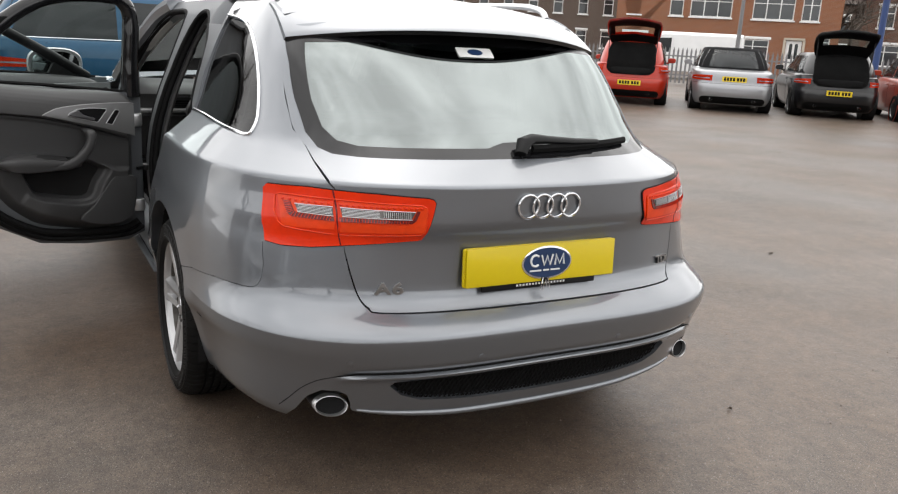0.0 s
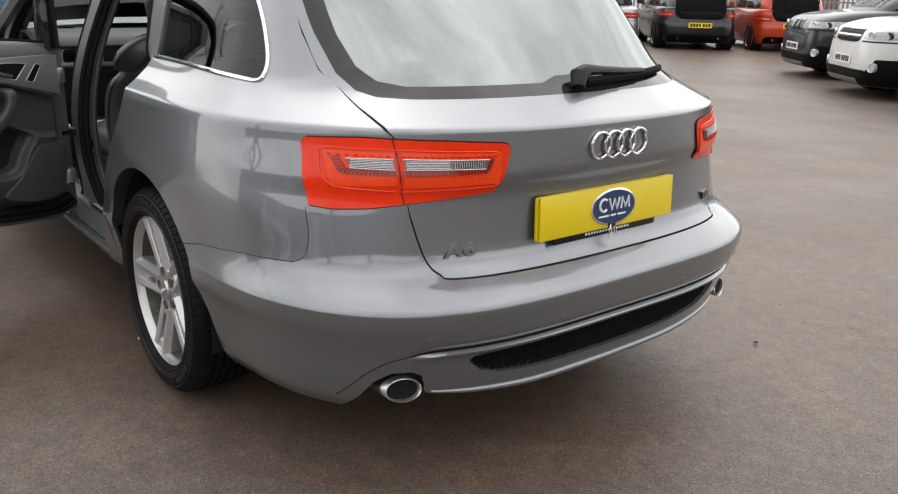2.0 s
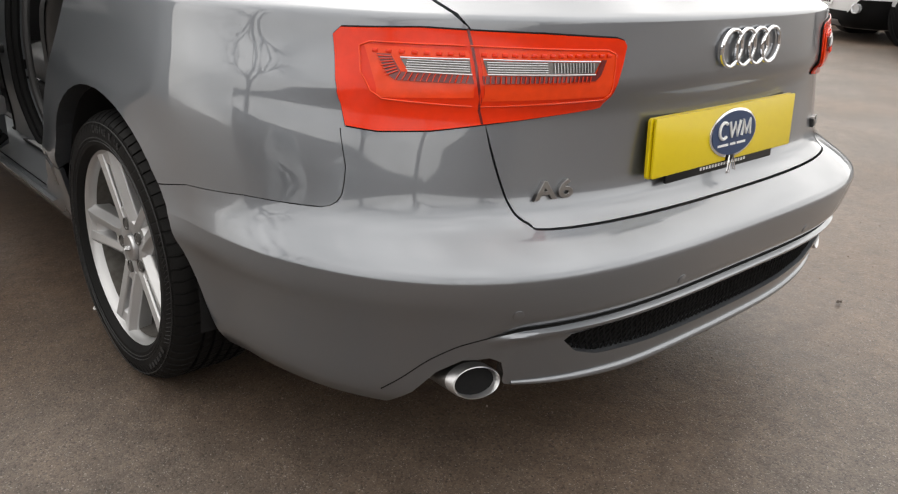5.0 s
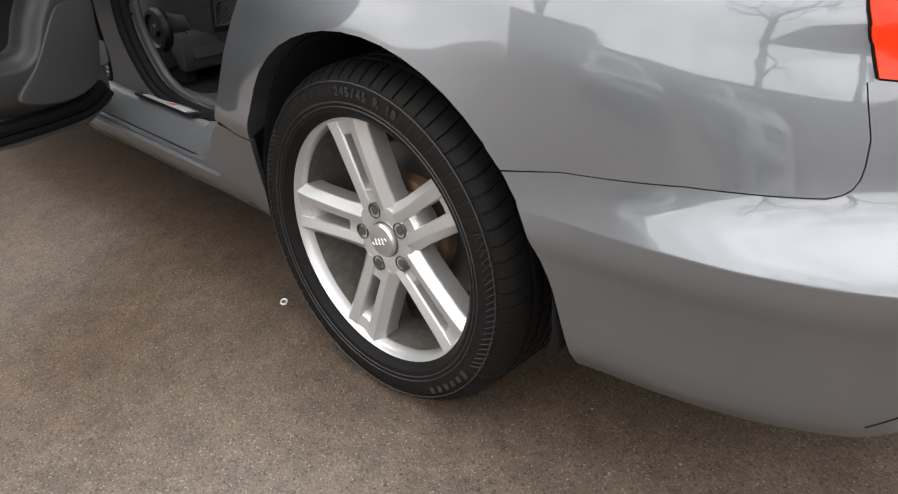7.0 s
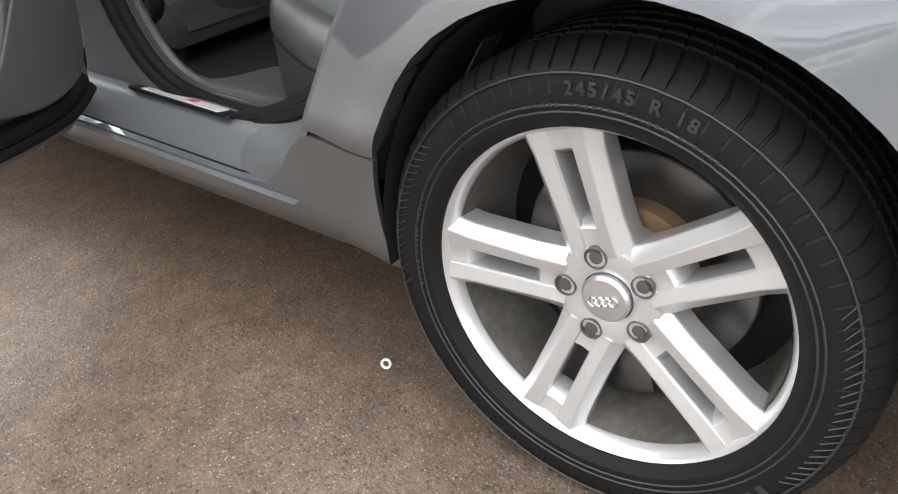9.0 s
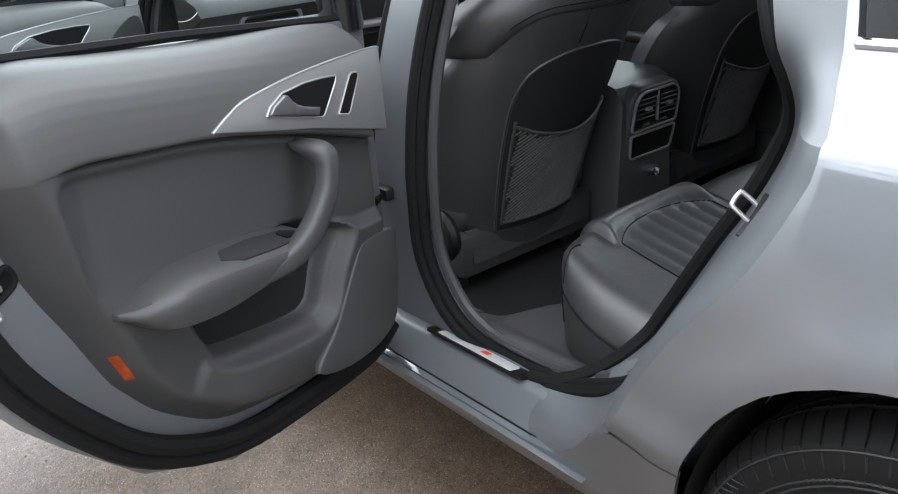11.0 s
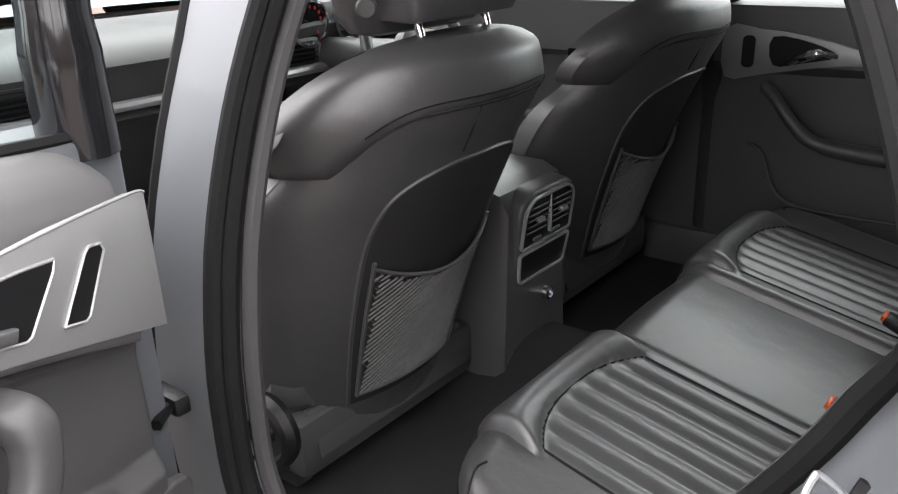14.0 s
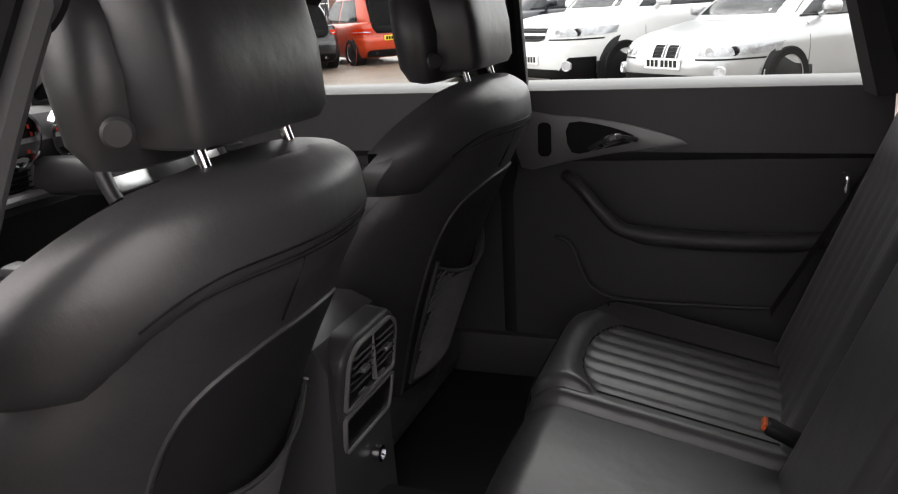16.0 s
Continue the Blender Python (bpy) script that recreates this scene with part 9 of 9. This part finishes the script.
for az, dist, hgt, sd in ((37.0, 56, 9, 1), (36.2, 75, 11, 2), (38.4, 66, 10, 12)):
    tree(polar(az, dist), hgt, sd)
tree((-11.5, 4.5, 0), 10, 3)
tree((-10.5, -4.5, 0), 12, 8)
tree((-8.5, -9.5, 0), 12, 9)
tree((-2.5, -13.5, 0), 12, 10)
tree((-10, 20, 0), 12, 6)

# ---------------------------------------------------------------- small litter on the asphalt
LEAF = surface("dead_leaf", (0.05, 0.03, 0.018), 0.8, vary=0.3)
rnd = random.Random(7)
for x, y in ((6.38, 3.83), (0.95, 0.19), (3.1, 1.9), (2.2, -0.6), (4.4, 4.9), (-1.75, 0.6), (5.2, 1.2), (7.9, 6.0)):
    bm = bmesh.new()
    n, size = 9, rnd.uniform(0.014, 0.024)
    ring = [(size * (0.55 + 0.45 * abs(math.cos(k * math.pi / n * 2.5))) * math.cos(k * math.tau / n), 0.6 * size * math.sin(k * math.tau / n)) for k in range(n)]
    c = bm.verts.new((0, 0, 0.012))
    vs = [bm.verts.new((a, b, 0.004 + rnd.uniform(0, 0.008))) for a, b in ring]
    for a, b in zip(vs, vs[1:] + vs[:1]):
        bm.faces.new((c, a, b))
    bmesh.ops.solidify(bm, geom=bm.faces[:], thickness=0.0015)
    alone("fallen_leaf", bm, LEAF, "curled brown dead leaf on the asphalt", "leaf", group="fallen leaves", m=pose(x, y, 0, 0, 0, rnd.uniform(0, 360)))
bm = bmesh.new()
tube(bm, [(0.011 * math.cos(a), 0.007 * math.sin(a), 0.003) for a in [k * math.tau / 16 for k in range(17)]], 0.0024, 6)
alone("ring_pull", bm, WHITE, "small pale metal ring lying on the asphalt", "ring", m=pose(-0.842, 1.50, 0, 0, 0, 50))
CHIP = surface("pale_chippings", (0.16, 0.13, 0.11), 0.8, vary=0.5, scale=40)
bm = bmesh.new()
for k in range(900):
    x, y, r = rnd.uniform(-2.6, 2.2), rnd.uniform(-1.2, 3.2), rnd.uniform(0.0012, 0.0034)
    bmesh.ops.create_icosphere(bm, subdivisions=1, radius=r, matrix=Matrix.Translation((x, y, r * 0.4)))
alone("loose_chippings", bm, CHIP, "loose pale stone chippings on the asphalt", "grit", kind="stuff", smooth=0)
